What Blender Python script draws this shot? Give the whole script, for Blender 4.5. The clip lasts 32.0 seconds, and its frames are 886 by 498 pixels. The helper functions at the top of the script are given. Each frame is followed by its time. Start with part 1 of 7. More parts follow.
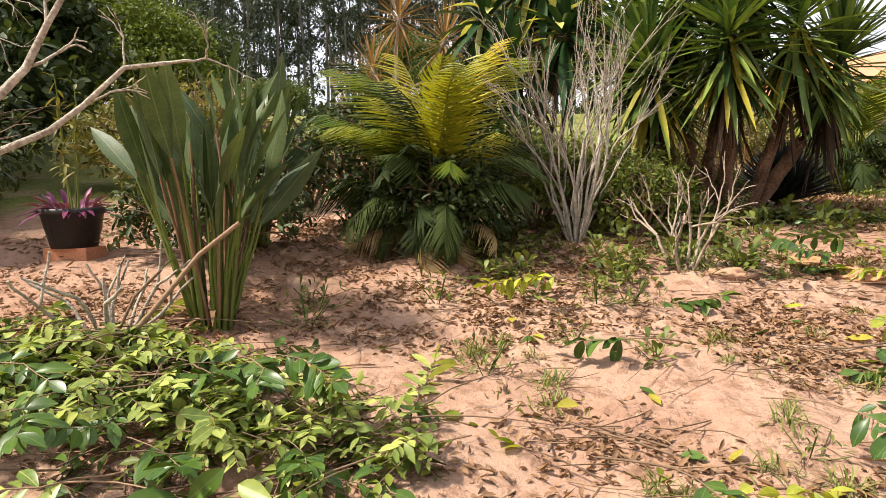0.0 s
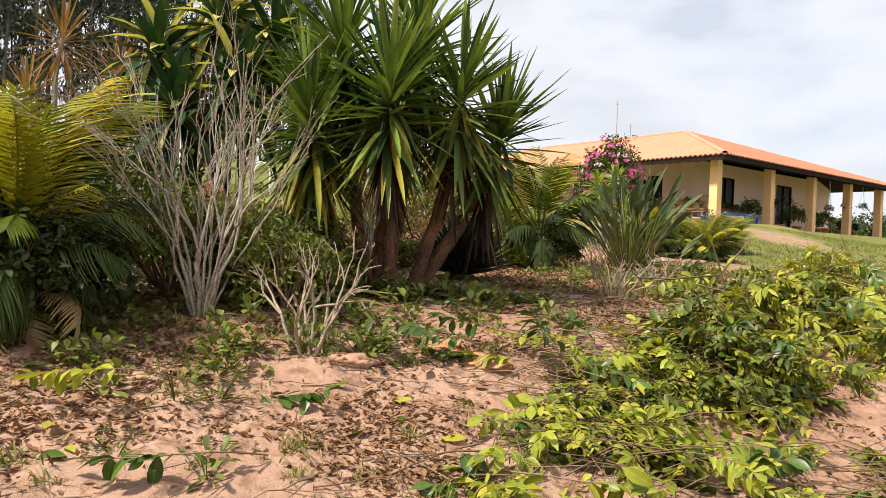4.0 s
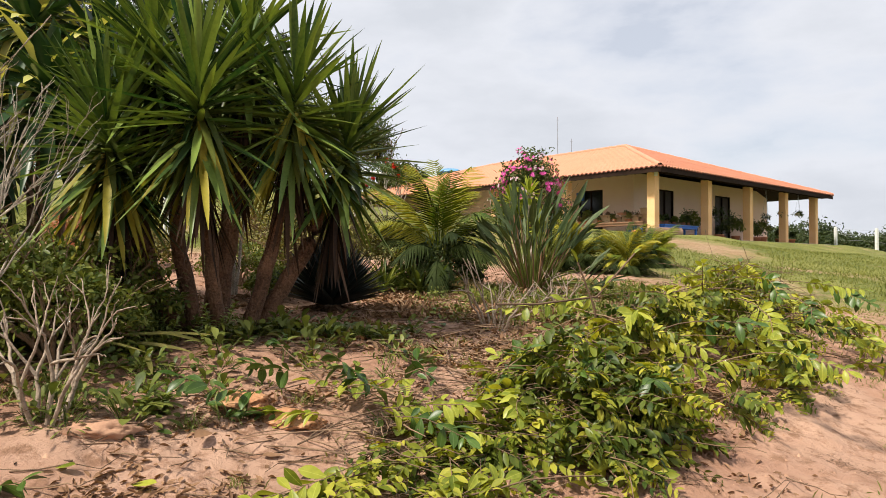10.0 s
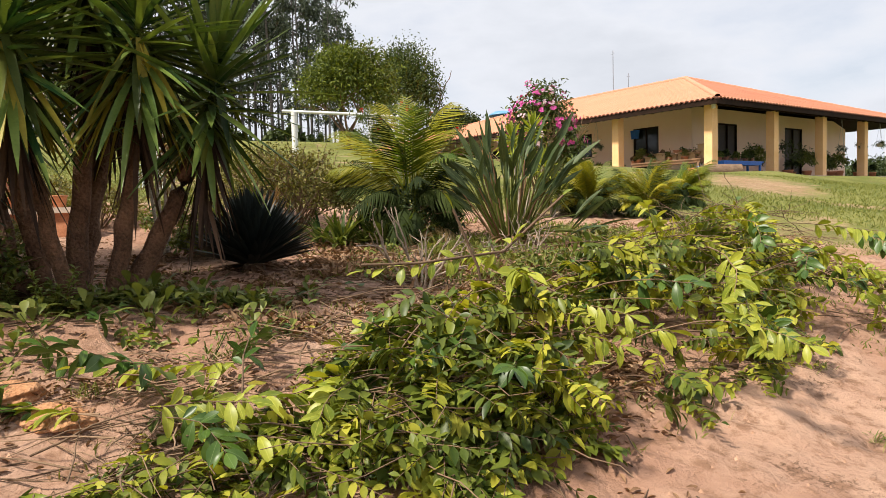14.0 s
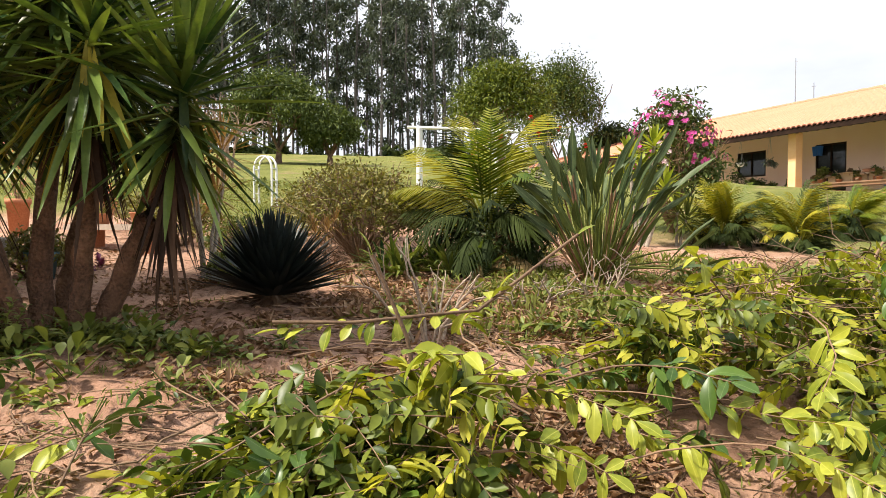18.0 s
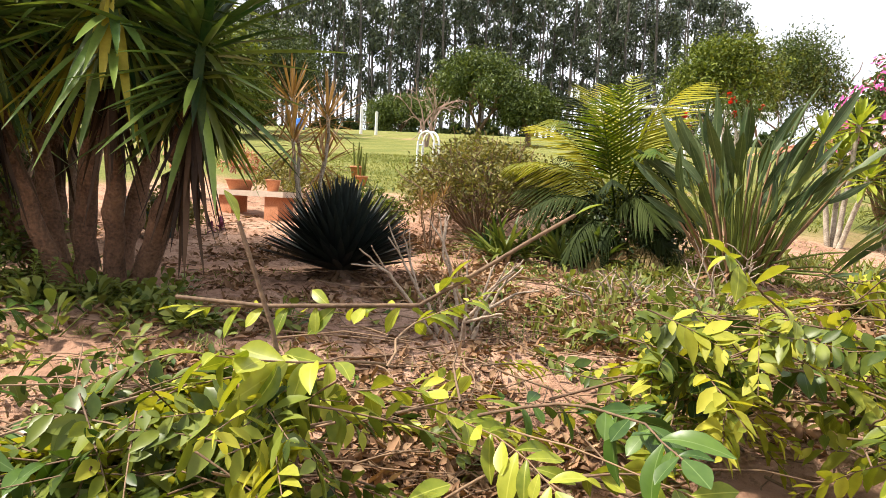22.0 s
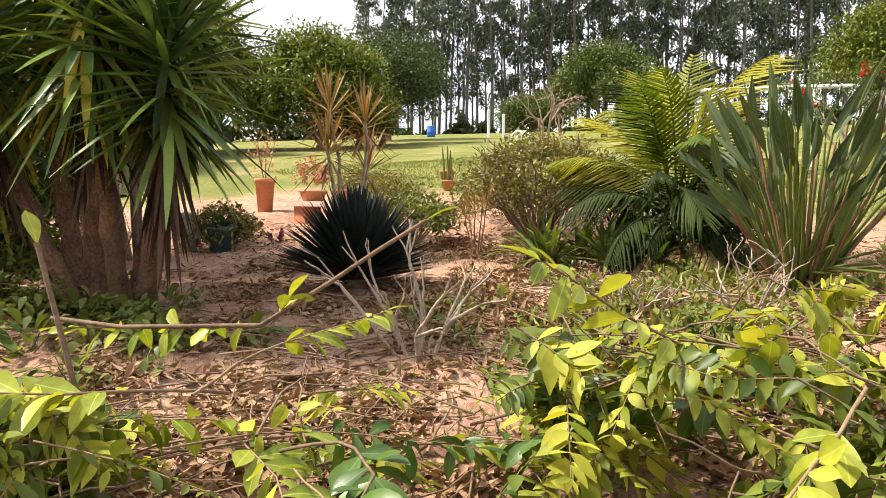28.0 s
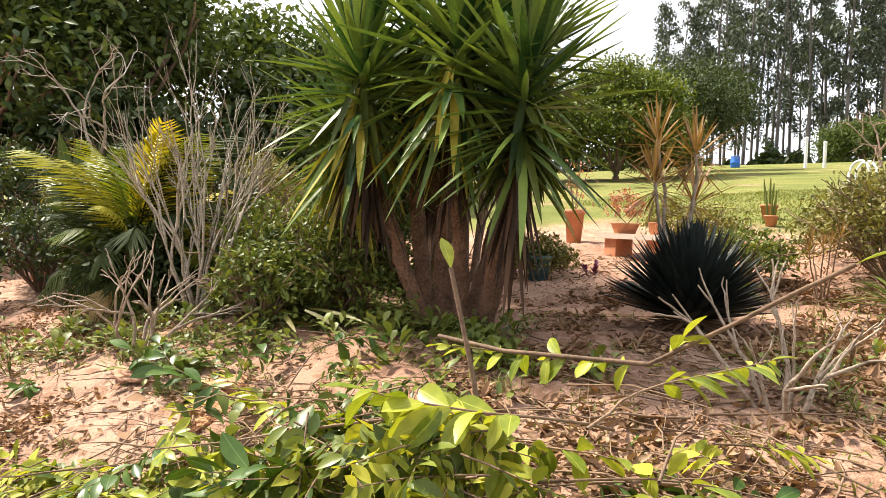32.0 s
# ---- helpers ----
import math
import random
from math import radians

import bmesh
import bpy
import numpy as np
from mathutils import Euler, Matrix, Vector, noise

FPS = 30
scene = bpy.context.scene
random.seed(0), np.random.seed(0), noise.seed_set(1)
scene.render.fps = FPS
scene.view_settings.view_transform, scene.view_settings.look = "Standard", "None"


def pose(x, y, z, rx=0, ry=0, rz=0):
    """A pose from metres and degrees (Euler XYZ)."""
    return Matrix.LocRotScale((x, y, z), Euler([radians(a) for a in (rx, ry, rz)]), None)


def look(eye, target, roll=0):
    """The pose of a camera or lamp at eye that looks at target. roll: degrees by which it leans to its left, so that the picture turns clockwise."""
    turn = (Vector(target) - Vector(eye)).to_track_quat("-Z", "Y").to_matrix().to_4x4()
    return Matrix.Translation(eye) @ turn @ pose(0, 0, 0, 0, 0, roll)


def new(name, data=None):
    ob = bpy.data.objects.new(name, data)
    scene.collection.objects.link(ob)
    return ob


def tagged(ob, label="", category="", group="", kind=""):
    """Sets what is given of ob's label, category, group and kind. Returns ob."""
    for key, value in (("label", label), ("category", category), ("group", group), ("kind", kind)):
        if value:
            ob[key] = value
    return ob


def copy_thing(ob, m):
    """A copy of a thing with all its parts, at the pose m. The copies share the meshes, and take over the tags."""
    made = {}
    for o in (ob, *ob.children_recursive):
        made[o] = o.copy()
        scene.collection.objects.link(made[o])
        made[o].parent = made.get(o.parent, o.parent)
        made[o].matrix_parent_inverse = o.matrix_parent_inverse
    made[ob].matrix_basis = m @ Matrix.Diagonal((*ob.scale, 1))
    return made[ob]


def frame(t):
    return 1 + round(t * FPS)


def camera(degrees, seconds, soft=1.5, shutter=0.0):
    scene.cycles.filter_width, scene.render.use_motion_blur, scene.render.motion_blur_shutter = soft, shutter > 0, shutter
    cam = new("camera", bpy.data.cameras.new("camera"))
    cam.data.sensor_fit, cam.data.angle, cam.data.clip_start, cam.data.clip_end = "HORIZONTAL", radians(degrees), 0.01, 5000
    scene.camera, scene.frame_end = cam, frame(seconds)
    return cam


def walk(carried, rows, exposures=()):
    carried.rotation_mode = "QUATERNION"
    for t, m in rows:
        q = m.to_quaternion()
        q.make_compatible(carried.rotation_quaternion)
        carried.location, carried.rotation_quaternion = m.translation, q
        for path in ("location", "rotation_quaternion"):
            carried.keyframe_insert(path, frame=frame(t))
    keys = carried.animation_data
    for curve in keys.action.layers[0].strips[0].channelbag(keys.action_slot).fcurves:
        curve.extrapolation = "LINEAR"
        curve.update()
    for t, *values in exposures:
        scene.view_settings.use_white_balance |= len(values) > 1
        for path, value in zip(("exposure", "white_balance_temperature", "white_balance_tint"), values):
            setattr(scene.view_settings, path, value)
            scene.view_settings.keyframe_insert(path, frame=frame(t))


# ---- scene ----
cam = camera(65.18, 32.0, soft=0.6)
PATH = [
    (0, (2.366, -4.421, 1.256), (0.330, -0.997, 0.901), -1.48),
    (0.5, (2.544, -4.299, 1.279), (0.345, -0.971, 0.973), 1.49),
    (1, (2.685, -4.135, 1.287), (0.682, -0.696, 0.889), -0.82),
    (1.5, (2.672, -3.974, 1.314), (0.982, -0.367, 0.951), 0.41),
    (2, (2.692, -3.861, 1.342), (1.261, -0.135, 1.085), 0.05),
    (2.5, (2.750, -3.749, 1.334), (1.370, -0.001, 1.126), 1.16),
    (3, (2.864, -3.699, 1.368), (1.588, 0.091, 1.323), -0.11),
    (3.5, (2.962, -3.642, 1.370), (1.934, 0.224, 1.318), 0.78),
    (5.5, (2.970, -3.570, 1.396), (2.741, 0.423, 1.411), -0.51),
    (6, (3.030, -3.580, 1.398), (3.030, 0.420, 1.419), -1.91),
    (6.5, (3.165, -3.550, 1.396), (3.089, 0.447, 1.530), 1.65),
    (7, (3.277, -3.502, 1.370), (3.193, 0.497, 1.401), 2.42),
    (7.5, (3.258, -3.333, 1.388), (3.158, 0.666, 1.454), 0.77),
    (8, (3.252, -3.172, 1.385), (3.095, 0.825, 1.332), -1.39),
    (8.5, (3.332, -3.077, 1.385), (2.985, 0.906, 1.289), -1.34),
    (9, (3.487, -3.029, 1.396), (2.783, 0.908, 1.325), 0.94),
    (9.5, (3.584, -2.893, 1.406), (2.956, 1.057, 1.380), 0.05),
    (10, (3.615, -2.698, 1.420), (3.057, 1.262, 1.492), 0.14),
    (10.5, (3.680, -2.578, 1.418), (3.164, 1.388, 1.384), -0.66),
    (11, (3.827, -2.493, 1.413), (3.074, 1.435, 1.343), 0.02),
    (11.5, (3.975, -2.417, 1.403), (3.235, 1.509, 1.214), -0.29),
    (12, (4.052, -2.226, 1.426), (3.436, 1.726, 1.415), -0.35),
    (12.5, (4.103, -2.022, 1.421), (3.609, 1.948, 1.405), -0.94),
    (13, (4.262, -1.878, 1.420), (3.432, 2.033, 1.307), -0.77),
    (13.5, (4.408, -1.770, 1.412), (3.518, 2.124, 1.197), -1.15),
    (15.5, (4.797, -1.150, 1.491), (3.545, 2.642, 1.269), -1.90),
    (16, (4.810, -0.981, 1.497), (3.546, 2.814, 1.430), -0.67),
    (16.5, (4.832, -0.818, 1.506), (3.510, 2.957, 1.468), -1.72),
    (17, (4.940, -0.728, 1.515), (3.131, 2.840, 1.546), -0.80),
    (17.5, (5.066, -0.634, 1.504), (3.174, 2.886, 1.330), 0.86),
    (18, (5.081, -0.456, 1.510), (3.246, 3.096, 1.384), -0.06),
    (18.5, (5.071, -0.262, 1.521), (3.706, 3.497, 1.594), -0.90),
    (19, (5.117, -0.171, 1.524), (3.749, 3.586, 1.429), -1.82),
    (19.5, (5.245, -0.056, 1.508), (3.524, 3.555, 1.510), 1.66),
    (20, (5.324, 0.061, 1.501), (3.526, 3.633, 1.410), 0.42),
    (20.5, (5.314, 0.293, 1.516), (3.473, 3.843, 1.602), 1.17),
    (21, (5.286, 0.364, 1.507), (3.092, 3.708, 1.460), 0.19),
    (21.5, (5.339, 0.393, 1.511), (2.587, 3.294, 1.416), -0.09),
    (22, (5.452, 0.565, 1.487), (2.649, 3.408, 1.239), 3.00),
    (22.5, (5.531, 0.706, 1.485), (3.071, 3.842, 1.155), 0.17),
    (23, (5.538, 0.899, 1.500), (3.472, 4.317, 1.287), 0.06),
    (23.5, (5.552, 1.080, 1.505), (3.944, 4.738, 1.317), 0.91),
    (24, (5.648, 1.157, 1.497), (4.067, 4.826, 1.299), 0.92),
    (24.5, (5.771, 1.208, 1.501), (4.082, 4.830, 1.345), 3.98),
    (25, (5.783, 1.255, 1.494), (3.901, 4.772, 1.197), 2.61),
    (25.5, (5.715, 1.329, 1.508), (3.352, 4.554, 1.424), 3.83),
    (26, (5.676, 1.353, 1.518), (2.887, 4.219, 1.454), 1.45),
    (26.5, (5.688, 1.346, 1.514), (2.617, 3.899, 1.288), 2.34),
    (28.5, (5.838, 1.366, 1.524), (2.468, 3.509, 1.286), 0.61),
    (29, (5.849, 1.379, 1.522), (2.479, 3.522, 1.292), 3.09),
    (29.5, (5.858, 1.334, 1.530), (2.329, 3.204, 1.307), 1.95),
    (30, (5.786, 1.270, 1.531), (2.064, 2.720, 1.325), 1.13),
    (30.5, (5.728, 1.209, 1.534), (1.920, 2.428, 1.417), 1.40),
    (31, (5.696, 1.140, 1.537), (1.795, 2.020, 1.422), 0.69),
    (31.5, (5.688, 1.096, 1.532), (1.741, 1.735, 1.425), 1.41),
    (32, (5.665, 1.106, 1.526), (1.731, 1.815, 1.407), 2.22),
]
EXPOSURES = [(0.0, 0.87), (2.0, 0.79), (4.0, 0.59), (6.0, 0.18), (9.0, 0.36), (11.0, 0.43), (13.0, 0.45), (16.0, 0.58), (17.0, 0.71), (18.0, 0.81), (19.0, 0.63), (20.5, 0.66), (22.0, 1.12), (23.0, 0.87), (24.0, 0.57), (25.0, 0.5), (26.0, 0.69), (29.0, 1.27), (32.0, 1.29)]
walk(cam, [(t, look(eye, target, roll)) for t, eye, target, roll in PATH], EXPOSURES)

# ---- sky and sun ----
SUN_TO = Vector((-0.40, -0.42, 0.82)).normalized()
world = bpy.data.worlds.new("sky")
scene.world = world
world.use_nodes = True
wn, wl = world.node_tree.nodes, world.node_tree.links
sky = wn.new("ShaderNodeTexSky")
sky.sky_type = "NISHITA"
sky.sun_disc = False
sky.sun_elevation = math.asin(SUN_TO.z)
sky.sun_rotation = math.atan2(SUN_TO.x, SUN_TO.y)
sky.dust_density = 2.0
coords = wn.new("ShaderNodeTexCoord")
stretch = wn.new("ShaderNodeMapping")
stretch.inputs["Scale"].default_value = (1.0, 1.0, 2.6)
clouds = wn.new("ShaderNodeTexNoise")
clouds.inputs["Scale"].default_value = 3.1
clouds.inputs["Detail"].default_value = 7.0
clouds.inputs["Roughness"].default_value = 0.55
cover = wn.new("ShaderNodeValToRGB")
cover.color_ramp.elements[0].position, cover.color_ramp.elements[0].color = 0.34, (0.6, 0.6, 0.6, 1)
cover.color_ramp.elements[1].position, cover.color_ramp.elements[1].color = 0.50, (1, 1, 1, 1)
tone = wn.new("ShaderNodeValToRGB")
tone.color_ramp.elements[0].position, tone.color_ramp.elements[0].color = 0.38, (7.7, 7.85, 8.4, 1)
tone.color_ramp.elements[1].position, tone.color_ramp.elements[1].color = 0.66, (6.0, 6.25, 6.8, 1)
blend = wn.new("ShaderNodeMix")
blend.data_type = "RGBA"
back = wn["Background"]
back.inputs["Strength"].default_value = 0.088
wl.new(coords.outputs["Generated"], stretch.inputs["Vector"])
wl.new(stretch.outputs["Vector"], clouds.inputs["Vector"])
wl.new(clouds.outputs["Fac"], cover.inputs["Fac"])
wl.new(clouds.outputs["Fac"], tone.inputs["Fac"])
wl.new(cover.outputs["Color"], blend.inputs[0])
wl.new(sky.outputs["Color"], blend.inputs[6])
wl.new(tone.outputs["Color"], blend.inputs[7])
wl.new(blend.outputs[2], back.inputs["Color"])

sun = new("sun", bpy.data.lights.new("sun", "SUN"))
sun.data.energy, sun.data.angle, sun.data.color = 5.0, radians(6), (1.0, 0.92, 0.79)
sun.matrix_world = look(SUN_TO * 60, (0, 0, 0))


# ---- ground height ----
def hash01(ix, iy, seed):
    h = (ix.astype(np.int64) * 374761393 + iy.astype(np.int64) * 668265263 + seed * 974711) & 0x7FFFFFFF
    h = ((h ^ (h >> 13)) * 1274126177) & 0x7FFFFFFF
    return ((h ^ (h >> 16)) & 0xFFFF) / 65535.0


def bumps(x, y, size, seed):
    """Smooth value noise between -1 and 1, with lumps of that size."""
    x, y = np.asarray(x, float) / size, np.asarray(y, float) / size
    ix, iy = np.floor(x), np.floor(y)
    u, v = x - ix, y - iy
    u, v = u * u * (3 - 2 * u), v * v * (3 - 2 * v)
    a, b = hash01(ix, iy, seed), hash01(ix + 1, iy, seed)
    c, d = hash01(ix, iy + 1, seed), hash01(ix + 1, iy + 1, seed)
    return 2 * ((a * (1 - u) + b * u) * (1 - v) + (c * (1 - u) + d * u) * v) - 1


def land(x, y):
    """The lie of the land without its small lumps: a bank that rises from the track to the lawn and the house."""
    x, y = np.asarray(x, float), np.asarray(y, float)
    s = 0.27 - 0.17 * (x - 2.04) + 0.2 * (y + 1.4)
    low = 0.06 + np.logaddexp(0.0, (s - 0.06) / 0.12) * 0.12
    # the beds lie almost level above the first rise, then the lawn climbs again
    bank = np.where(low > 0.85, np.interp(low, (0.85, 1.1, 1.45, 1.9, 2.4, 3.2, 4.0), (0.85, 0.93, 1.02, 1.2, 1.45, 1.92, 2.35)), low) + 0.45 * np.maximum(low - 4.0, 0)
    # the meadow right of the house lies level
    k = np.clip((x - 10) / 4, 0, 1)
    bank = bank * (1 - k) + np.minimum(bank, 1.66 + 0.010 * np.maximum(np.hypot(x - 4, y) - 24, 0) - 0.07 * np.maximum(x - 20, 0)) * k
    # the terrace on which the house stands
    a = (x - 8.4) * 0.65 + (y - 28.0) * 0.76
    b = -(x - 8.4) * 0.76 + (y - 28.0) * 0.65
    d = np.hypot(np.maximum(np.maximum(-1.4 - a, a - 20.0), 0), np.maximum(np.maximum(-1.4 - b, b - 30), 0))
    w = np.clip(1 - d / 4.0, 0, 1)
    w = w * w * (3 - 2 * w)
    bank = bank * (1 - w) + 2.42 * w
    # far country levels off
    far = np.hypot(x - 4, y)
    top = 2.1 + 5.9 * np.clip((10 - x) / 24, 0, 1)
    f = np.clip((far - 45) / 60, 0, 1)
    bank = np.where(w > 0.02, bank, np.minimum(bank, top + 0.6 * (1 - f)))
    return bank * (1 - f) + f * np.minimum(bank, top)


def ground_z(x, y):
    x, y = np.asarray(x, float), np.asarray(y, float)
    near = np.clip(1.4 - np.hypot(x - 3.5, y - 1.0) / 12, 0, 1)
    z = land(x, y) + 0.05 * bumps(x, y, 1.3, 1) * np.clip(near + 0.5, 0, 1)
    z = z + near * (0.024 * bumps(x, y, 0.38, 2) + 0.030 * np.abs(bumps(x, y, 0.17, 3)) + 0.015 * bumps(x, y, 0.09, 4))
    return z


def gz(x, y):
    return float(ground_z(x, y))


# ---- building tools ----
class Geo:
    """Collects points and faces of one mesh."""

    def __init__(self):
        self.v, self.f, self.n = [], [], 0

    def add(self, verts, faces):
        verts = np.asarray(verts, float).reshape(-1, 3)
        self.v.append(verts)
        self.f.append(np.asarray(faces, np.int64) + self.n)
        self.n += len(verts)
        return self

    def tube(self, line, radii, sides=6, cap=True):
        line = np.asarray(line, float)
        radii = np.broadcast_to(np.asarray(radii, float), (len(line),))
        way = np.gradient(line, axis=0)
        way /= np.linalg.norm(way, axis=1, keepdims=True) + 1e-9
        ref = np.where(np.abs(way[:, 2:3]) > 0.9, [[1.0, 0, 0]], [[0, 0, 1.0]])
        a = np.cross(way, ref)
        a /= np.linalg.norm(a, axis=1, keepdims=True) + 1e-9
        b = np.cross(way, a)
        ang = np.linspace(0, 2 * np.pi, sides, endpoint=False)
        ring = a[:, None] * np.cos(ang)[None, :, None] + b[:, None] * np.sin(ang)[None, :, None]
        pts = (line[:, None] + ring * radii[:, None, None]).reshape(-1, 3)
        i, j = np.meshgrid(np.arange(len(line) - 1), np.arange(sides), indexing="ij")
        k = (j + 1) % sides
        quads = np.stack([i * sides + j, i * sides + k, (i + 1) * sides + k, (i + 1) * sides + j], -1).reshape(-1, 4)
        self.add(pts, quads)
        if cap:
            m = len(line)
            self.add(np.vstack([pts[-sides:], line[-1:]]), [[s, (s + 1) % sides, sides, sides] for s in range(sides)])
        return self

    def box(self, lo, hi, m=None):
        lo, hi = np.asarray(lo, float), np.asarray(hi, float)
        p = np.array([[(lo, hi)[i][0], (lo, hi)[j][1], (lo, hi)[k][2]] for k in (0, 1) for j in (0, 1) for i in (0, 1)])
        if m is not None:
            p = p @ np.array(m.to_3x3()).T + np.array(m.translation)
        return self.add(p, [[0, 2, 3, 1], [4, 5, 7, 6], [0, 1, 5, 4], [2, 6, 7, 3], [0, 4, 6, 2], [1, 3, 7, 5]])

    def lathe(self, profile, sides=20, at=(0, 0, 0)):
        """profile: rows of radius, height from the bottom of the outside, over the rim, to the bottom of the inside."""
        prof = np.asarray(profile, float)
        ang = np.linspace(0, 2 * np.pi, sides, endpoint=False)
        pts = np.stack([prof[:, 0, None] * np.cos(ang), prof[:, 0, None] * np.sin(ang), prof[:, 1, None] + 0 * ang], -1)
        i, j = np.meshgrid(np.arange(len(prof) - 1), np.arange(sides), indexing="ij")
        k = (j + 1) % sides
        quads = np.stack([i * sides + j, i * sides + k, (i + 1) * sides + k, (i + 1) * sides + j], -1).reshape(-1, 4)
        return self.add(pts.reshape(-1, 3) + np.asarray(at, float), quads)

    def blades(self, base, way, up, length, width, droop=0.0, fold=0.25, shape=(0.55, 1.0, 0.75, 0.0), stalk=0.0, curl=None):
        """Many leaves at once: each a folded strip from base along way, bending down by droop (share of its length)."""
        base, way, up = (np.asarray(q, float).reshape(-1, 3) for q in (base, way, up))
        n = len(base)
        length, width, droop = (np.broadcast_to(np.asarray(q, float), (n,)) for q in (length, width, droop))
        way = way / (np.linalg.norm(way, axis=1, keepdims=True) + 1e-9)
        side = np.cross(way, up)
        side /= np.linalg.norm(side, axis=1, keepdims=True) + 1e-9
        nor = np.cross(side, way)
        m = len(shape)
        t = stalk + (1 - stalk) * np.linspace(0, 1, m)
        spine = base[:, None] + way[:, None] * (t[None, :, None] * length[:, None, None])
        spine = spine + (t[None, :, None] ** 2) * (droop * length)[:, None, None] * np.array([0, 0, -1.0])
        half = np.asarray(shape)[None, :, None] * (width * 0.5)[:, None, None]
        lift = fold * half * nor[:, None]
        left, right = spine - side[:, None] * half + lift, spine + side[:, None] * half + lift
        pts = np.stack([left, spine, right], 2).reshape(n, -1, 3)
        quads = []
        for r in range(m - 1):
            a = 3 * r
            quads += [[a, a + 1, a + 4, a + 3], [a + 1, a + 2, a + 5, a + 4]]
        quads = np.array(quads)
        faces = (quads[None] + (np.arange(n) * 3 * m)[:, None, None]).reshape(-1, 4)
        return self.add(pts.reshape(-1, 3), faces)

    def mesh(self, name):
        v, f = np.concatenate(self.v), np.concatenate(self.f)
        me = bpy.data.meshes.new(name)
        tri = f[:, 2] == f[:, 3]
        quads, tris = f[~tri], f[tri][:, :3]
        loops = np.concatenate([quads.ravel(), tris.ravel()])
        sizes = np.concatenate([np.full(len(quads), 4), np.full(len(tris), 3)])
        me.vertices.add(len(v))
        me.vertices.foreach_set("co", v.ravel())
        me.loops.add(len(loops))
        me.loops.foreach_set("vertex_index", loops.astype(np.int32))
        me.polygons.add(len(sizes))
        me.polygons.foreach_set("loop_start", np.concatenate([[0], np.cumsum(sizes)[:-1]]).astype(np.int32))
        me.update(calc_edges=True)
        me.validate()
        return me


def solid(name, geo, mat, smooth=True):
    me = geo if isinstance(geo, bpy.types.Mesh) else geo.mesh(name)
    if not me.materials:
        me.materials.append(mat)
        me.polygons.foreach_set("use_smooth", np.full(len(me.polygons), smooth))
    return new(name, me)


def part(name, geo, mat, parent, label="", smooth=True):
    ob = solid(name, geo, mat, smooth)
    ob.parent = parent
    return tagged(ob, label) if label else ob


def thing(name, label, category, at=(0, 0, 0), turn=0.0, group="", kind=""):
    ob = new(name)
    ob.empty_display_size = 0.1
    ob.matrix_world = pose(*at, 0, 0, turn)
    return tagged(ob, label, category, group, kind)


RNG = np.random.default_rng(7)


def rnd(a, b, n=None):
    return RNG.uniform(a, b, n)


def unit(v):
    v = np.asarray(v, float)
    return v / (np.linalg.norm(v, axis=-1, keepdims=True) + 1e-9)


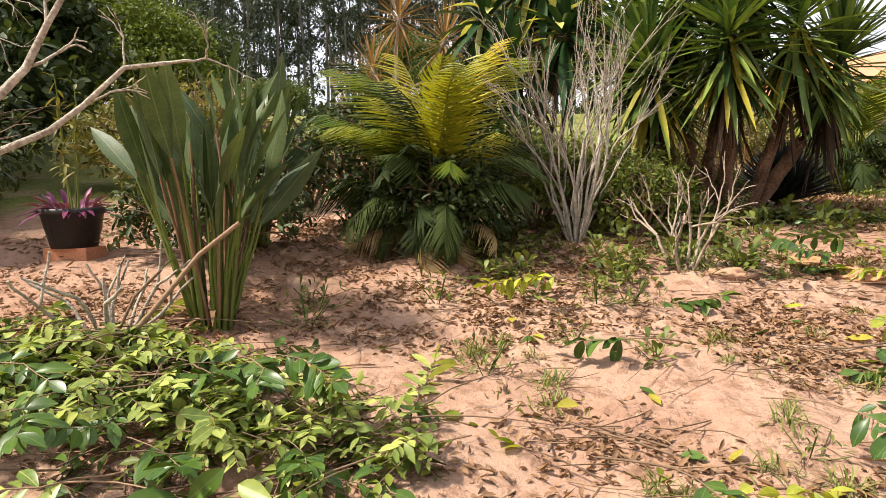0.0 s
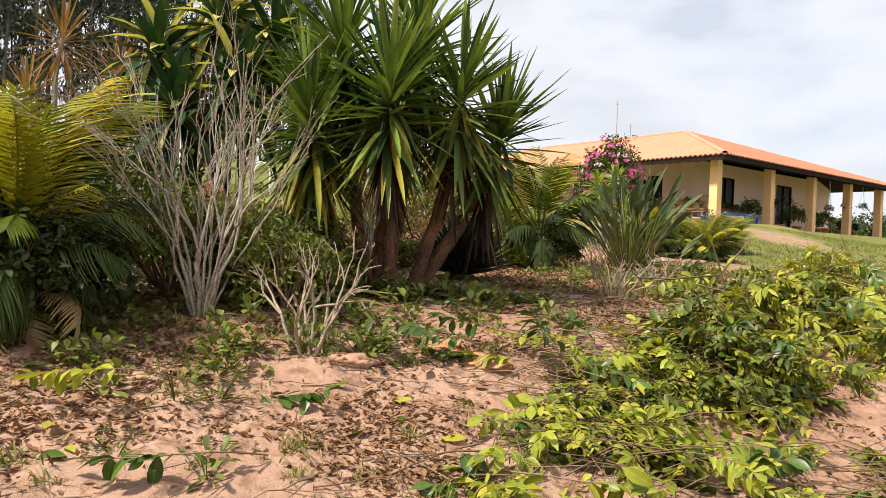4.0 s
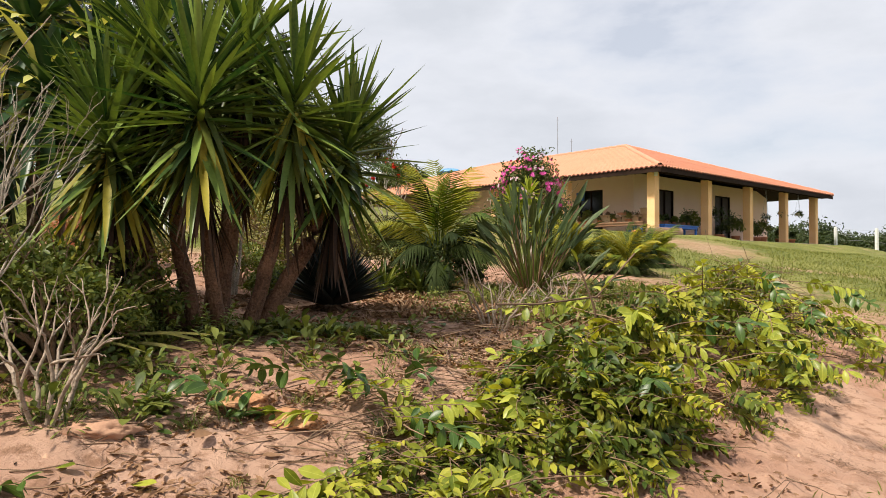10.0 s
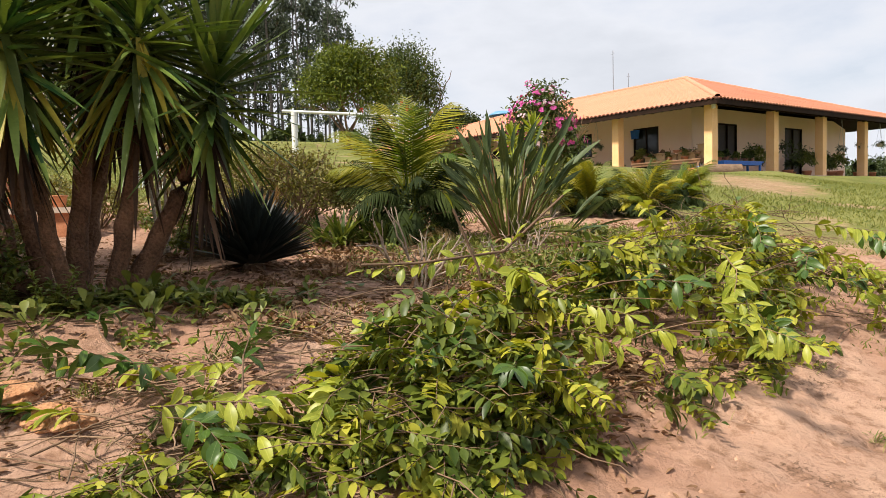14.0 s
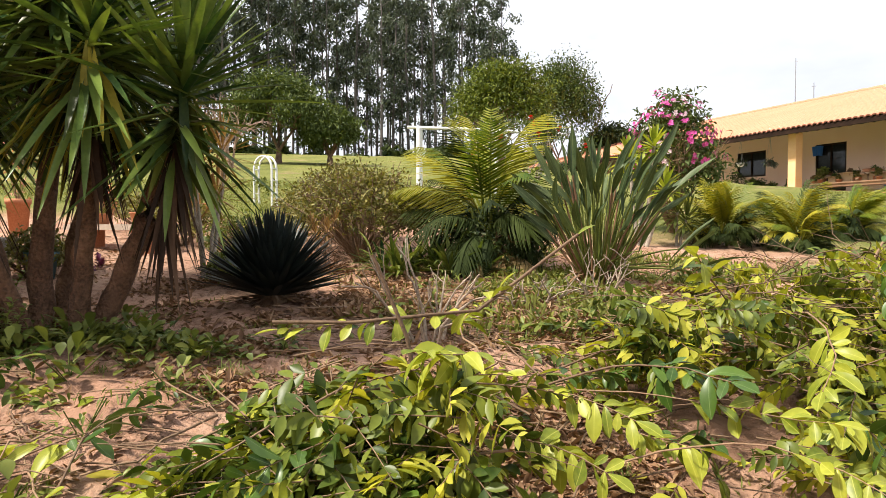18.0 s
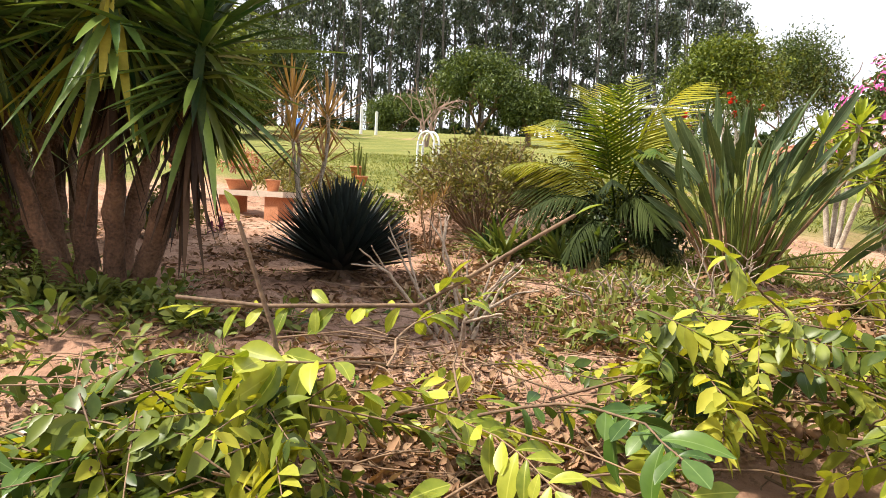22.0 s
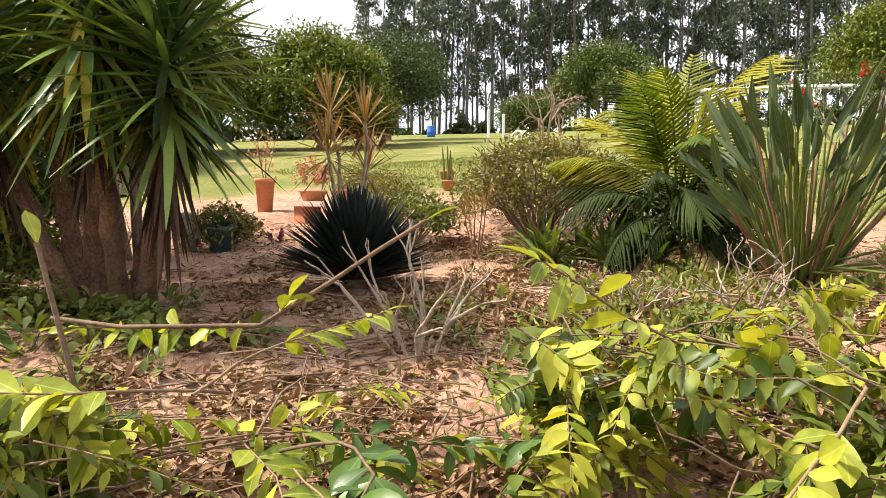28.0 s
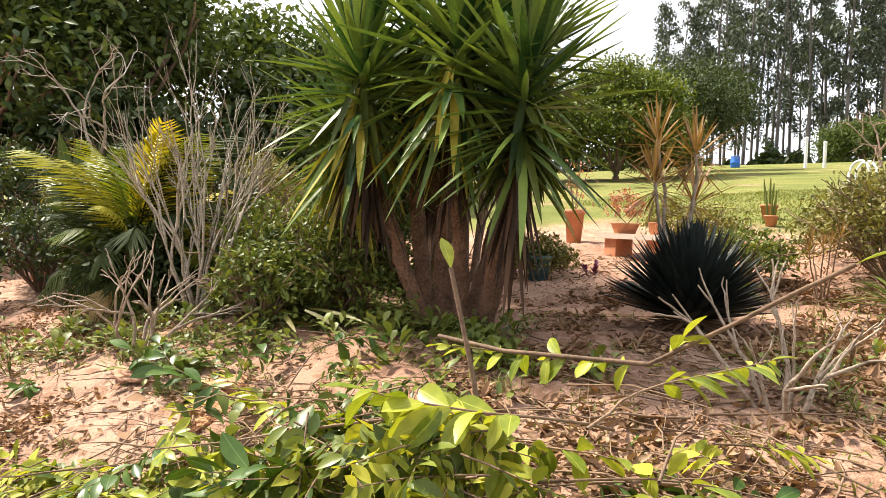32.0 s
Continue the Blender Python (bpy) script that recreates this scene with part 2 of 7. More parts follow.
# ---- materials ----
def material(name, low, high, rough=0.7, scale=8.0, fine=60.0, bump=0.3, metal=0.0, spread=0.0, glow=0.0, spec=0.4, vary="object", coat=0.0, depth=0.02, rib=0.0):
    """Two colours mixed by noise at two scales, with bump. spread: how far single pieces differ. glow: light let through, for leaves."""
    mat = bpy.data.materials.new(name)
    mat.use_nodes = True
    nd, ln = mat.node_tree.nodes, mat.node_tree.links
    bsdf = nd["Principled BSDF"]
    tc = nd.new("ShaderNodeTexCoord")
    big, small = nd.new("ShaderNodeTexNoise"), nd.new("ShaderNodeTexNoise")
    for tex, sc, det in ((big, scale, 4.0), (small, fine, 3.0)):
        tex.inputs["Scale"].default_value, tex.inputs["Detail"].default_value = sc, det
        ln.new(tc.outputs["Object"], tex.inputs["Vector"])
    both = nd.new("ShaderNodeMath")
    both.operation = "ADD"
    ln.new(big.outputs["Fac"], both.inputs[0])
    ln.new(small.outputs["Fac"], both.inputs[1])
    ramp = nd.new("ShaderNodeMapRange")
    ramp.inputs[1].default_value, ramp.inputs[2].default_value = 0.7, 1.3
    ln.new(both.outputs[0], ramp.inputs[0])
    fac = ramp.outputs[0]
    if spread:
        if vary == "object":
            info = nd.new("ShaderNodeObjectInfo").outputs["Random"]
        else:
            info = nd.new("ShaderNodeNewGeometry").outputs["Random Per Island"]
        shift = nd.new("ShaderNodeMath")
        shift.operation = "MULTIPLY_ADD"
        shift.inputs[1].default_value = spread
        ln.new(info, shift.inputs[0])
        sub = nd.new("ShaderNodeMath")
        sub.operation = "MULTIPLY_ADD"
        sub.inputs[1].default_value, sub.inputs[2].default_value = 1 - spread * 0.8, -spread * 0.1
        ln.new(fac, sub.inputs[0])
        ln.new(sub.outputs[0], shift.inputs[2])
        shift.use_clamp = True
        fac = shift.outputs[0]
    mix = nd.new("ShaderNodeMix")
    mix.data_type = "RGBA"
    mix.inputs[6].default_value, mix.inputs[7].default_value = (*low, 1), (*high, 1)
    ln.new(fac, mix.inputs[0])
    paint = mix.outputs[2]
    if rib:
        # a paler midrib along the leaf and faint veins beside it
        sep = nd.new("ShaderNodeSeparateXYZ")
        ln.new(tc.outputs["Object"], sep.inputs[0])
        off = nd.new("ShaderNodeMath")
        off.operation = "ABSOLUTE"
        ln.new(sep.outputs[1], off.inputs[0])
        line = nd.new("ShaderNodeMapRange")
        line.inputs[1].default_value, line.inputs[2].default_value = rib * 0.4, rib
        line.inputs[3].default_value, line.inputs[4].default_value = 0.55, 0.0
        ln.new(off.outputs[0], line.inputs[0])
        pale = nd.new("ShaderNodeMix")
        pale.data_type = "RGBA"
        pale.inputs[7].default_value = (min(1, high[0] * 1.25 + 0.06), min(1, high[1] * 1.2 + 0.06), high[2] + 0.06, 1)
        ln.new(line.outputs[0], pale.inputs[0])
        ln.new(paint, pale.inputs[6])
        paint = pale.outputs[2]
    ln.new(paint, bsdf.inputs["Base Color"])
    bsdf.inputs["Roughness"].default_value, bsdf.inputs["Metallic"].default_value = rough, metal
    bsdf.inputs["Specular IOR Level"].default_value = spec
    bsdf.inputs["Coat Weight"].default_value = coat
    if bump:
        bp = nd.new("ShaderNodeBump")
        bp.inputs["Strength"].default_value, bp.inputs["Distance"].default_value = bump, depth
        ln.new(both.outputs[0], bp.inputs["Height"])
        ln.new(bp.outputs["Normal"], bsdf.inputs["Normal"])
    if glow:
        tr = nd.new("ShaderNodeBsdfTranslucent")
        warm = nd.new("ShaderNodeMix")
        warm.data_type, warm.blend_type = "RGBA", "MULTIPLY"
        warm.inputs[0].default_value = 1.0
        warm.inputs[7].default_value = (1.0, 0.95, 0.35, 1)
        ln.new(mix.outputs[2], warm.inputs[6])
        ln.new(warm.outputs[2], tr.inputs["Color"])
        sh = nd.new("ShaderNodeMixShader")
        sh.inputs[0].default_value = glow
        ln.new(bsdf.outputs[0], sh.inputs[1])
        ln.new(tr.outputs[0], sh.inputs[2])
        ln.new(sh.outputs[0], nd["Material Output"].inputs["Surface"])
    return mat


def leaf_mat(name, low, high, spread=0.8, glow=0.3, rough=0.42, vary="island", spec=0.25, rib=0.0):
    return material(name, low, high, rough, 6.0, 45.0, 0.0, 0.0, spread, glow, spec, vary, rib=rib)


def soil_mat():
    """Pink-beige sand with clods and litter, turning to short grass on the lawn and beside the track."""
    mat = bpy.data.materials.new("soil_and_grass")
    mat.use_nodes = True
    nd, ln = mat.node_tree.nodes, mat.node_tree.links
    bsdf = nd["Principled BSDF"]
    bsdf.inputs["Roughness"].default_value = 0.95
    bsdf.inputs["Specular IOR Level"].default_value = 0.15
    pos = nd.new("ShaderNodeNewGeometry").outputs["Position"]

    def noise_at(scale, detail=5.0, rough=0.6):
        t = nd.new("ShaderNodeTexNoise")
        t.inputs["Scale"].default_value, t.inputs["Detail"].default_value, t.inputs["Roughness"].default_value = scale, detail, rough
        ln.new(pos, t.inputs["Vector"])
        return t.outputs["Fac"]

    def ramp(fac, a, b):
        m = nd.new("ShaderNodeMapRange")
        m.interpolation_type = "SMOOTHSTEP"
        m.inputs[1].default_value, m.inputs[2].default_value = a, b
        ln.new(fac, m.inputs[0])
        return m.outputs[0]

    def mix(fac, a, b):
        m = nd.new("ShaderNodeMix")
        m.data_type = "RGBA"
        ln.new(fac, m.inputs[0])
        for k, c in ((6, a), (7, b)):
            if isinstance(c, tuple):
                m.inputs[k].default_value = (*c, 1)
            else:
                ln.new(c, m.inputs[k])
        return m.outputs[2]

    def calc(op, a, b, c=None):
        m = nd.new("ShaderNodeMath")
        m.operation = op
        for k, q in enumerate((a, b, c)):
            if q is None:
                continue
            if isinstance(q, (int, float)):
                m.inputs[k].default_value = q
            else:
                ln.new(q, m.inputs[k])
        return m.outputs[0]

    sep = nd.new("ShaderNodeSeparateXYZ")
    ln.new(pos, sep.inputs[0])
    x, y = sep.outputs[0], sep.outputs[1]
    sand = mix(ramp(noise_at(1.1), 0.35, 0.65), (0.365, 0.205, 0.138), (0.475, 0.30, 0.213))
    sand = mix(ramp(noise_at(9.0, 6.0, 0.7), 0.47, 0.66), sand, (0.27, 0.15, 0.095))
    # crumbs of dead leaf lie thickest in the beds
    bed = ramp(calc("MULTIPLY_ADD", x, -0.17, calc("MULTIPLY", y, 0.2)), -0.35, 0.25)
    crumb = ramp(noise_at(34.0, 4.0, 0.75), 0.52, 0.60)
    crumb = calc("MULTIPLY", crumb, calc("MULTIPLY_ADD", bed, 0.3, ramp(noise_at(2.6), 0.50, 0.72)))
    soil = mix(calc("MINIMUM", crumb, 0.85), sand, (0.16, 0.095, 0.06))
    # grass: the lawn behind the beds, the slope before the house, the verge of the track
    lawn = ramp(calc("ADD", calc("MULTIPLY_ADD", x, -0.42, y), calc("MULTIPLY", noise_at(0.7), 3.0)), 8.6, 10.4)
    verge = ramp(calc("ADD", calc("MULTIPLY_ADD", x, 0.9, calc("MULTIPLY", y, 0.65)), calc("MULTIPLY", noise_at(1.3, 6.0, 0.7), 7.0)), 12.6, 16.4)
    shed = ramp(calc("ADD", calc("MULTIPLY", x, -1.0), calc("MULTIPLY", noise_at(0.6), 2.0)), 5.3, 6.5)
    grass = calc("MAXIMUM", calc("MAXIMUM", lawn, shed), verge)
    bare = ramp(noise_at(0.55, 4.0), 0.56, 0.70)
    # trodden earth on the slope below the veranda corner
    ex, ey = calc("MULTIPLY", calc("SUBTRACT", x, 8.3), 0.62), calc("MULTIPLY", calc("SUBTRACT", y, 18.0), 0.28)
    trod = ramp(calc("ADD", calc("ADD", calc("MULTIPLY", ex, ex), calc("MULTIPLY", ey, ey)), calc("MULTIPLY", noise_at(2.4, 6.0, 0.7), 2.6)), 2.3, 1.3)
    bare = calc("MAXIMUM", bare, calc("MULTIPLY", trod, 1.35))
    grass = calc("MULTIPLY", grass, calc("SUBTRACT", 1.0, calc("MULTIPLY", bare, 0.55)))
    green = mix(ramp(noise_at(0.5), 0.35, 0.65), (0.135, 0.145, 0.035), (0.225, 0.215, 0.062))
    green = mix(ramp(noise_at(22.0, 4.0, 0.7), 0.45, 0.7), green, (0.075, 0.11, 0.025))
    ln.new(mix(grass, soil, green), bsdf.inputs["Base Color"])
    bp = nd.new("ShaderNodeBump")
    bp.inputs["Strength"].default_value, bp.inputs["Distance"].default_value = 0.9, 0.035
    ln.new(calc("ADD", noise_at(18.0, 8.0, 0.7), calc("MULTIPLY", crumb, 0.25)), bp.inputs["Height"])
    ln.new(bp.outputs["Normal"], bsdf.inputs["Normal"])
    return mat


M_soil = soil_mat()
M_plaster = material("cream_plaster", (0.88, 0.63, 0.49), (0.93, 0.72, 0.58), 0.85, 1.2, 30, 0.08)
M_pillar = material("ochre_plaster", (0.82, 0.47, 0.21), (0.90, 0.58, 0.31), 0.8, 1.5, 30, 0.1)
M_tile = material("terracotta_roof_tile", (0.54, 0.205, 0.118), (0.65, 0.285, 0.175), 0.8, 0.6, 9, 0.1, spread=0.6)
M_beam = material("dark_stained_timber", (0.012, 0.006, 0.004), (0.034, 0.017, 0.011), 0.8, 4, 40, 0.2, spec=0.15)
M_dark = material("dark_window_wood", (0.03, 0.022, 0.018), (0.06, 0.04, 0.03), 0.5, 4, 40, 0.1)
M_pane = material("dark_window_pane", (0.012, 0.014, 0.016), (0.03, 0.034, 0.038), 0.06, 2, 20, 0.0)
M_floor = material("veranda_floor_cement", (0.50, 0.40, 0.32), (0.60, 0.49, 0.40), 0.7, 2, 30, 0.1)
M_blue = material("bright_blue_paint", (0.015, 0.10, 0.42), (0.03, 0.16, 0.58), 0.45, 3, 40, 0.05)
M_white = material("white_paint", (0.66, 0.66, 0.63), (0.82, 0.82, 0.80), 0.5, 5, 40, 0.1)
M_terra = material("terracotta_clay", (0.42, 0.16, 0.075), (0.58, 0.26, 0.14), 0.85, 5, 60, 0.2)
M_steel = material("grey_galvanised_steel", (0.35, 0.36, 0.38), (0.5, 0.51, 0.53), 0.4, 5, 50, 0.05, 0.8)
M_bark = material("brown_bark", (0.10, 0.06, 0.038), (0.26, 0.17, 0.11), 0.9, 5, 45, 0.7)
M_pale = material("pale_lichen_bark", (0.17, 0.135, 0.10), (0.48, 0.42, 0.34), 0.9, 14, 90, 0.5)
M_twig = material("brown_twig_bark", (0.085, 0.05, 0.03), (0.29, 0.185, 0.11), 0.85, 8, 60, 0.3, spread=0.6)
M_pinkbark = material("pinkish_bare_bark", (0.20, 0.13, 0.10), (0.42, 0.29, 0.24), 0.9, 8, 60, 0.3)
M_euc = material("grey_eucalyptus_bark", (0.035, 0.03, 0.027), (0.17, 0.15, 0.135), 0.85, 0.5, 6, 0.3)
M_yucca = leaf_mat("yucca_leaf", (0.018, 0.06, 0.018), (0.23, 0.31, 0.065), 0.9, 0.24, 0.30, "object")
M_yuccaj = leaf_mat("yucca_leaf_mass", (0.013, 0.045, 0.014), (0.20, 0.27, 0.055), 0.95, 0.2, 0.32)
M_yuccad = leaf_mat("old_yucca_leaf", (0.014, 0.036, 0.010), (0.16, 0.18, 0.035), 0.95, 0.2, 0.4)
M_yold = leaf_mat("yellowing_yucca_leaf", (0.22, 0.20, 0.03), (0.50, 0.42, 0.06), 0.7, 0.3, 0.5)
M_dead = leaf_mat("dry_brown_leaf", (0.13, 0.068, 0.036), (0.33, 0.19, 0.105), 0.8, 0.1, 0.8)
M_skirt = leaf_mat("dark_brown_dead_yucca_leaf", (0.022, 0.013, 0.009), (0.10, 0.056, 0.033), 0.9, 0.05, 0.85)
M_straw = leaf_mat("straw_coloured_frond", (0.20, 0.12, 0.05), (0.52, 0.38, 0.17), 0.8, 0.25, 0.6, "object")
M_palm = leaf_mat("golden_green_palm_leaflet", (0.05, 0.105, 0.010), (0.42, 0.37, 0.032), 0.8, 0.35, 0.4, "object")
M_palmy = leaf_mat("young_golden_palm_leaflet", (0.075, 0.13, 0.012), (0.52, 0.45, 0.045), 0.9, 0.35, 0.4, "object")
# leaflet darkened to paint the shade inside a palm clump
M_palm_shade = leaf_mat("shaded_palm_leaflet", (0.010, 0.020, 0.005), (0.05, 0.07, 0.012), 0.7, 0.2, 0.75, "object", 0.2)
M_bop = leaf_mat("grey_green_paddle_leaf", (0.026, 0.05, 0.019), (0.105, 0.135, 0.052), 0.6, 0.15, 0.5, "object", 0.25, 0.006)
M_agave = leaf_mat("blackish_green_agave_leaf", (0.010, 0.014, 0.014), (0.028, 0.038, 0.036), 0.6, 0.05, 0.45)
M_lime = leaf_mat("lime_green_leaf", (0.115, 0.165, 0.012), (0.46, 0.475, 0.06), 0.8, 0.38, 0.4, "object", 0.35, 0.0016)
M_deep = leaf_mat("deep_green_leaf", (0.024, 0.058, 0.008), (0.085, 0.145, 0.02), 0.8, 0.16, 0.38, "object", 0.35, 0.0013)
M_freshp = leaf_mat("soft_mid_green_leaf", (0.11, 0.17, 0.03), (0.44, 0.48, 0.13), 0.8, 0.3, 0.38, "object", 0.35, 0.0016)
M_ytrunk = material("red_brown_fibrous_bark", (0.07, 0.035, 0.021), (0.24, 0.128, 0.074), 0.9, 7, 60, 0.9)
# deep green cuttings, darkened further to paint shade inside the heaps
M_heapd = leaf_mat("deep_and_shaded_cut_foliage", (0.026, 0.05, 0.007), (0.17, 0.20, 0.028), 0.9, 0.2, 0.4)
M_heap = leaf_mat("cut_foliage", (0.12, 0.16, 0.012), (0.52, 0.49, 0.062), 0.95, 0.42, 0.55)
M_fresh = leaf_mat("fresh_green_cut_leaf", (0.10, 0.155, 0.028), (0.44, 0.47, 0.12), 0.9, 0.3, 0.4)
M_shrub = leaf_mat("olive_shrub_leaf", (0.075, 0.082, 0.02), (0.27, 0.235, 0.07), 0.9, 0.3, 0.5)
M_weed = leaf_mat("green_weed_leaf", (0.05, 0.085, 0.017), (0.23, 0.25, 0.055), 0.9, 0.3, 0.45)
M_tree = leaf_mat("green_tree_leaf", (0.032, 0.058, 0.016), (0.135, 0.17, 0.042), 0.9, 0.25, 0.5)
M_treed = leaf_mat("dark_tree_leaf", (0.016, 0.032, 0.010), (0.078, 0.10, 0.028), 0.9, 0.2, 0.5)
M_eucl = leaf_mat("grey_green_eucalyptus_leaf", (0.020, 0.030, 0.021), (0.115, 0.14, 0.092), 0.9, 0.18, 0.5)
M_pink = leaf_mat("pink_blossom", (0.50, 0.03, 0.26), (0.74, 0.16, 0.46), 0.9, 0.3, 0.5)
M_red = leaf_mat("red_blossom", (0.55, 0.015, 0.012), (0.75, 0.06, 0.04), 0.9, 0.2, 0.5)
M_young = leaf_mat("soft_young_leaf", (0.09, 0.13, 0.025), (0.30, 0.34, 0.085), 0.9, 0.3, 0.5)
M_grass = leaf_mat("grass_blade", (0.10, 0.13, 0.025), (0.29, 0.29, 0.08), 0.9, 0.3, 0.5)

# ---- the ground: one sheet to the horizon ----
def axis(lo, hi, fine_lo, fine_hi, step):
    mid = np.arange(fine_lo, fine_hi + 1e-6, step)
    grow = []
    d, p = step, 0.0
    while p < 1200:
        d *= 1.09
        p += d
        grow.append(p)
    grow = np.array(grow)
    up, down = fine_hi + grow, fine_lo - grow
    return np.concatenate([[lo], down[down > lo][::-1], mid, up[up < hi], [hi]])


gx, gy = axis(-900, 900, -2.6, 7.2, 0.045), axis(-500, 900, -4.5, 6.5, 0.045)
GX, GY = np.meshgrid(gx, gy, indexing="ij")
geo = Geo()
i, j = np.meshgrid(np.arange(len(gx) - 1), np.arange(len(gy) - 1), indexing="ij")
quads = np.stack([i * len(gy) + j, (i + 1) * len(gy) + j, (i + 1) * len(gy) + j + 1, i * len(gy) + j + 1], -1).reshape(-1, 4)
geo.add(np.stack([GX, GY, ground_z(GX, GY)], -1), quads)
ground = solid("ground", geo, M_soil)
tagged(ground, "pink-beige sandy soil with footprints, litter and grass", "ground", kind="structure")

# ---- the house ----
HO = Vector((8.4, 28.0, 2.48))
HU, HV = Vector((0.65, 0.76, 0)).normalized(), Vector((-0.76, 0.65, 0)).normalized()
HM = Matrix(((HU.x, HV.x, 0, HO.x), (HU.y, HV.y, 0, HO.y), (0, 0, 1, HO.z), (0, 0, 0, 1)))
house = new("house")
house.matrix_world = HM
tagged(house, "cream single-storey house with ochre veranda pillars and tiled roof", "house")
LU, LV, EAVE, RIDGE, OV = 17.4, 26.0, 2.82, 5.68, 0.85
part("veranda_floor", Geo().box((-0.7, -0.7, -0.6), (LU + 0.7, LV + 0.5, 0.0)), M_floor, house, "raised grey cement veranda floor", False)
WI = 2.8  # depth of the veranda


def wall_with_holes(name, length, height, thick, holes, m, mat, parent):
    """A wall along x from 0 to length with openings (x0, x1, z0, z1), laid by the pose m, as one closed shell."""
    xs = sorted({0.0, length, *[h[0] for h in holes], *[h[1] for h in holes]})
    zs = sorted({0.0, height, *[h[2] for h in holes], *[h[3] for h in holes]})
    full = lambda i, k: 0 <= i < len(xs) - 1 and 0 <= k < len(zs) - 1 and not any(h[0] <= xs[i] + 1e-6 < h[1] and h[2] <= zs[k] + 1e-6 < h[3] for h in holes)
    nz = len(zs)
    vid = lambda i, k, side: (i * nz + k) * 2 + side
    pts = np.array([[x, y, z] for x in xs for z in zs for y in (0.0, thick)])
    quads = []
    for i in range(len(xs) - 1):
        for k in range(nz - 1):
            if not full(i, k):
                continue
            quads += [[vid(i, k, 0), vid(i + 1, k, 0), vid(i + 1, k + 1, 0), vid(i, k + 1, 0)], [vid(i, k, 1), vid(i, k + 1, 1), vid(i + 1, k + 1, 1), vid(i + 1, k, 1)]]
            for (p, q), (a, b) in (((i - 1, k), ((i, k), (i, k + 1))), ((i + 1, k), ((i + 1, k), (i + 1, k + 1))), ((i, k - 1), ((i, k), (i + 1, k))), ((i, k + 1), ((i, k + 1), (i + 1, k + 1)))):
                if not full(p, q):
                    quads.append([vid(*a, 0), vid(*b, 0), vid(*b, 1), vid(*a, 1)])
    pts = pts @ np.array(m.to_3x3()).T + np.array(m.translation)
    return part(name, Geo().add(pts, quads), mat, parent, smooth=False)


def window_at(parent, x, w, z0, z1, m, door=False):
    frame_ob = part("door" if door else "window", Geo().box((x, 0.10, z0), (x + w, 0.14, z1), m), M_dark, parent, "dark wooden door" if door else "dark-framed window", False)
    g = Geo()
    for a, b, c, d in ((x, x + 0.07, z0, z1), (x + w - 0.07, x + w, z0, z1), (x + 0.07, x + w - 0.07, z1 - 0.07, z1), (x + 0.07, x + w - 0.07, z0, z0 + 0.07), (x + w / 2 - 0.03, x + w / 2 + 0.03, z0 + 0.07, z1 - 0.07)):
        g.box((a, 0.02, c), (b, 0.099, d), m)
    part("frame", g, M_beam, frame_ob, smooth=False)
    if not door:
        part("pane", Geo().box((x + 0.07, 0.07, z0 + 0.07), (x + w - 0.07, 0.078, z1 - 0.07), m), M_pane, frame_ob, "dark reflecting pane", False)


# wall beside the track (along u) and wall facing the garden (along v)
mu = Matrix.Translation((WI, WI, 0))
holes_u = [(2.1, 3.7, 0.0, 2.65), (8.1, 9.9, 0.0, 2.7)]
wall_with_holes("wall", LU - WI, 3.3, 0.18, holes_u, mu, M_plaster, house)
for x0, x1, z0, z1 in holes_u:
    window_at(house, x0, x1 - x0, z0, z1, mu, z0 == 0)
mv = Matrix.Translation((WI, WI + 0.18, 0)) @ Matrix.Rotation(radians(90), 4, "Z") @ Matrix.Diagonal((1, -1, 1, 1))
holes_v = [(1.62, 3.1, 0.55, 2.6), (5.8, 7.55, 1.45, 2.66), (12.2, 14.2, 0.9, 2.4), (16.5, 17.8, 0.0, 2.4)]
wall_with_holes("wall", LV - WI - 2.0, 3.3, 0.18, holes_v, mv, M_plaster, house)
for x0, x1, z0, z1 in holes_v:
    window_at(house, x0, x1 - x0, z0, z1, mv, z0 == 0)
part("wall", Geo().box((LU, WI, 0), (LU + 0.18, LV - 2.0, 3.3)), M_plaster, house, smooth=False)
part("wall", Geo().box((WI + 0.18, LV - 2.0, 0), (LU, LV - 1.82, 3.3)), M_plaster, house, smooth=False)


def pillar_geo(w=0.37):
    g, h = Geo(), w / 2
    prof = [(h - 0.015, 0.0), (h, 0.015), (h, EAVE - 0.02), (h - 0.02, EAVE)]
    pts = np.array([[sx * r, sy * r, z] for r, z in prof for sx, sy in ((-1, -1), (1, -1), (1, 1), (-1, 1))])
    q = [[4 * a + b, 4 * a + (b + 1) % 4, 4 * a + 4 + (b + 1) % 4, 4 * a + 4 + b] for a in range(3) for b in range(4)]
    return g.add(pts, q + [[12, 13, 14, 15]]).mesh("pillar")


pil = pillar_geo()
for u in (0.0, 4.6, 8.9, 13.2, LU):
    part("pillar", pil, M_pillar, house, smooth=False).location = (u, 0, 0)
for k in range(1, 6):
    part("pillar", pil, M_pillar, house, smooth=False).location = (0, k * 4.7, 0)
part("beam", Geo().box((-0.13, -0.13, EAVE), (LU + 0.13, 0.13, EAVE + 0.22)), M_beam, house, smooth=False)
part("beam", Geo().box((-0.13, 0.13, EAVE), (0.13, LV, EAVE + 0.22)), M_beam, house, smooth=False)
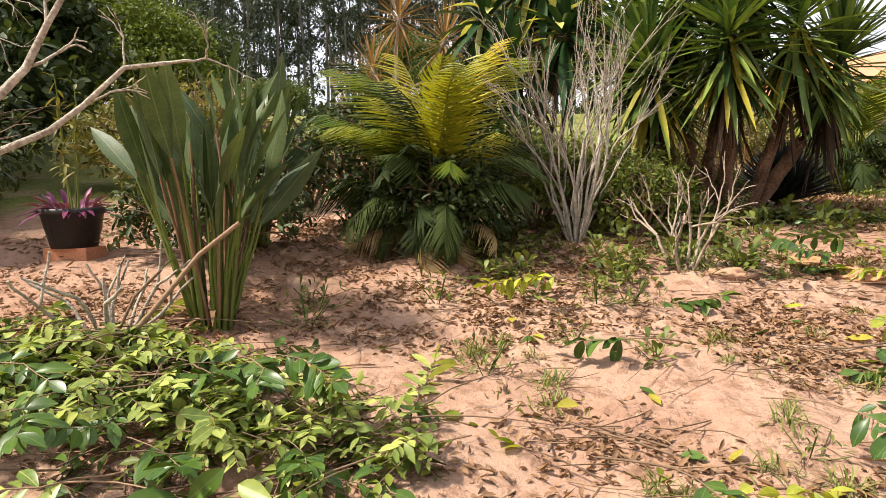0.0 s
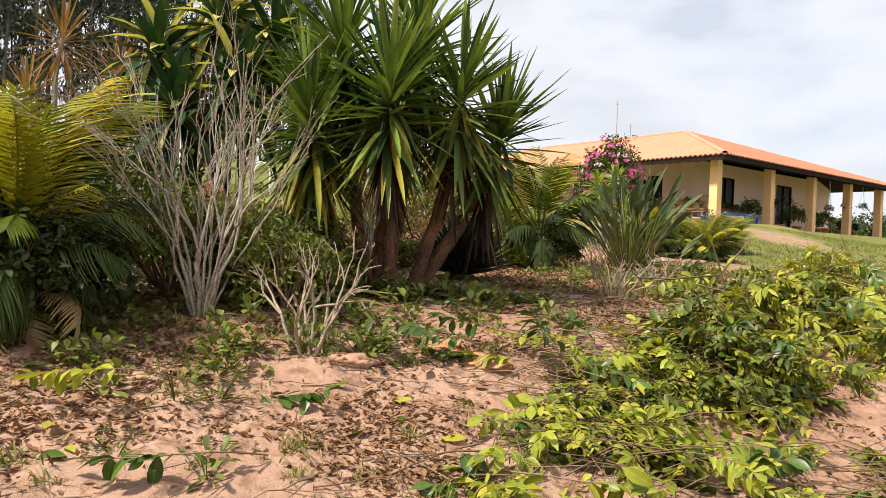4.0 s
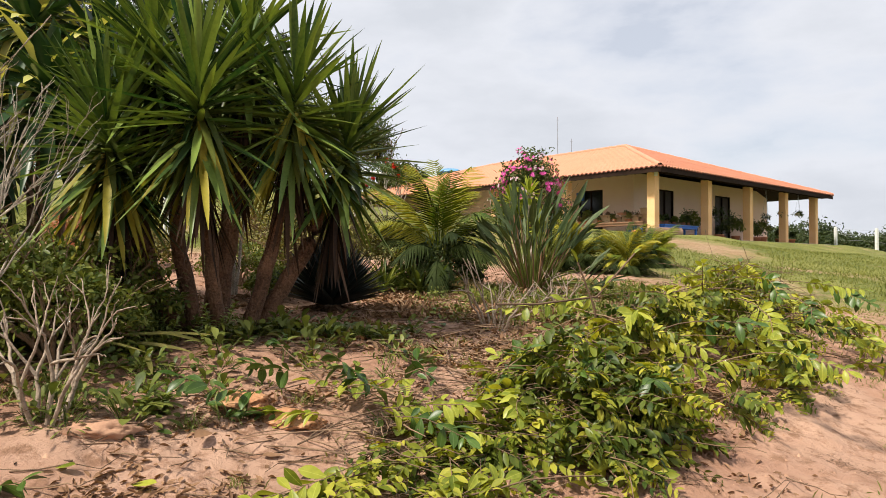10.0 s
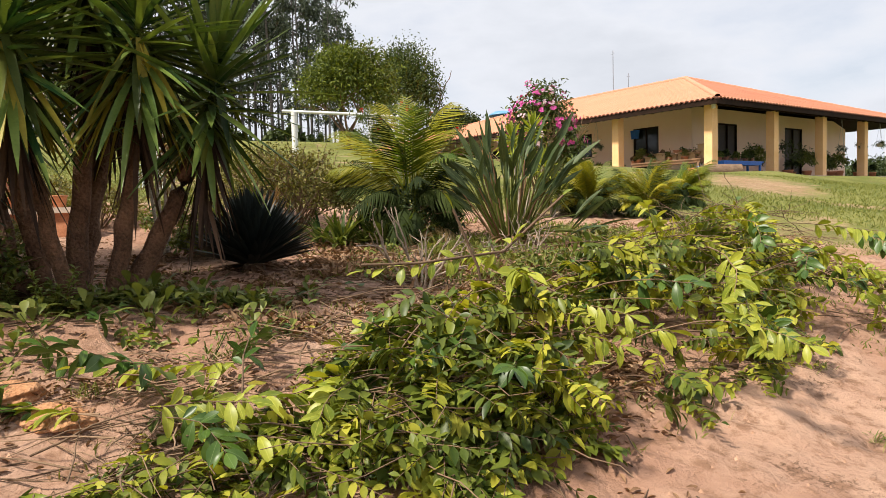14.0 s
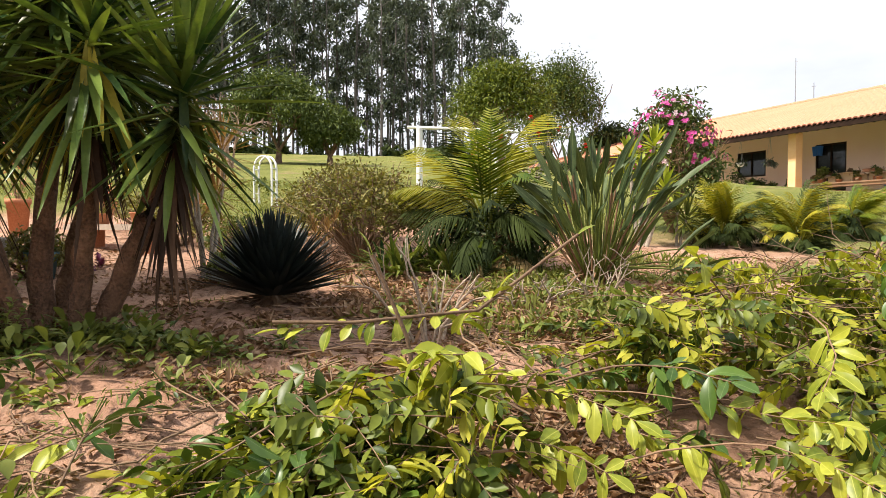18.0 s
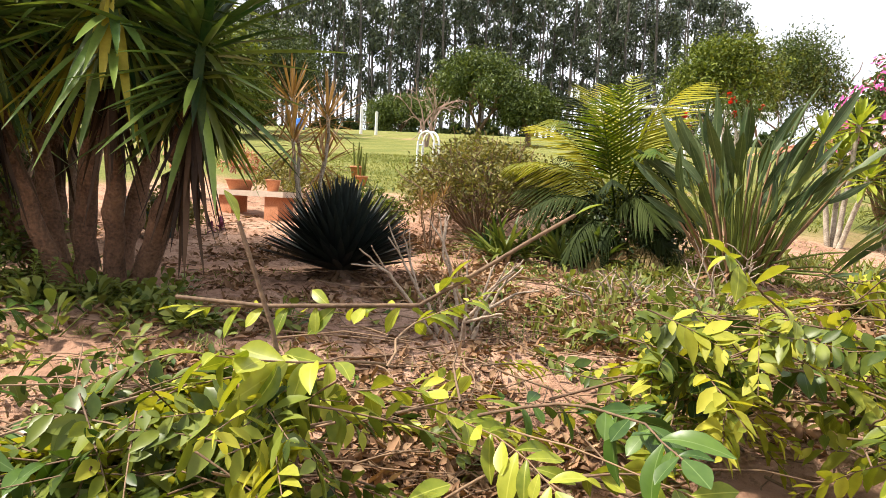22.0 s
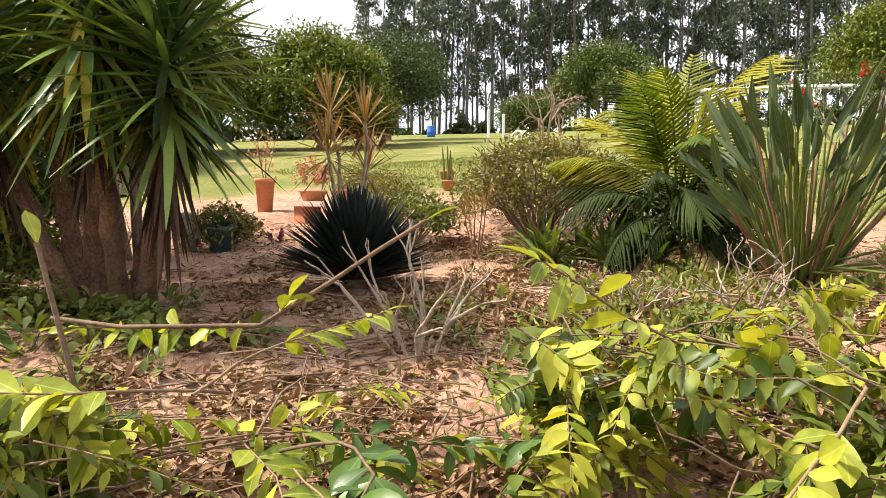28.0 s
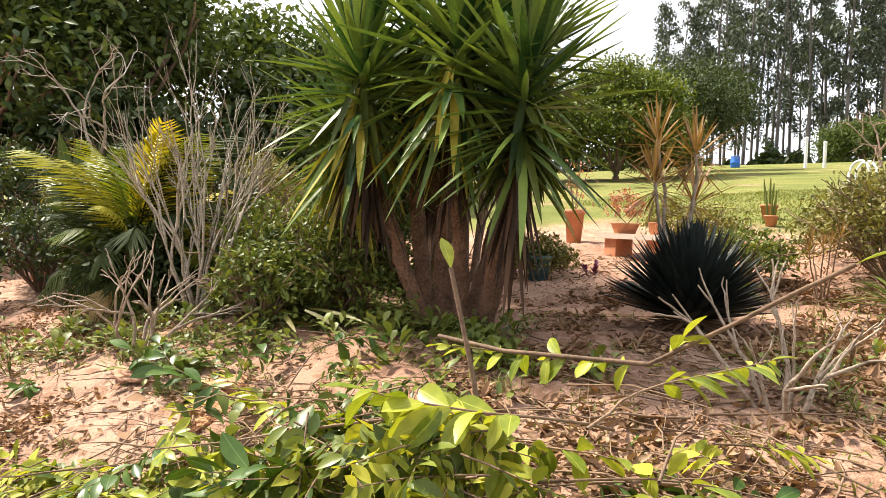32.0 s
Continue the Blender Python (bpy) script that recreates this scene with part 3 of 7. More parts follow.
# roof shell: hip end towards the track, ridge running back
e0, e1 = -OV, LU + OV - 0.25
apex0, apex1 = np.array([LU / 2 - 0.45, 6.9, RIDGE - 0.05]), np.array([LU / 2 - 0.45, LV - 8.2, RIDGE - 0.05])
cor = np.array([[e0, e0, EAVE + 0.05], [e1, e0, EAVE + 0.05], [e1, LV + OV, EAVE + 0.05], [e0, LV + OV, EAVE + 0.05]])
shell = np.vstack([cor, [apex0, apex1]])
geo = Geo()
geo.add(shell, [[0, 1, 4, 4], [1, 2, 5, 4], [2, 3, 5, 5], [3, 0, 4, 5]])
geo.add(shell - [0, 0, 0.10], [[1, 0, 4, 4], [2, 1, 4, 5], [3, 2, 5, 5], [0, 3, 5, 4]])
geo.add(np.vstack([cor, cor - [0, 0, 0.10]]), [[0, 4, 5, 1], [1, 5, 6, 2], [2, 6, 7, 3], [3, 7, 4, 0]])
roof = part("roof", geo, M_beam, house, "hipped roof of orange clay tiles", False)


def tile_rows(a, b, c, d):
    """Arched clay tiles over a roof face: eave from a to b, top from d to c (in one point where they meet)."""
    a, b, c, d = (np.asarray(q, float) for q in (a, b, c, d))
    g = Geo()
    along = unit(b - a)
    nor = unit(np.cross(b - a, d - a))
    up = np.cross(nor, along)
    wide = np.linalg.norm(b - a)
    rise = (d - a) @ up
    n = int(wide / 0.235)
    la, lb = (d - a) @ along, (c - a) @ along
    ang = np.linspace(0, np.pi, 5)
    arc = np.stack([np.cos(ang) * 0.105, np.sin(ang) * 0.075], -1)
    for k in range(n):
        s = (k + 0.5) * wide / n
        h = rise
        if s < la:
            h = rise * s / la
        elif s > lb:
            h = rise * (wide - s) / (wide - lb)
        m = max(2, int(h / 0.42))
        rows = []
        for q in range(m):
            for e, f in ((0.0, 1.0), (0.98, 0.86)):
                t = (q + e) * h / m
                rows.append(a + along * s + up * (t - 0.05) + nor * (0.015 + 0.025 * (1 - e)) + (arc[:, :1] * f) * along + (arc[:, 1:] * f) * nor)
        pts = np.array(rows)
        r = len(pts)
        quads = [[i * 5 + j, i * 5 + j + 1, i * 5 + j + 6, i * 5 + j + 5] for i in range(r - 1) for j in range(4)]
        g.add(pts.reshape(-1, 3), quads)
        g.add(np.vstack([pts[0], pts[0].mean(0)[None] - nor * 0.03]), [[j, j + 1, 5, 5] for j in range(4)])
    return g


faces_roof = [(shell[0], shell[1], shell[4], shell[4]), (shell[3], shell[0], shell[4], shell[5]), (shell[1], shell[2], shell[5], shell[4])]
for fa in faces_roof:
    part("tile_covering", tile_rows(*fa), M_tile, roof)
for p, q in ((shell[0], shell[4]), (shell[1], shell[4]), (shell[4], shell[5]), (shell[3], shell[5])):
    line = np.linspace(p, q, 30) + [0, 0, 0.06]
    part("ridge", Geo().tube(line, 0.12 + 0.015 * (np.arange(30) % 2), 8), M_tile, roof)
# scalloped tile ends with eave shade put into their colour, and the fascia board below them
M_tileend = material("shaded_tile_end", (0.06, 0.022, 0.014), (0.14, 0.05, 0.03), 0.85, 3, 20, 0.2)
for a_, b_ in ((shell[0], shell[1]), (shell[3], shell[0])):
    way_ = unit(b_ - a_)
    out_ = np.cross(way_, [0, 0, 1.0])
    n_ = int(np.linalg.norm(b_ - a_) / 0.235)
    g = Geo()
    arc_ = np.linspace(0, np.pi, 7)
    for k in range(n_):
        c = a_ + (b_ - a_) * (k + 0.5) / n_ + out_ * 0.075 + [0, 0, -0.015]
        ring = np.array([c + way_ * 0.112 * math.cos(q) + [0, 0, 0.10 * math.sin(q)] for q in arc_])
        inner = np.array([c + way_ * 0.075 * math.cos(q) + [0, 0, 0.06 * math.sin(q)] for q in arc_])
        back = ring - out_ * 0.2 + [0, 0, 0.03]
        pts = np.vstack([ring, inner, back])
        g.add(pts, [[j, j + 1, 8 + j, 7 + j] for j in range(6)] + [[14 + j, 15 + j, j + 1, j] for j in range(6)])
    part("eave_edge", g, M_tileend, roof, "scalloped clay tile ends coloured dark as in shade")
    low = [a_ + out_ * 0.03 - [0, 0, 0.02], b_ + out_ * 0.03 - [0, 0, 0.02], b_ - out_ * 0.01 - [0, 0, 0.02], a_ - out_ * 0.01 - [0, 0, 0.02]]
    pts = np.array(low + [q - np.array([0, 0, 0.17]) for q in low])
    part("fascia", Geo().add(pts, [[0, 1, 2, 3], [7, 6, 5, 4], [0, 4, 5, 1], [1, 5, 6, 2], [2, 6, 7, 3], [3, 7, 4, 0]]), M_beam, roof, "dark timber fascia board", False)
# rafter ends under the eaves
raf_a, raf_b = Geo().box((-0.035, -OV + 0.06, EAVE - 0.06), (0.035, -0.14, EAVE + 0.04)).mesh("rafter"), Geo().box((-OV + 0.06, -0.035, EAVE - 0.06), (-0.14, 0.035, EAVE + 0.04)).mesh("rafter")
for k in range(44):
    part("rafter", raf_a, M_beam, roof, smooth=False).location = (-0.7 + k * (LU + 1.4) / 43, 0, 0)
for k in range(60):
    part("rafter", raf_b, M_beam, roof, smooth=False).location = (0, -0.6 + k * (LV + 1.2) / 59, 0)


# ---- plants: how each kind grows ----
def bent(start, way, length, sag=0.0, steps=6, wob=0.0):
    t = np.linspace(0, 1, steps)[:, None]
    line = np.asarray(start, float) + unit(way) * length * t + np.array([0, 0, -1.0]) * sag * length * t**2
    if wob:
        line[1:] += RNG.normal(0, wob * length, (steps - 1, 3)) * t[1:]
    return line


def frame_of(way, turn=0.0, at=(0, 0, 0), size=1.0):
    """The pose that lays a piece built along +x with +z up onto a way."""
    q = Vector(way).to_track_quat("X", "Z").to_matrix().to_4x4()
    return Matrix.Translation(at) @ q @ Matrix.Rotation(turn, 4, "X") @ Matrix.Scale(size, 4)


def frame_flat(way, normal, at, size):
    """The pose that lays a leaf along a way with its face towards a normal."""
    x = Vector(unit(way))
    z = Vector(normal)
    z = (z - x * z.dot(x)).normalized()
    y = z.cross(x)
    m = Matrix(((x.x, y.x, z.x), (x.y, y.y, z.y), (x.z, y.z, z.z))).to_4x4()
    return Matrix.Translation(at) @ m @ Matrix.Scale(size, 4)


def blade_mesh(name, length, width, droop, fold, shape, mat):
    me = Geo().blades([[0, 0, 0]], [[1, 0, 0]], [[0, 0, 1]], length, width, droop, fold, shape).mesh(name)
    me.materials.append(mat)
    me.polygons.foreach_set("use_smooth", np.full(len(me.polygons), True))
    return me


SWORD = (0.5, 0.85, 1.0, 0.9, 0.6, 0.05)
LANCE = (0.15, 0.7, 1.0, 0.85, 0.05)
OVATE = (0.1, 0.45, 0.76, 0.96, 1.0, 0.72, 0.06)
FILL = (0.12, 0.75, 1.0, 0.7, 0.06)
FAR_LEAF = (0.3, 1.0, 0.06)
sword = [blade_mesh("leaf", 0.70, 0.047, d, 0.45, SWORD, M_yucca) for d in (0.0, 0.02, 0.05, 0.1)]


def yucca(at):
    """Several leaning trunks from one root, each with a round head of sword leaves and a skirt of old ones."""
    top = thing("yucca", "tall clump-forming yucca with sword-shaped green leaves", "yucca", at)
    heads = [(0.25, -0.69, 1.66), (0.71, -0.21, 1.74), (-0.34, -0.75, 1.42), (1.0, 0.12, 1.46), (0.05, 0.4, 1.95), (-0.62, -0.1, 1.72), (0.32, -0.1, 2.16), (-0.25, -0.35, 2.1)]
    for n, (x, y, z) in enumerate(heads):
        a = 2 * math.pi * n / len(heads)
        foot = np.array([x * 0.26 + 0.1 * math.cos(a), y * 0.26 + 0.1 * math.sin(a), -0.08])
        tip = np.array([x, y, z])
        t = np.linspace(0, 1, 14)[:, None]
        line = foot + (tip * [0.88, 0.88, 0.76] - foot) * t + np.array([x, y, 0]) * 0.35 * (t - t**2) + RNG.normal(0, 0.008, (14, 3))
        wide = np.interp(np.linspace(0, 1, 14), [0, 0.1, 0.6, 0.9, 1], [0.08, 0.056, 0.046, 0.038, 0.012]) * rnd(0.85, 1.2) * RNG.uniform(0.93, 1.07, 14)
        trunk = part("trunk", Geo().tube(line, wide, 12), M_ytrunk, top, "rough red-brown trunk")
        axis_w = unit(unit(tip - line[-4]) + [0, 0, 0.5])
        side = unit(np.cross(axis_w, [0.3, 0.9, 0.1]))
        oth = np.cross(axis_w, side)
        m = 46
        for k in range(m):
            f = k / m
            ang = radians(3 + 128 * f**0.8) + rnd(-0.1, 0.1)
            az = k * 2.39996 + n
            way = axis_w * math.cos(ang) + (side * math.cos(az) + oth * math.sin(az)) * math.sin(ang)
            start = tip - axis_w * (0.42 * f) + (way - axis_w * (way @ axis_w)) * 0.03
            ob = part("leaf", sword[min(3, int(f * 4))], M_yucca, trunk)
            ob.matrix_parent_inverse = Matrix.Identity(4)
            ob.matrix_basis = frame_of(way, rnd(-0.3, 0.3), start, rnd(0.8, 1.08))
        m = 90
        f = rnd(0, 1, m)
        ang = np.radians(12 + 128 * np.clip(f + rnd(-0.2, 0.2, m), 0, 1))
        az = rnd(0, 6.28, m)
        way = axis_w * np.cos(ang)[:, None] + (side * np.cos(az)[:, None] + oth * np.sin(az)[:, None]) * np.sin(ang)[:, None]
        g = Geo().blades(tip - axis_w * (0.48 * f)[:, None], way, np.tile([0, 0, 1.0], (m, 1)), rnd(0.5, 0.72, m) * (0.86 if z < 1.5 else 1.0), 0.046, 0.02 + 0.08 * f, 0.5, SWORD)
        part("foliage", g, M_yuccaj, trunk)
        m = 34
        az, dn = rnd(0, 6.28, m), rnd(-2.6, -0.5, m)
        way = unit(np.stack([np.cos(az), np.sin(az), dn], -1))
        g = Geo().blades(tip - axis_w * rnd(0.1, 0.42, m)[:, None], way, np.stack([np.cos(az), np.sin(az), 0 * az + 0.4], -1), rnd(0.42, 0.62, m) * (0.8 if z < 1.5 else 1.0), 0.048, 0.08, 0.4, SWORD)
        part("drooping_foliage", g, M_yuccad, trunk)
        if n in (0, 1, 2):
            m = 22
            az, dn = rnd(0, 6.28, m), rnd(-3.0, -0.9, m)
            way = unit(np.stack([np.cos(az), np.sin(az), dn], -1))
            g = Geo().blades(tip - axis_w * rnd(0.15, 0.4, m)[:, None] + way * 0.06, way, np.stack([np.cos(az), np.sin(az), 0 * az + 0.4], -1), rnd(0.5, 0.72, m), 0.05, 0.06, 0.4, SWORD)
            part("yellowed_foliage", g, M_yold, trunk, "drooping yellowed leaves")
        m = 34
        az, dn = rnd(0, 6.28, m), rnd(-5, -1.8, m)
        way = unit(np.stack([np.cos(az), np.sin(az), dn], -1))
        g = Geo().blades(tip - axis_w * rnd(0.4, 0.75, m)[:, None], way, np.stack([np.cos(az), np.sin(az), 0 * az + 0.4], -1), rnd(0.4, 0.65, m), 0.03, 0.05, 0.3, SWORD)
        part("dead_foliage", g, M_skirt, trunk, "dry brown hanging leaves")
    return top


def frond_mesh(name, bow, mat, count=25, spread=0.28, hang=0.4, wide=0.019):
    """A feather-shaped palm leaf along +x, one metre long: bare stalk, arching rib, narrow drooping leaflets."""
    t = np.linspace(0, 1, 16)
    turn = -bow * t**1.4
    step = np.stack([np.cos(turn), 0 * t, np.sin(turn)], -1) / 15
    line = np.vstack([[0, 0, 0], np.cumsum(step[:-1], 0)])
    g = Geo().tube(line, np.linspace(0.010, 0.002, 16), 5)
    s = np.linspace(0.22, 0.99, count)
    pos = np.stack([np.interp(s, t, line[:, k]) for k in range(3)], -1)
    tan = unit(np.stack([np.interp(s, t, step[:, k]) for k in range(3)], -1))
    up = np.cross(tan, [0, 1.0, 0]) * -1
    size = spread * np.clip(np.sin(np.pi * (0.16 + 0.78 * (s - 0.2) / 0.8)), 0.1, 1) ** 0.6
    for sgn in (-1, 1):
        way = unit(tan * (0.75 + 0.7 * s[:, None] ** 3) + np.array([0, sgn * 1.0, 0]) + up * 0.5 + RNG.normal(0, 0.06, (count, 3)))
        g.blades(pos, way, up, size * RNG.uniform(0.85, 1.1, count), wide, hang * RNG.uniform(0.5, 1.4, count), 0.5, (0.5, 1.0, 0.9, 0.6, 0.05))
    me = g.mesh(name)
    me.materials.append(mat)
    me.polygons.foreach_set("use_smooth", np.full(len(me.polygons), True))
    return me


M_gold = leaf_mat("golden_palm_leaflet", (0.085, 0.13, 0.012), (0.52, 0.40, 0.035), 0.9, 0.35, 0.45, "object")
BOWS = (0.7, 1.1, 1.5, 1.9, 2.3)
fronds = [frond_mesh("frond", b, M_palm) for b in BOWS]
golden = [frond_mesh("frond", b, M_gold, 25, 0.26, 0.45, 0.018) for b in BOWS]
# frond copies with shade in their colour, for low and inner places
shaded = [frond_mesh("frond", b, M_palm_shade, 24, 0.26, 0.7) for b in BOWS]
young = [frond_mesh("frond", b, M_palmy, 22, 0.27, 0.3, 0.022) for b in BOWS]
withered = [frond_mesh("withered_frond", b, M_straw, 26, 0.28, 0.8) for b in (1.0, 1.7)]


def palm(at, count, size, label, tilt=(12, 95), seed_az=0.0, stems=5, base=0.38, dry=4, dark=0.5, plume=(), lit=None):
    """A clump of arching fronds, withered low down, with shade painted in by darker fronds. plume: single long fronds
    as azimuth, elevation, length.
    """
    top = thing("areca_palm", label, "palm", at, group="areca palms")
    for k in range(stems):
        a = 2 * math.pi * k / stems
        part("stem", Geo().tube(bent((0.07 * math.cos(a), 0.07 * math.sin(a), -0.05), (0.2 * math.cos(a), 0.2 * math.sin(a), 1), base * 1.15 * size, steps=5), np.linspace(0.024, 0.014, 5), 7), M_weed, top)

    def put(meshes, k, az, el, z, length, name="frond", label=""):
        way = (math.cos(el) * math.cos(az), math.cos(el) * math.sin(az), math.sin(el))
        ob = part(name, meshes[k], M_palm, top, label)
        ob.matrix_basis = frame_of(way, rnd(-1.0, 1.0), (0.07 * math.cos(az), 0.07 * math.sin(az), z), length)

    for k in range(count):
        f = (k + 0.5) / count
        az = k * 2.39996 + seed_az
        el = radians(90 - tilt[0] - (tilt[1] - tilt[0]) * f + rnd(-13, 13))
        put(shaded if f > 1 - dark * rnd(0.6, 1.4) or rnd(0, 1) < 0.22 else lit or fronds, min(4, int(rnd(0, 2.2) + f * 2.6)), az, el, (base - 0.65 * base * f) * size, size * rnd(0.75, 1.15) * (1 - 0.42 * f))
    for k in range(dry):
        put(withered, k % 2, k * 2.39996 + 0.7, radians(rnd(-15, 15)), 0.3 * base * size, size * rnd(0.45, 0.65), "withered_frond", "withered brown frond")
    for az, el, length in plume:
        put(fronds, 1, radians(az), radians(el), base * size, length)
    return top


paddles = [blade_mesh("blade", 1.0, 0.23, d, 0.3, (0.12, 0.6, 0.92, 1.0, 0.85, 0.5, 0.04), M_bop) for d in (0.0, 0.12, 0.25)]
narrow = [blade_mesh("blade", 1.0, 0.165, d, 0.4, (0.15, 0.62, 0.92, 1.0, 0.82, 0.45, 0.03), M_bop) for d in (0.0, 0.1, 0.3)]


def paddle_plant(at, count, tall, blade, lean, label, name="bird_of_paradise", blades=None, flare=0.12, low=0):
    """Long stalks from one root, each with a paddle-shaped blade."""
    top = thing(name, label, "plant", at)
    for k in range(count):
        az = k * 2.39996 + rnd(-0.3, 0.3)
        out = lean * (0.12 + 0.88 * ((k + 0.5) / count)) + rnd(-0.06, 0.06)
        way = unit([math.cos(az) * out, math.sin(az) * out, 1.0])
        ln = tall * rnd(0.45, 1.0) * (1.05 - 0.15 * out)
        foot = np.array([0.11 * math.cos(az) * rnd(0.2, 1), 0.11 * math.sin(az) * rnd(0.2, 1), -0.05])
        line = bent(foot, way, ln, 0.12 * out**2, 7, 0.006)
        stalk = part("stalk", Geo().tube(line, np.linspace(0.013, 0.006, 7), 6), M_weed if k % 4 else M_dead, top)
        tip = line[-1]
        w = unit(line[-1] - line[-2] + np.array([math.cos(az), math.sin(az), 0]) * flare * rnd(-0.3, 1.0))
        ob = part("blade", (blades or paddles)[k % 3], M_bop, stalk)
        ob.matrix_basis = frame_of(w, rnd(-2.2, 2.2), tip, blade * rnd(0.75, 1.15))
    for k in range(low):
        az, el = rnd(-0.9, 0.5), rnd(0.12, 0.5)
        way = np.array([math.cos(az) * math.cos(el), math.sin(az) * math.cos(el), math.sin(el)])
        line = bent((0, 0, 0.08), way, tall * rnd(0.55, 0.8), 0.15, 7, 0.006)
        stalk = part("stalk", Geo().tube(line, np.linspace(0.012, 0.006, 7), 6), M_weed, top)
        ob = part("blade", narrow[k % 3], M_bop, stalk)
        ob.matrix_basis = frame_of(unit(line[-1] - line[-2] + [0, 0, 0.1]), rnd(-0.5, 0.5), line[-1], blade * rnd(0.9, 1.3))
    m = 22
    az = rnd(0, 6.28, m)
    way = unit(np.stack([np.cos(az), np.sin(az), rnd(0.1, 0.9, m)], -1))
    part("dry_foliage", Geo().blades(np.zeros((m, 3)) + [0, 0, 0.02], way, np.tile([0, 0, 1.0], (m, 1)), rnd(0.3, 0.6, m), 0.03, 0.5, 0.2, SWORD), M_dead, top, "dry collapsed leaves at the base")
    return top


def agave(at, size):
    top = thing("agave", "round dark agave with narrow stiff blackish leaves", "agave", at)
    n = 320
    u, az = np.linspace(0.0, 1, n), np.arange(n) * 2.39996
    el = np.pi / 2 - np.radians(2 + 76 * u**0.9) + rnd(-0.06, 0.06, n)
    way = np.stack([np.cos(el) * np.cos(az), np.cos(el) * np.sin(az), np.sin(el)], -1)
    core = np.array([0, 0, 0.05 * size])
    g = Geo().blades(core + way * 0.04, way, np.tile([0, 0, 1.0], (n, 1)), size * rnd(0.54, 0.64, n) * (1 - 0.1 * u), 0.054, rnd(-0.03, 0.03, n), 0.5, (0.6, 1.0, 0.95, 0.7, 0.05))
    part("foliage", g, M_agave, top)
    m = 40
    az = rnd(0, 6.28, m)
    way = unit(np.stack([np.cos(az), np.sin(az), rnd(-0.25, 0.05, m)], -1))
    part("dead_foliage", Geo().blades(np.zeros((m, 3)) + [0, 0, 0.06], way, np.tile([0, 0, 1.0], (m, 1)), rnd(0.3, 0.5, m) * size, 0.03, 0.1, 0.3, SWORD), M_dead, top, "dead leaves lying round the base")
    part("core", Geo().lathe([(0.0, -0.08), (0.1, -0.08), (0.1, 0.04), (0.05, 0.1), (0, 0.11)], 10), M_bark, top)
    return top


def branching(geo, start, way, length, radius, depth, spread=0.6, sag=0.0, forks=2, ends=None, wob=0.03):
    """A limb that forks; ends collects the tips and their ways."""
    line = bent(start, way, length, sag, 5, wob)
    geo.tube(line, np.linspace(radius, radius * 0.66, 5), 6 if radius > 0.006 else 4)
    if depth == 0:
        if ends is not None:
            ends.append((line[-1], unit(line[-1] - line[-2])))
        return
    for k in range(forks):
        w = unit(unit(line[-1] - line[-2]) + RNG.normal(0, spread, 3))
        branching(geo, line[-1 if k or rnd(0, 1) < 0.6 else -2], w, length * rnd(0.55, 0.85), radius * 0.66, depth - 1, spread, sag, forks, ends, wob)


def bare_shrub(name, label, at, stems, tall, lean, radius, depth, mat, spread=0.25, shoots=0, forks=2, stub=1.0):
    top = thing(name, label, "shrub", at)
    for k in range(stems):
        az = k * 2.39996 + rnd(-0.3, 0.3)
        o = lean * math.sqrt((k + 0.5) / stems)
        w = (math.cos(az) * o, math.sin(az) * o, 1.0)
        ends = []
        g = Geo()
        branching(g, (0.1 * o * math.cos(az), 0.1 * o * math.sin(az), -0.05), w, tall * rnd(0.45, 0.62) * stub, radius * rnd(0.75, 1.2), depth, spread, 0.0, forks, ends)
        part("branch", g, mat, top)
        if shoots:
            p = np.repeat(np.array([e[0] for e in ends]), shoots, 0)
            w2 = unit(RNG.normal(0, 1, p.shape) + [0, 0, 0.3])
            part("foliage", Geo().blades(p - w2 * 0.02, w2, np.tile([0, 0, 1.0], (len(p), 1)), rnd(0.03, 0.07, len(p)), 0.02, 0.1, 0.2, OVATE), M_weed, top)
    return top


def leaf_cloud(centre, radii, lumps, per, size, width=0.4, lump=0.3, up=0.2, shell=0.65, shape=LANCE, droop=0.2):
    """Leaves gathered in uneven lumps over an ellipsoid."""
    d = unit(RNG.normal(0, 1, (lumps, 3)))
    d[:, 2] = np.abs(d[:, 2]) * 1.2 - 0.35
    c = np.asarray(centre) + d * np.asarray(radii) * rnd(shell, 1.05, (lumps, 1))
    r = lump * np.mean(radii) * rnd(0.5, 1.25, (lumps, 1))
    p = (c[:, None] + np.clip(RNG.normal(0, 0.55, (lumps, per, 3)), -0.8, 0.8) * r[:, None]).reshape(-1, 3)
    way = unit(RNG.normal(0, 1, p.shape) + [0, 0, up] + 0.5 * unit(p - np.asarray(centre)))
    n = len(p)
    return Geo().blades(p, way, unit(RNG.normal(0, 0.6, p.shape) + [0, 0, 1]), size * rnd(0.6, 1.3, n), size * width, droop, 0.25, shape)


def leafy_bush(name, label, at, radii, lumps, per, size, mat, twigs=14, width=0.4, category="bush", group="", lump=0.3, droop=0.2, wood=None, reach=0.9):
    top = thing(name, label, category, at, group=group)
    g = Geo()
    for k in range(twigs):
        az = k * 2.39996
        o = 0.9 * math.sqrt((k + 0.5) / twigs)
        branching(g, (0, 0, -0.05), (math.cos(az) * o * radii[0], math.sin(az) * o * radii[1], radii[2] * 1.2), radii[2] * reach, 0.012, 2, 0.35)
    part("twig_mass", g, wood or M_twig, top)
    part("foliage", leaf_cloud((0, 0, radii[2] * 0.84), radii, lumps, per, size, width, lump, droop=droop), mat, top)
    return top


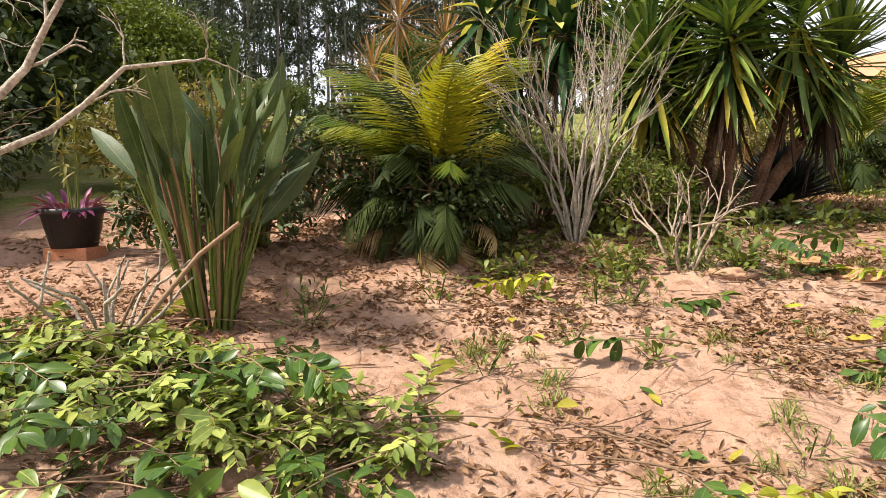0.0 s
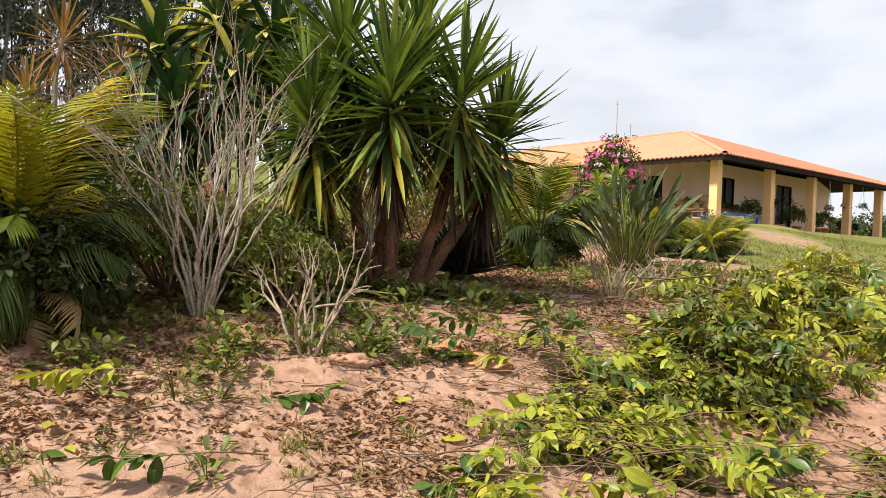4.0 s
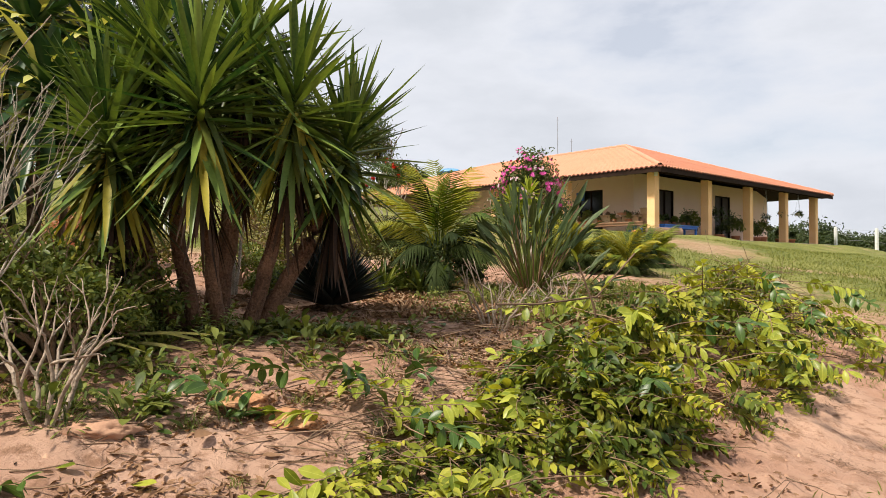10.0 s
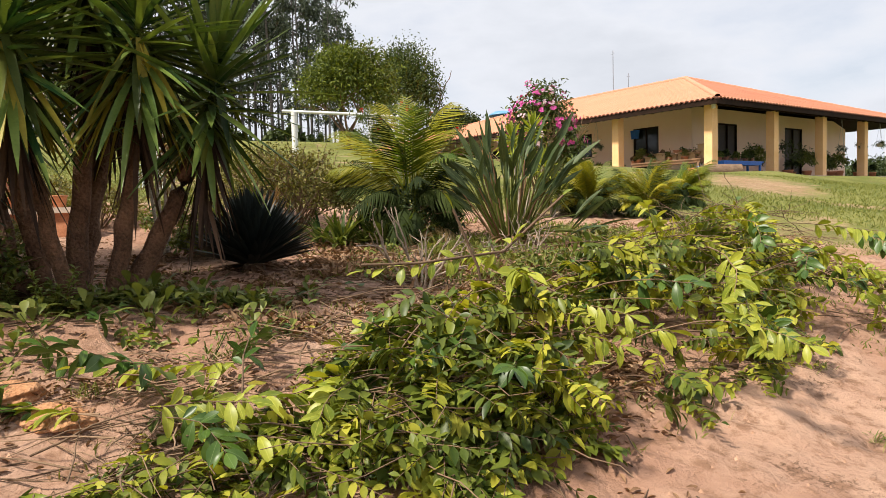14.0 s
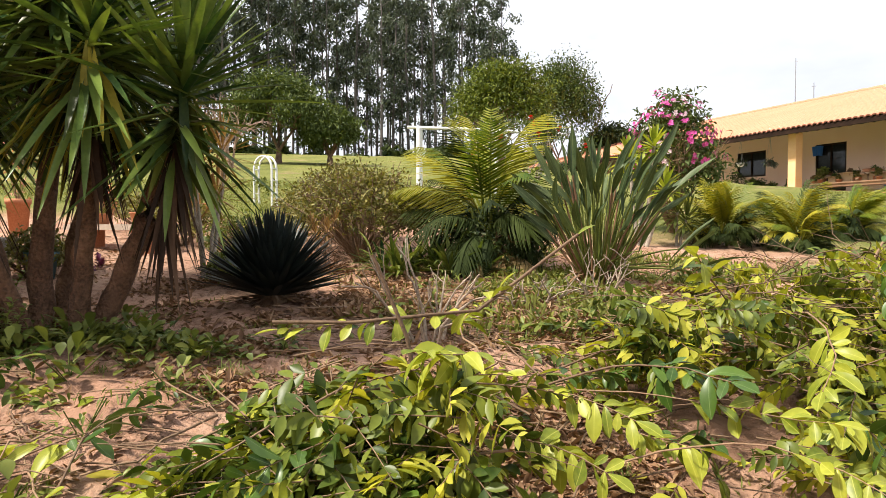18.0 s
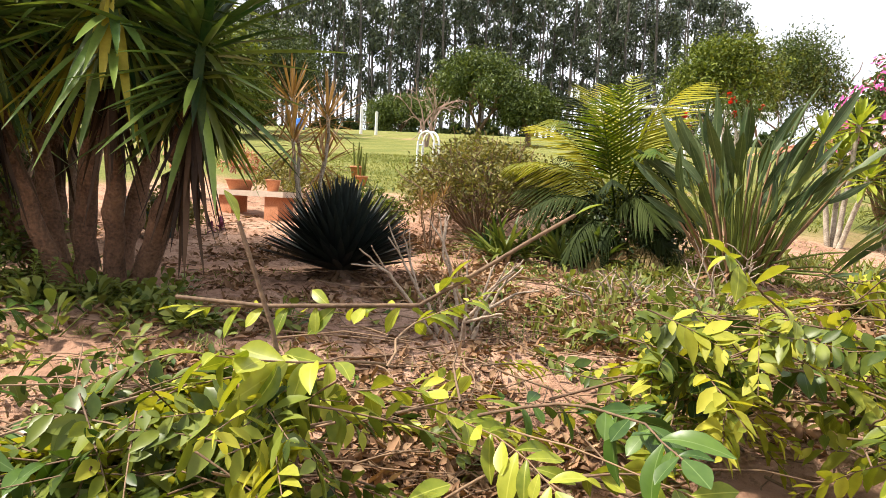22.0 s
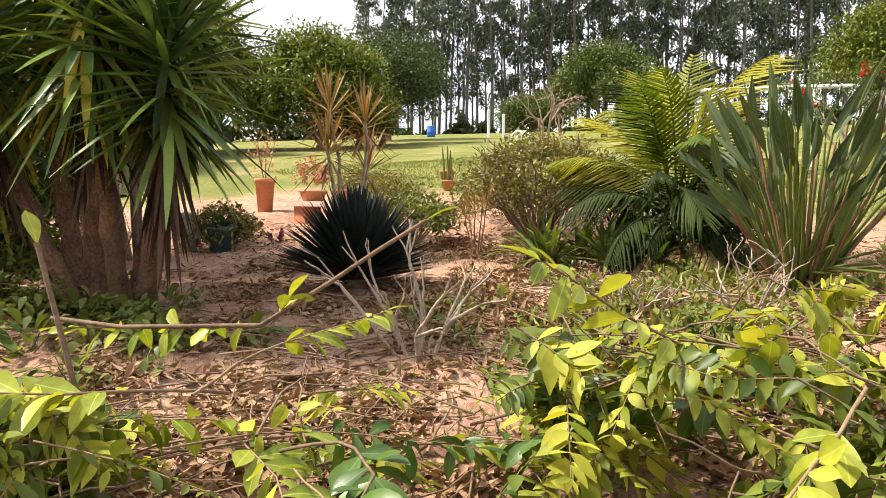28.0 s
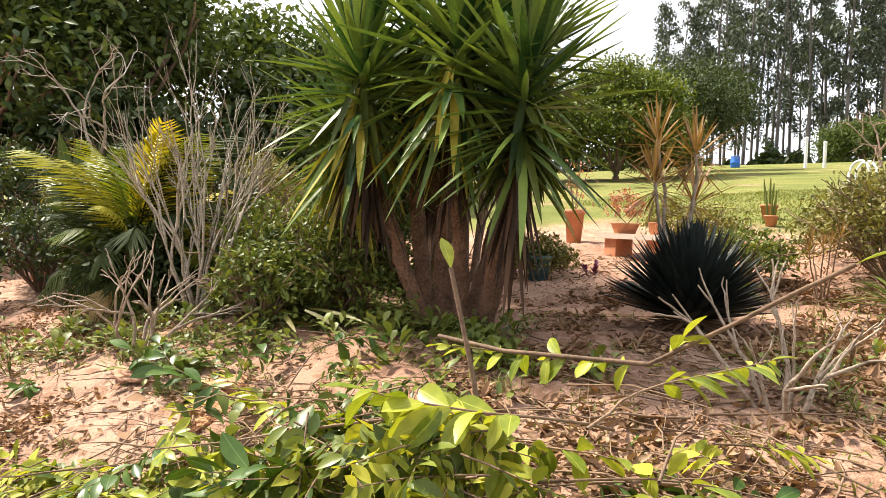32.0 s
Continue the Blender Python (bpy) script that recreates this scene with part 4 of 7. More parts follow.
def tree(name, label, at, tall, crown, trunk_r, lumps, per, size, mat, bark=None, bare=0.35, lump=0.32, width=0.45, forks=3, depth=3, group="", droop=0.2, shape=LANCE, low=0.95):
    top = thing(name, label, "tree", at, group=group)
    g = Geo()
    line = bent((0, 0, -0.3), (rnd(-0.08, 0.08), rnd(-0.08, 0.08), 1), tall * bare + 0.3, 0, 6, 0.01)
    g.tube(line, np.linspace(trunk_r * 1.25, trunk_r * 0.8, 6), 9)
    for k in range(5):
        az = k * 2.39996 + rnd(-0.4, 0.4)
        o = rnd(0.35, 0.9)
        branching(g, line[-1], (math.cos(az) * o, math.sin(az) * o, 1), tall * (1 - bare) * 0.38, trunk_r * 0.5, depth - 1, 0.4, 0, forks - 1)
    part("trunk", g, bark or M_bark, top)
    part("crown", leaf_cloud((0, 0, tall - crown[2] * low), crown, lumps, per, size, width, lump, shape=shape, droop=droop), mat, top)
    return top


def eucalyptus_pattern(tall, seed):
    top = thing("eucalyptus", "tall slender eucalyptus with pale trunk and grey-green crown", "tree", group="eucalyptus grove")
    g = Geo()
    line = bent((0, 0, -1.0), (rnd(-0.03, 0.03), rnd(-0.03, 0.03), 1), tall, 0, 10, 0.004)
    g.tube(line, np.linspace(0.21, 0.04, 10), 7)
    clumps = []
    for k in range(19):
        f = 0.24 + 0.74 * ((k + rnd(0, 1)) / 19) ** 0.75
        p = np.array([np.interp(f, np.linspace(0, 1, 10), line[:, q]) for q in range(3)])
        az = rnd(0, 6.28)
        ln = (0.5 + 2.3 * math.sin(math.pi * min(1, (f - 0.22) / 0.8)) ** 0.8) * rnd(0.5, 1.2)
        b = bent(p, (math.cos(az), math.sin(az), rnd(0.5, 1.3)), ln, 0.0, 4, 0.03)
        g.tube(b, np.linspace(0.05, 0.015, 4), 4)
        clumps += [b[-1], b[-1] + RNG.normal(0, 0.5, 3)]
    part("trunk", g, M_euc, top)
    c = np.array(clumps)
    n = 40
    p = (c[:, None] + RNG.normal(0, 1, (len(c), n, 3)) * [0.36, 0.36, 0.36]).reshape(-1, 3)
    way = unit(RNG.normal(0, 0.7, p.shape) + [0, 0, -0.6])
    part("crown", Geo().blades(p, way, unit(RNG.normal(0, 1, p.shape)), rnd(0.3, 0.62, len(p)), 0.2, 0.1, 0.2, FAR_LEAF), M_eucl, top)
    return top


M_stub = material("grey_brown_pruned_bark", (0.19, 0.135, 0.095), (0.43, 0.34, 0.26), 0.9, 8, 60, 0.5)
# ---- the garden: large plants ----
yucca((1.27, 2.0, gz(1.27, 2.0)))
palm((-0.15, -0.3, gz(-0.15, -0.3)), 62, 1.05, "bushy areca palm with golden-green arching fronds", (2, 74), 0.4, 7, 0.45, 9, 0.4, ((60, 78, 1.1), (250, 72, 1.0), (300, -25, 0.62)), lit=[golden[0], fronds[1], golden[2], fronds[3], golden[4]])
palm((2.38, 5.75, gz(2.38, 5.75)), 52, 1.08, "areca palm with yellow-green fronds above shade-coloured lower ones", (2, 104), 1.0, 6, 0.55, 12, 0.55, ((170, 62, 1.2), (60, 80, 1.3), (215, 34, 0.95)))
palm((4.2, 9.3, gz(4.2, 9.3)), 74, 0.76, "low golden areca palm", (2, 72), 2.0, 5, 0.2, 2, 0.45, lit=young)
palm((5.05, 9.35, gz(5.05, 9.35)), 74, 0.76, "low golden areca palm", (2, 72), 2.6, 5, 0.2, 2, 0.45, lit=young)
palm((5.72, 11.4, gz(5.72, 11.4)), 74, 0.76, "low golden areca palm", (2, 72), 0.2, 5, 0.2, 2, 0.45, lit=young)
paddle_plant((-0.45, -2.0, gz(-0.45, -2.0)), 60, 0.98, 0.44, 0.36, "tall bird of paradise with grey-green paddle leaves", flare=0.07)
paddle_plant((-1.25, -0.95, gz(-1.25, -0.95)), 36, 1.0, 0.46, 0.35, "dark bird of paradise behind another")
paddle_plant((3.52, 5.45, gz(3.52, 5.45)), 100, 1.08, 0.40, 0.74, "spreading bird of paradise with dark narrow paddle leaves", blades=narrow, flare=0.09, low=7)
agave((1.74, 3.37, gz(1.74, 3.37)), 0.98)
bare_shrub("pruned_shrub", "leafless shrub of thin pale upright stems", (0.66, 0.3, gz(0.66, 0.3)), 19, 1.06, 0.44, 0.012, 4, M_pale, 0.13, 0)
bare_shrub("pruned_shrub", "hard-pruned pale grey shrub with stubby forks", (1.44, 0.1, gz(1.44, 0.1)), 7, 0.52, 0.6, 0.016, 3, M_stub, 0.3, 0)
bare_shrub("pruned_shrub", "hard-pruned pale grey shrub with stubby forks", (3.25, 2.92, gz(3.25, 2.92)), 8, 0.5, 0.7, 0.012, 2, M_stub, 0.3, 0)
bare_shrub("pruned_shrub", "hard-pruned shrub with broken pale stems", (-0.72, -2.4, gz(-0.72, -2.4)), 9, 0.55, 0.95, 0.013, 1, M_pale, 0.35, 0)
bare_shrub("pruned_shrub", "low pruned pale shrub in dry grass", (3.8, 4.55, gz(3.8, 4.55)), 8, 0.36, 0.8, 0.010, 2, M_stub, 0.45, 0)
bare_shrub("pruned_shrub", "low pruned pale shrub in dry grass", (3.45, 4.0, gz(3.45, 4.0)), 9, 0.26, 1.0, 0.009, 2, M_stub, 0.5, 0)
leafy_bush("shrub", "fine-twigged olive shrub with tiny leaves", (1.02, 5.55, gz(1.02, 5.55)), (0.85, 0.7, 0.56), 300, 26, 0.045, M_shrub, 50, 0.45, lump=0.2)
leafy_bush("shrub", "fine-twigged olive shrub with tiny leaves", (0.2, 6.4, gz(0.2, 6.4)), (0.8, 0.7, 0.5), 220, 24, 0.045, M_shrub, 40, 0.45, lump=0.2)
leafy_bush("shrub", "green leafy shrub under the yucca", (0.75, 1.35, gz(0.75, 1.35)), (0.55, 0.5, 0.38), 170, 26, 0.05, M_weed, 30, 0.45, lump=0.24)
leafy_bush("shrub", "green leafy shrub behind pale stems", (0.15, 0.75, gz(0.15, 0.75)), (0.5, 0.5, 0.45), 150, 26, 0.05, M_weed, 26, 0.45, lump=0.24)
leafy_bush("shrub", "dark twiggy shrub between palms", (-1.0, 0.1, gz(-1.0, 0.1)), (0.75, 0.6, 0.6), 170, 24, 0.07, M_treed, 34, 0.4, lump=0.24)
# two dark leaf masses added to imitate deep shade below the palms
leafy_bush("shrub", "added dark foliage standing in for shade under palm fronds", (-0.2, -0.25, gz(-0.2, -0.25)), (0.62, 0.5, 0.40), 190, 24, 0.06, M_treed, 20, 0.4, lump=0.26)
leafy_bush("shrub", "added dark foliage standing in for shade under palm fronds", (2.38, 5.8, gz(2.38, 5.8)), (0.55, 0.45, 0.36), 110, 24, 0.06, M_treed, 20, 0.4, lump=0.26)
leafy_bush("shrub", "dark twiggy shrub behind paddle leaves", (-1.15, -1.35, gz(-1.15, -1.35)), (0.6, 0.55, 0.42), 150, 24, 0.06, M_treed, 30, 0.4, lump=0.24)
leafy_bush("shrub", "dark leafy shrub behind the palm", (-1.0, 1.6, gz(-1.0, 1.6)), (0.9, 0.7, 0.6), 190, 24, 0.08, M_tree, 30, 0.4, lump=0.24)
leafy_bush("shrub", "yellow-green feathery shrub near lawn", (-3.2, 0.3, gz(-3.2, 0.3)), (0.8, 0.8, 0.7), 150, 26, 0.09, M_shrub, 30, 0.3, lump=0.26)
leafy_bush("shrub", "dark shrub in the shade of trees", (-3.6, -2.6, gz(-3.6, -2.6)), (1.1, 1.0, 0.8), 190, 24, 0.1, M_treed, 30, 0.4, lump=0.24)
leafy_bush("shrub", "dark shrub in the shade of trees", (-5.2, -1.6, gz(-5.2, -1.6)), (1.1, 1.2, 0.9), 200, 24, 0.1, M_treed, 30, 0.4, lump=0.24)
leafy_bush("shrub", "yellow-green bush at the edge of the lawn", (-5.5, 1.6, gz(-5.5, 1.6)), (1.0, 0.9, 0.8), 150, 26, 0.1, M_shrub, 26, 0.4, lump=0.26)

for x, y, r, h in ((-0.75, 3.2, 0.4, 0.22), (0.25, 4.7, 0.45, 0.28), (-1.3, 5.3, 0.5, 0.3), (1.05, 3.85, 0.32, 0.16), (-2.4, 5.6, 0.5, 0.26), (0.55, 0.85, 0.5, 0.42), (1.0, 0.75, 0.4, 0.3), (-2.6, 1.2, 0.6, 0.5)):
    leafy_bush("low_bush", "low mixed green groundcover bush on sand", (x, y, gz(x, y)), (r, r * 0.9, h), 90, 22, 0.05, M_weed if x > 0 else M_shrub, 16, 0.42, lump=0.26, group="groundcover bushes")
# a strap-leaved clump below the palm
top = thing("strap_leaved_clump", "low clump of arching dark green strap leaves", "plant", (2.02, 5.15, gz(2.02, 5.15)))
for k in range(9):
    n = 26
    az, el = rnd(0, 6.28, n), rnd(0.35, 1.4, n)
    way = np.stack([np.cos(az) * np.cos(el), np.sin(az) * np.cos(el), np.sin(el)], -1)
    c = np.array([rnd(-0.5, 0.55), rnd(-0.25, 0.3), 0.0])
    part("tuft", Geo().blades(np.zeros((n, 3)) + c, way, np.tile([0, 0, 1.0], (n, 1)), rnd(0.42, 0.72, n), 0.034, rnd(0.2, 0.5, n), 0.3, SWORD), M_weed if k % 3 else M_yuccaj, top)


def blossoms(cloud_at, radii, count, size, mat, parent):
    """Open five-petalled flowers over the outside of a bush."""
    for k in range(count):
        d = unit(RNG.normal(0, 1, 3))
        d[2] = abs(d[2]) * 0.9 - 0.2
        p = np.asarray(cloud_at) + d * np.asarray(radii) * rnd(0.85, 1.12)
        n = 5 * 4
        az = np.tile(np.arange(5) * 1.2566, 4)
        c = np.repeat(RNG.normal(0, size * 0.8, (4, 3)), 5, 0)
        side = unit(np.cross(d, [0.2, 0.1, 1.0]))
        oth = np.cross(d, side)
        way = unit(side * np.cos(az)[:, None] + oth * np.sin(az)[:, None] + d * 0.45)
        part("blossom", Geo().blades(p + c, way, np.tile(d, (n, 1)), size, size * 0.75, 0.1, 0.1, (0.2, 0.9, 1.0, 0.3)), mat, parent)


top = leafy_bush("flowering_bush", "tall bush with magenta and pale pink blossoms", (3.42, 9.95, gz(3.42, 9.95)), (0.64, 0.64, 1.15), 260, 26, 0.075, M_tree, 34, lump=0.26, reach=0.62)
M_blush = leaf_mat("pale_pink_blossom", (0.62, 0.38, 0.52), (0.80, 0.66, 0.72), 0.9, 0.3, 0.5)
blossoms((0, 0, 1.12), (0.68, 0.68, 1.22), 74, 0.036, M_pink, top)
blossoms((0, 0, 1.12), (0.68, 0.68, 1.2), 46, 0.028, M_blush, top)


def spiky_head(parent, tip, axis_w, count, length, width, mat, spread=150, droop=0.15, name="leaf_rosette"):
    n = count
    f = np.linspace(0.02, 1, n)
    ang, az = np.radians(6 + spread * f), np.arange(n) * 2.39996
    axis_w = unit(axis_w)
    side = unit(np.cross(axis_w, [0.3, 0.9, 0.1]))
    oth = np.cross(axis_w, side)
    way = axis_w * np.cos(ang)[:, None] + (side * np.cos(az)[:, None] + oth * np.sin(az)[:, None]) * np.sin(ang)[:, None]
    g = Geo().blades(np.asarray(tip) - axis_w * (0.1 * f)[:, None], way, np.tile([0, 0, 1.0], (n, 1)) + 0.01, length * rnd(0.75, 1.1, n), width, droop * f, 0.4, LANCE)
    return part(name, g, mat, parent)


def cane_plant(name, label, at, canes, mat, length, width, count, r=0.018, bark=None, spread=150, droop=0.15):
    """Bare canes, each with a tuft of leaves at its end. canes: rows of lean x, lean y, height."""
    top = thing(name, label, "plant", at)
    for x, y, h in canes:
        line = bent((x * 0.25, y * 0.25, -0.05), (x, y, h), math.sqrt(x * x + y * y + h * h), 0, 7, 0.012)
        cane = part("cane", Geo().tube(line, np.linspace(r, r * 0.75, 7), 7), bark or M_pale, top)
        spiky_head(cane, line[-1], line[-1] - line[-3], count, length, width, mat, spread, droop)
    return top


M_cord = leaf_mat("bronze_orange_strap_leaf", (0.15, 0.08, 0.035), (0.36, 0.22, 0.10), 0.8, 0.3, 0.5)
M_drac = leaf_mat("dark_broad_leaf", (0.012, 0.035, 0.012), (0.04, 0.085, 0.025), 0.8, 0.15, 0.3)
M_dracy = leaf_mat("yellow_variegated_leaf", (0.42, 0.42, 0.08), (0.70, 0.66, 0.26), 0.8, 0.3, 0.4)
cane_plant("dragon_tree", "bronze spiky dragon tree with slender pale canes", (0.55, 3.9, gz(0.55, 3.9)), [(-0.06, -0.1, 1.3), (0.08, 0.1, 1.18), (0.12, -0.2, 0.95), (-0.08, 0.16, 0.82)], M_cord, 0.40, 0.02, 46, spread=125, droop=0.06)
cane_plant("dragon_tree", "pale spiky dragon tree on a tall cane", (-2.3, 2.4, gz(-2.3, 2.4)), [(0.05, 0.0, 2.1), (0.45, 0.2, 1.85), (-0.3, 0.1, 1.6)], M_cord, 0.5, 0.025, 60, 0.03)
drac = cane_plant("dracaena", "tall dark dracaena with yellow-edged drooping leaves", (-0.55, 2.45, gz(-0.55, 2.45)), [(0.1, -0.1, 2.3), (-0.35, -0.3, 2.0), (0.4, -0.35, 1.75), (-0.1, 0.3, 2.6), (0.45, 0.1, 2.2), (-0.5, 0.1, 1.6), (0.0, -0.5, 1.45)], M_drac, 0.6, 0.1, 46, 0.03, M_bark, 140, 0.7)
striped = [blade_mesh("variegated_leaf", 0.56, 0.085, d, 0.3, LANCE, M_dracy) for d in (0.35, 0.6)]
for x, y, h in [(0.1, -0.1, 2.3), (-0.35, -0.3, 2.0), (0.4, -0.35, 1.75), (0.45, 0.1, 2.2), (0.0, -0.5, 1.45), (-0.1, 0.3, 2.6)]:
    for k in range(16):
        a, el = k * 2.39996, radians(75 - 7 * k)
        ob = part("variegated_leaf", striped[k % 2], M_dracy, drac, "yellow-edged leaf")
        ob.matrix_basis = frame_of((math.cos(a) * math.cos(el), math.sin(a) * math.cos(el), math.sin(el)), rnd(-0.3, 0.3), (x, y, h), rnd(0.8, 1.1))
M_rosette = leaf_mat("lime_rosette_leaf", (0.16, 0.22, 0.02), (0.42, 0.46, 0.07), 0.8, 0.4, 0.45)
cane_plant("plumeria", "slim tree with lime rosettes on pale canes", (3.3, 8.4, gz(3.3, 8.4)), [(-0.14, 0.0, 1.2), (0.12, 0.05, 1.38), (0.24, -0.05, 0.8), (-0.05, 0.2, 1.0)], M_rosette, 0.3, 0.06, 28, 0.03, M_pale, 115, 0.2)
cane_plant("tall_weed", "thin reedy plant with a red-tinged haze of leaves", (1.1, 4.8, gz(1.1, 4.8)), [(-0.1, 0.0, 0.5), (0.08, 0.05, 0.55), (0.0, -0.1, 0.42), (0.12, -0.1, 0.46), (-0.06, 0.1, 0.48)], M_cord, 0.12, 0.012, 26, 0.006, M_twig, 100)
cane_plant("dracaena", "young leafy cane plant with red leaf tips", (3.65, 8.9, gz(3.65, 8.9)), [(0.0, 0.0, 0.5), (0.1, 0.0, 0.4)], M_weed, 0.34, 0.04, 34, 0.02, None, 120, 0.3)
# red-flowered thorny climber on bare canes
top = thing("crown_of_thorns", "thorny grey shrub tipped with red blossoms", "shrub", (0.15, 12.86, gz(0.15, 12.86)))
ends = []
for k in range(7):
    g = Geo()
    branching(g, (0, 0, -0.05), (math.cos(k * 2.4) * 0.5, math.sin(k * 2.4) * 0.5, 1), 0.75, 0.024, 3, 0.35, 0, 2, ends)
    part("branch", g, M_pale, top)
for p, w in ends[::3]:
    n = 22
    part("blossom", Geo().blades(np.zeros((n, 3)) + p, unit(RNG.normal(0, 1, (n, 3)) + w), np.tile([0, 0, 1.0], (n, 1)), 0.07, 0.05, 0.1, 0.1, OVATE), M_red, top)
n = 3600
p = np.array([ends[q][0] for q in RNG.integers(0, len(ends), n)]) + RNG.normal(0, 0.09, (n, 3)) - [0, 0, 0.06]
part("foliage", Geo().blades(p, unit(RNG.normal(0, 1, (n, 3))), np.tile([0, 0, 1.0], (n, 1)), 0.07, 0.025, 0.1, 0.2, OVATE), M_tree, top)

# ---- cut branches ----
leaf_lime = [blade_mesh("leaf", L, W, d, f, OVATE, M_lime) for L, W, d, f in ((0.092, 0.044, 0.15, 0.25), (0.104, 0.046, 0.4, 0.3), (0.08, 0.04, -0.1, 0.45), (0.098, 0.038, 0.6, 0.5))]
leaf_deep = [blade_mesh("leaf", L, W, d, f, OVATE, M_deep) for L, W, d, f in ((0.095, 0.044, 0.15, 0.25), (0.11, 0.048, 0.4, 0.3), (0.085, 0.04, -0.05, 0.4), (0.1, 0.04, 0.6, 0.45))]


def sprig(name, label, line, radius, leaves, meshes, group="cut branches", first=0.25, at=None, size=1.0, roll=None):
    """A cut branch along a line, with leaves in two ranks towards its tip."""
    line = np.asarray(line, float)
    foot = line[0].copy() if at is None else np.asarray(at, float)
    top = thing(name, label, "branch", foot, group=group)
    line = line - foot
    part("stem", Geo().tube(line, np.linspace(radius, radius * (0.35 if leaves > 6 else 0.8), len(line)), 6), M_twig, top)
    seg = np.linspace(0, 1, len(line))
    roll = rnd(-0.6, 0.6) if roll is None else roll
    turn = roll
    for k in range(leaves):
        f = first + (1 - first) * (k // 2 * 2 + 0.9 + 0.5 * (k % 2) + rnd(-0.4, 0.4)) / leaves
        p = np.array([np.interp(min(f, 0.985), seg, line[:, q]) for q in range(3)])
        q = min(len(line) - 2, int(f * (len(line) - 1)))
        tan = unit(line[q + 1] - line[q])
        if k % 2 == 0:
            turn = roll * 0.6 + RNG.normal(0, 0.45)
        side = unit(np.cross(tan, [0.05, 0.02, 1.0]))
        side = side * math.cos(turn) + np.cross(side, tan) * math.sin(turn)
        sgn = 1 if k % 2 else -1
        w = tan * rnd(0.2, 1.1) + side * sgn * rnd(0.6, 1.1) + np.array([0, 0, rnd(-0.65, 0.15)]) + RNG.normal(0, 0.15, 3)
        face = np.cross(side, tan)
        face = face * (1 if face[2] > 0 else -1) + np.array([0, 0, 0.3]) + RNG.normal(0, 0.45, 3)
        ob = part("leaf", meshes[int(rnd(0, len(meshes)))], M_lime, top)
        ob.matrix_basis = frame_flat(w, face, p, size * rnd(0.6, 1.2) * (0.75 + 0.4 * math.sin(math.pi * min(1, (k + 3) / (leaves + 2)))))
    ob = part("leaf", meshes[0], M_lime, top)
    ob.matrix_basis = frame_of(unit(line[-1] - line[-2]), 0, line[-1], size)
    return top


def straight(length, bow, steps=9):
    t = np.linspace(0, 1, steps)
    return np.stack([length * t, bow * length * np.sin(t * 2.6) * 0.3 + RNG.normal(0, 0.006, steps), 0.02 * length * np.sin(t * 5)], -1)


def heap_height(x, y):
    """How high the cut branches lie: a long loose heap beside the track."""
    ax, ay, bx, by = 3.5, 1.15, 5.75, 4.85
    L = math.hypot(bx - ax, by - ay)
    ux, uy = (bx - ax) / L, (by - ay) / L
    s = (x - ax) * ux + (y - ay) * uy
    d = -(x - ax) * uy + (y - ay) * ux
    d = d + 0.25
    w = np.where(d > 0, 0.38 + 0.32 * np.clip(s / L, 0, 1), 0.5 + 0.5 * np.clip(s / L, 0, 1))
    prof = np.clip(1 - np.abs(d / w) ** np.where((d < 0) & (s > 1.0), 1.7, 3.0), 0, 1) * np.clip((s + 0.6) / 0.8, 0, 1) * np.clip((L + 0.6 - s) / 0.9, 0, 1)
    return (0.46 + 0.07 * np.clip(s / 1.2, 0, 1) + 0.0 * np.clip((s - 1.2) / 3.0, 0, 1)) * prof


pats = []
for k in range(12):
    lime = k % 3 != 0
    pats.append(sprig("cut_branch", "cut branch with fresh lime-green leaves" if lime else "cut branch with glossy dark green leaves", straight(rnd(0.55, 1.0), rnd(-1, 1)), rnd(0.003, 0.005), 2 * int(rnd(8, 11.5)), leaf_lime if lime else leaf_deep, first=rnd(0.42, 0.58), at=(0, 0, 0)))
leaf_fresh = [blade_mesh("leaf", L, W, d, f, OVATE, M_freshp) for L, W, d, f in ((0.1, 0.046, 0.15, 0.25), (0.115, 0.05, 0.35, 0.3), (0.09, 0.043, -0.05, 0.4))]
for k in range(2):
    pats.append(sprig("cut_branch", "cut branch with soft mid-green leaves", straight(rnd(0.55, 0.9), rnd(-1, 1)), 0.004, 20, leaf_fresh, first=0.4, at=(0, 0, 0)))
used = [False] * len(pats)


def lay(k, x, y, z, az, tilt, size=1.0, spin=35):
    m = pose(x, y, z, rnd(-spin, spin), -tilt, az)
    if used[k]:
        ob = copy_thing(pats[k], m)
    else:
        ob, used[k] = pats[k], True
    ob.matrix_world = m @ Matrix.Scale(size, 4)
    return ob


def scatter_branches(count, xs, ys, tilt, lift=0.03, heap=False, kinds=None):
    for n in range(count):
        for _ in range(40):
            x, y = rnd(*xs), rnd(*ys)
            h = float(heap_height(x, y))
            if not heap or h > 0.08:
                break
        k = int(rnd(0, 12)) if kinds is None else kinds[n % len(kinds)]
        z = gz(x, y) + (rnd(0.35, 0.92) * h if heap else lift)
        lay(k, x, y, z, rnd(0, 360), rnd(*tilt), rnd(0.85, 1.15), 50 if heap else 35)


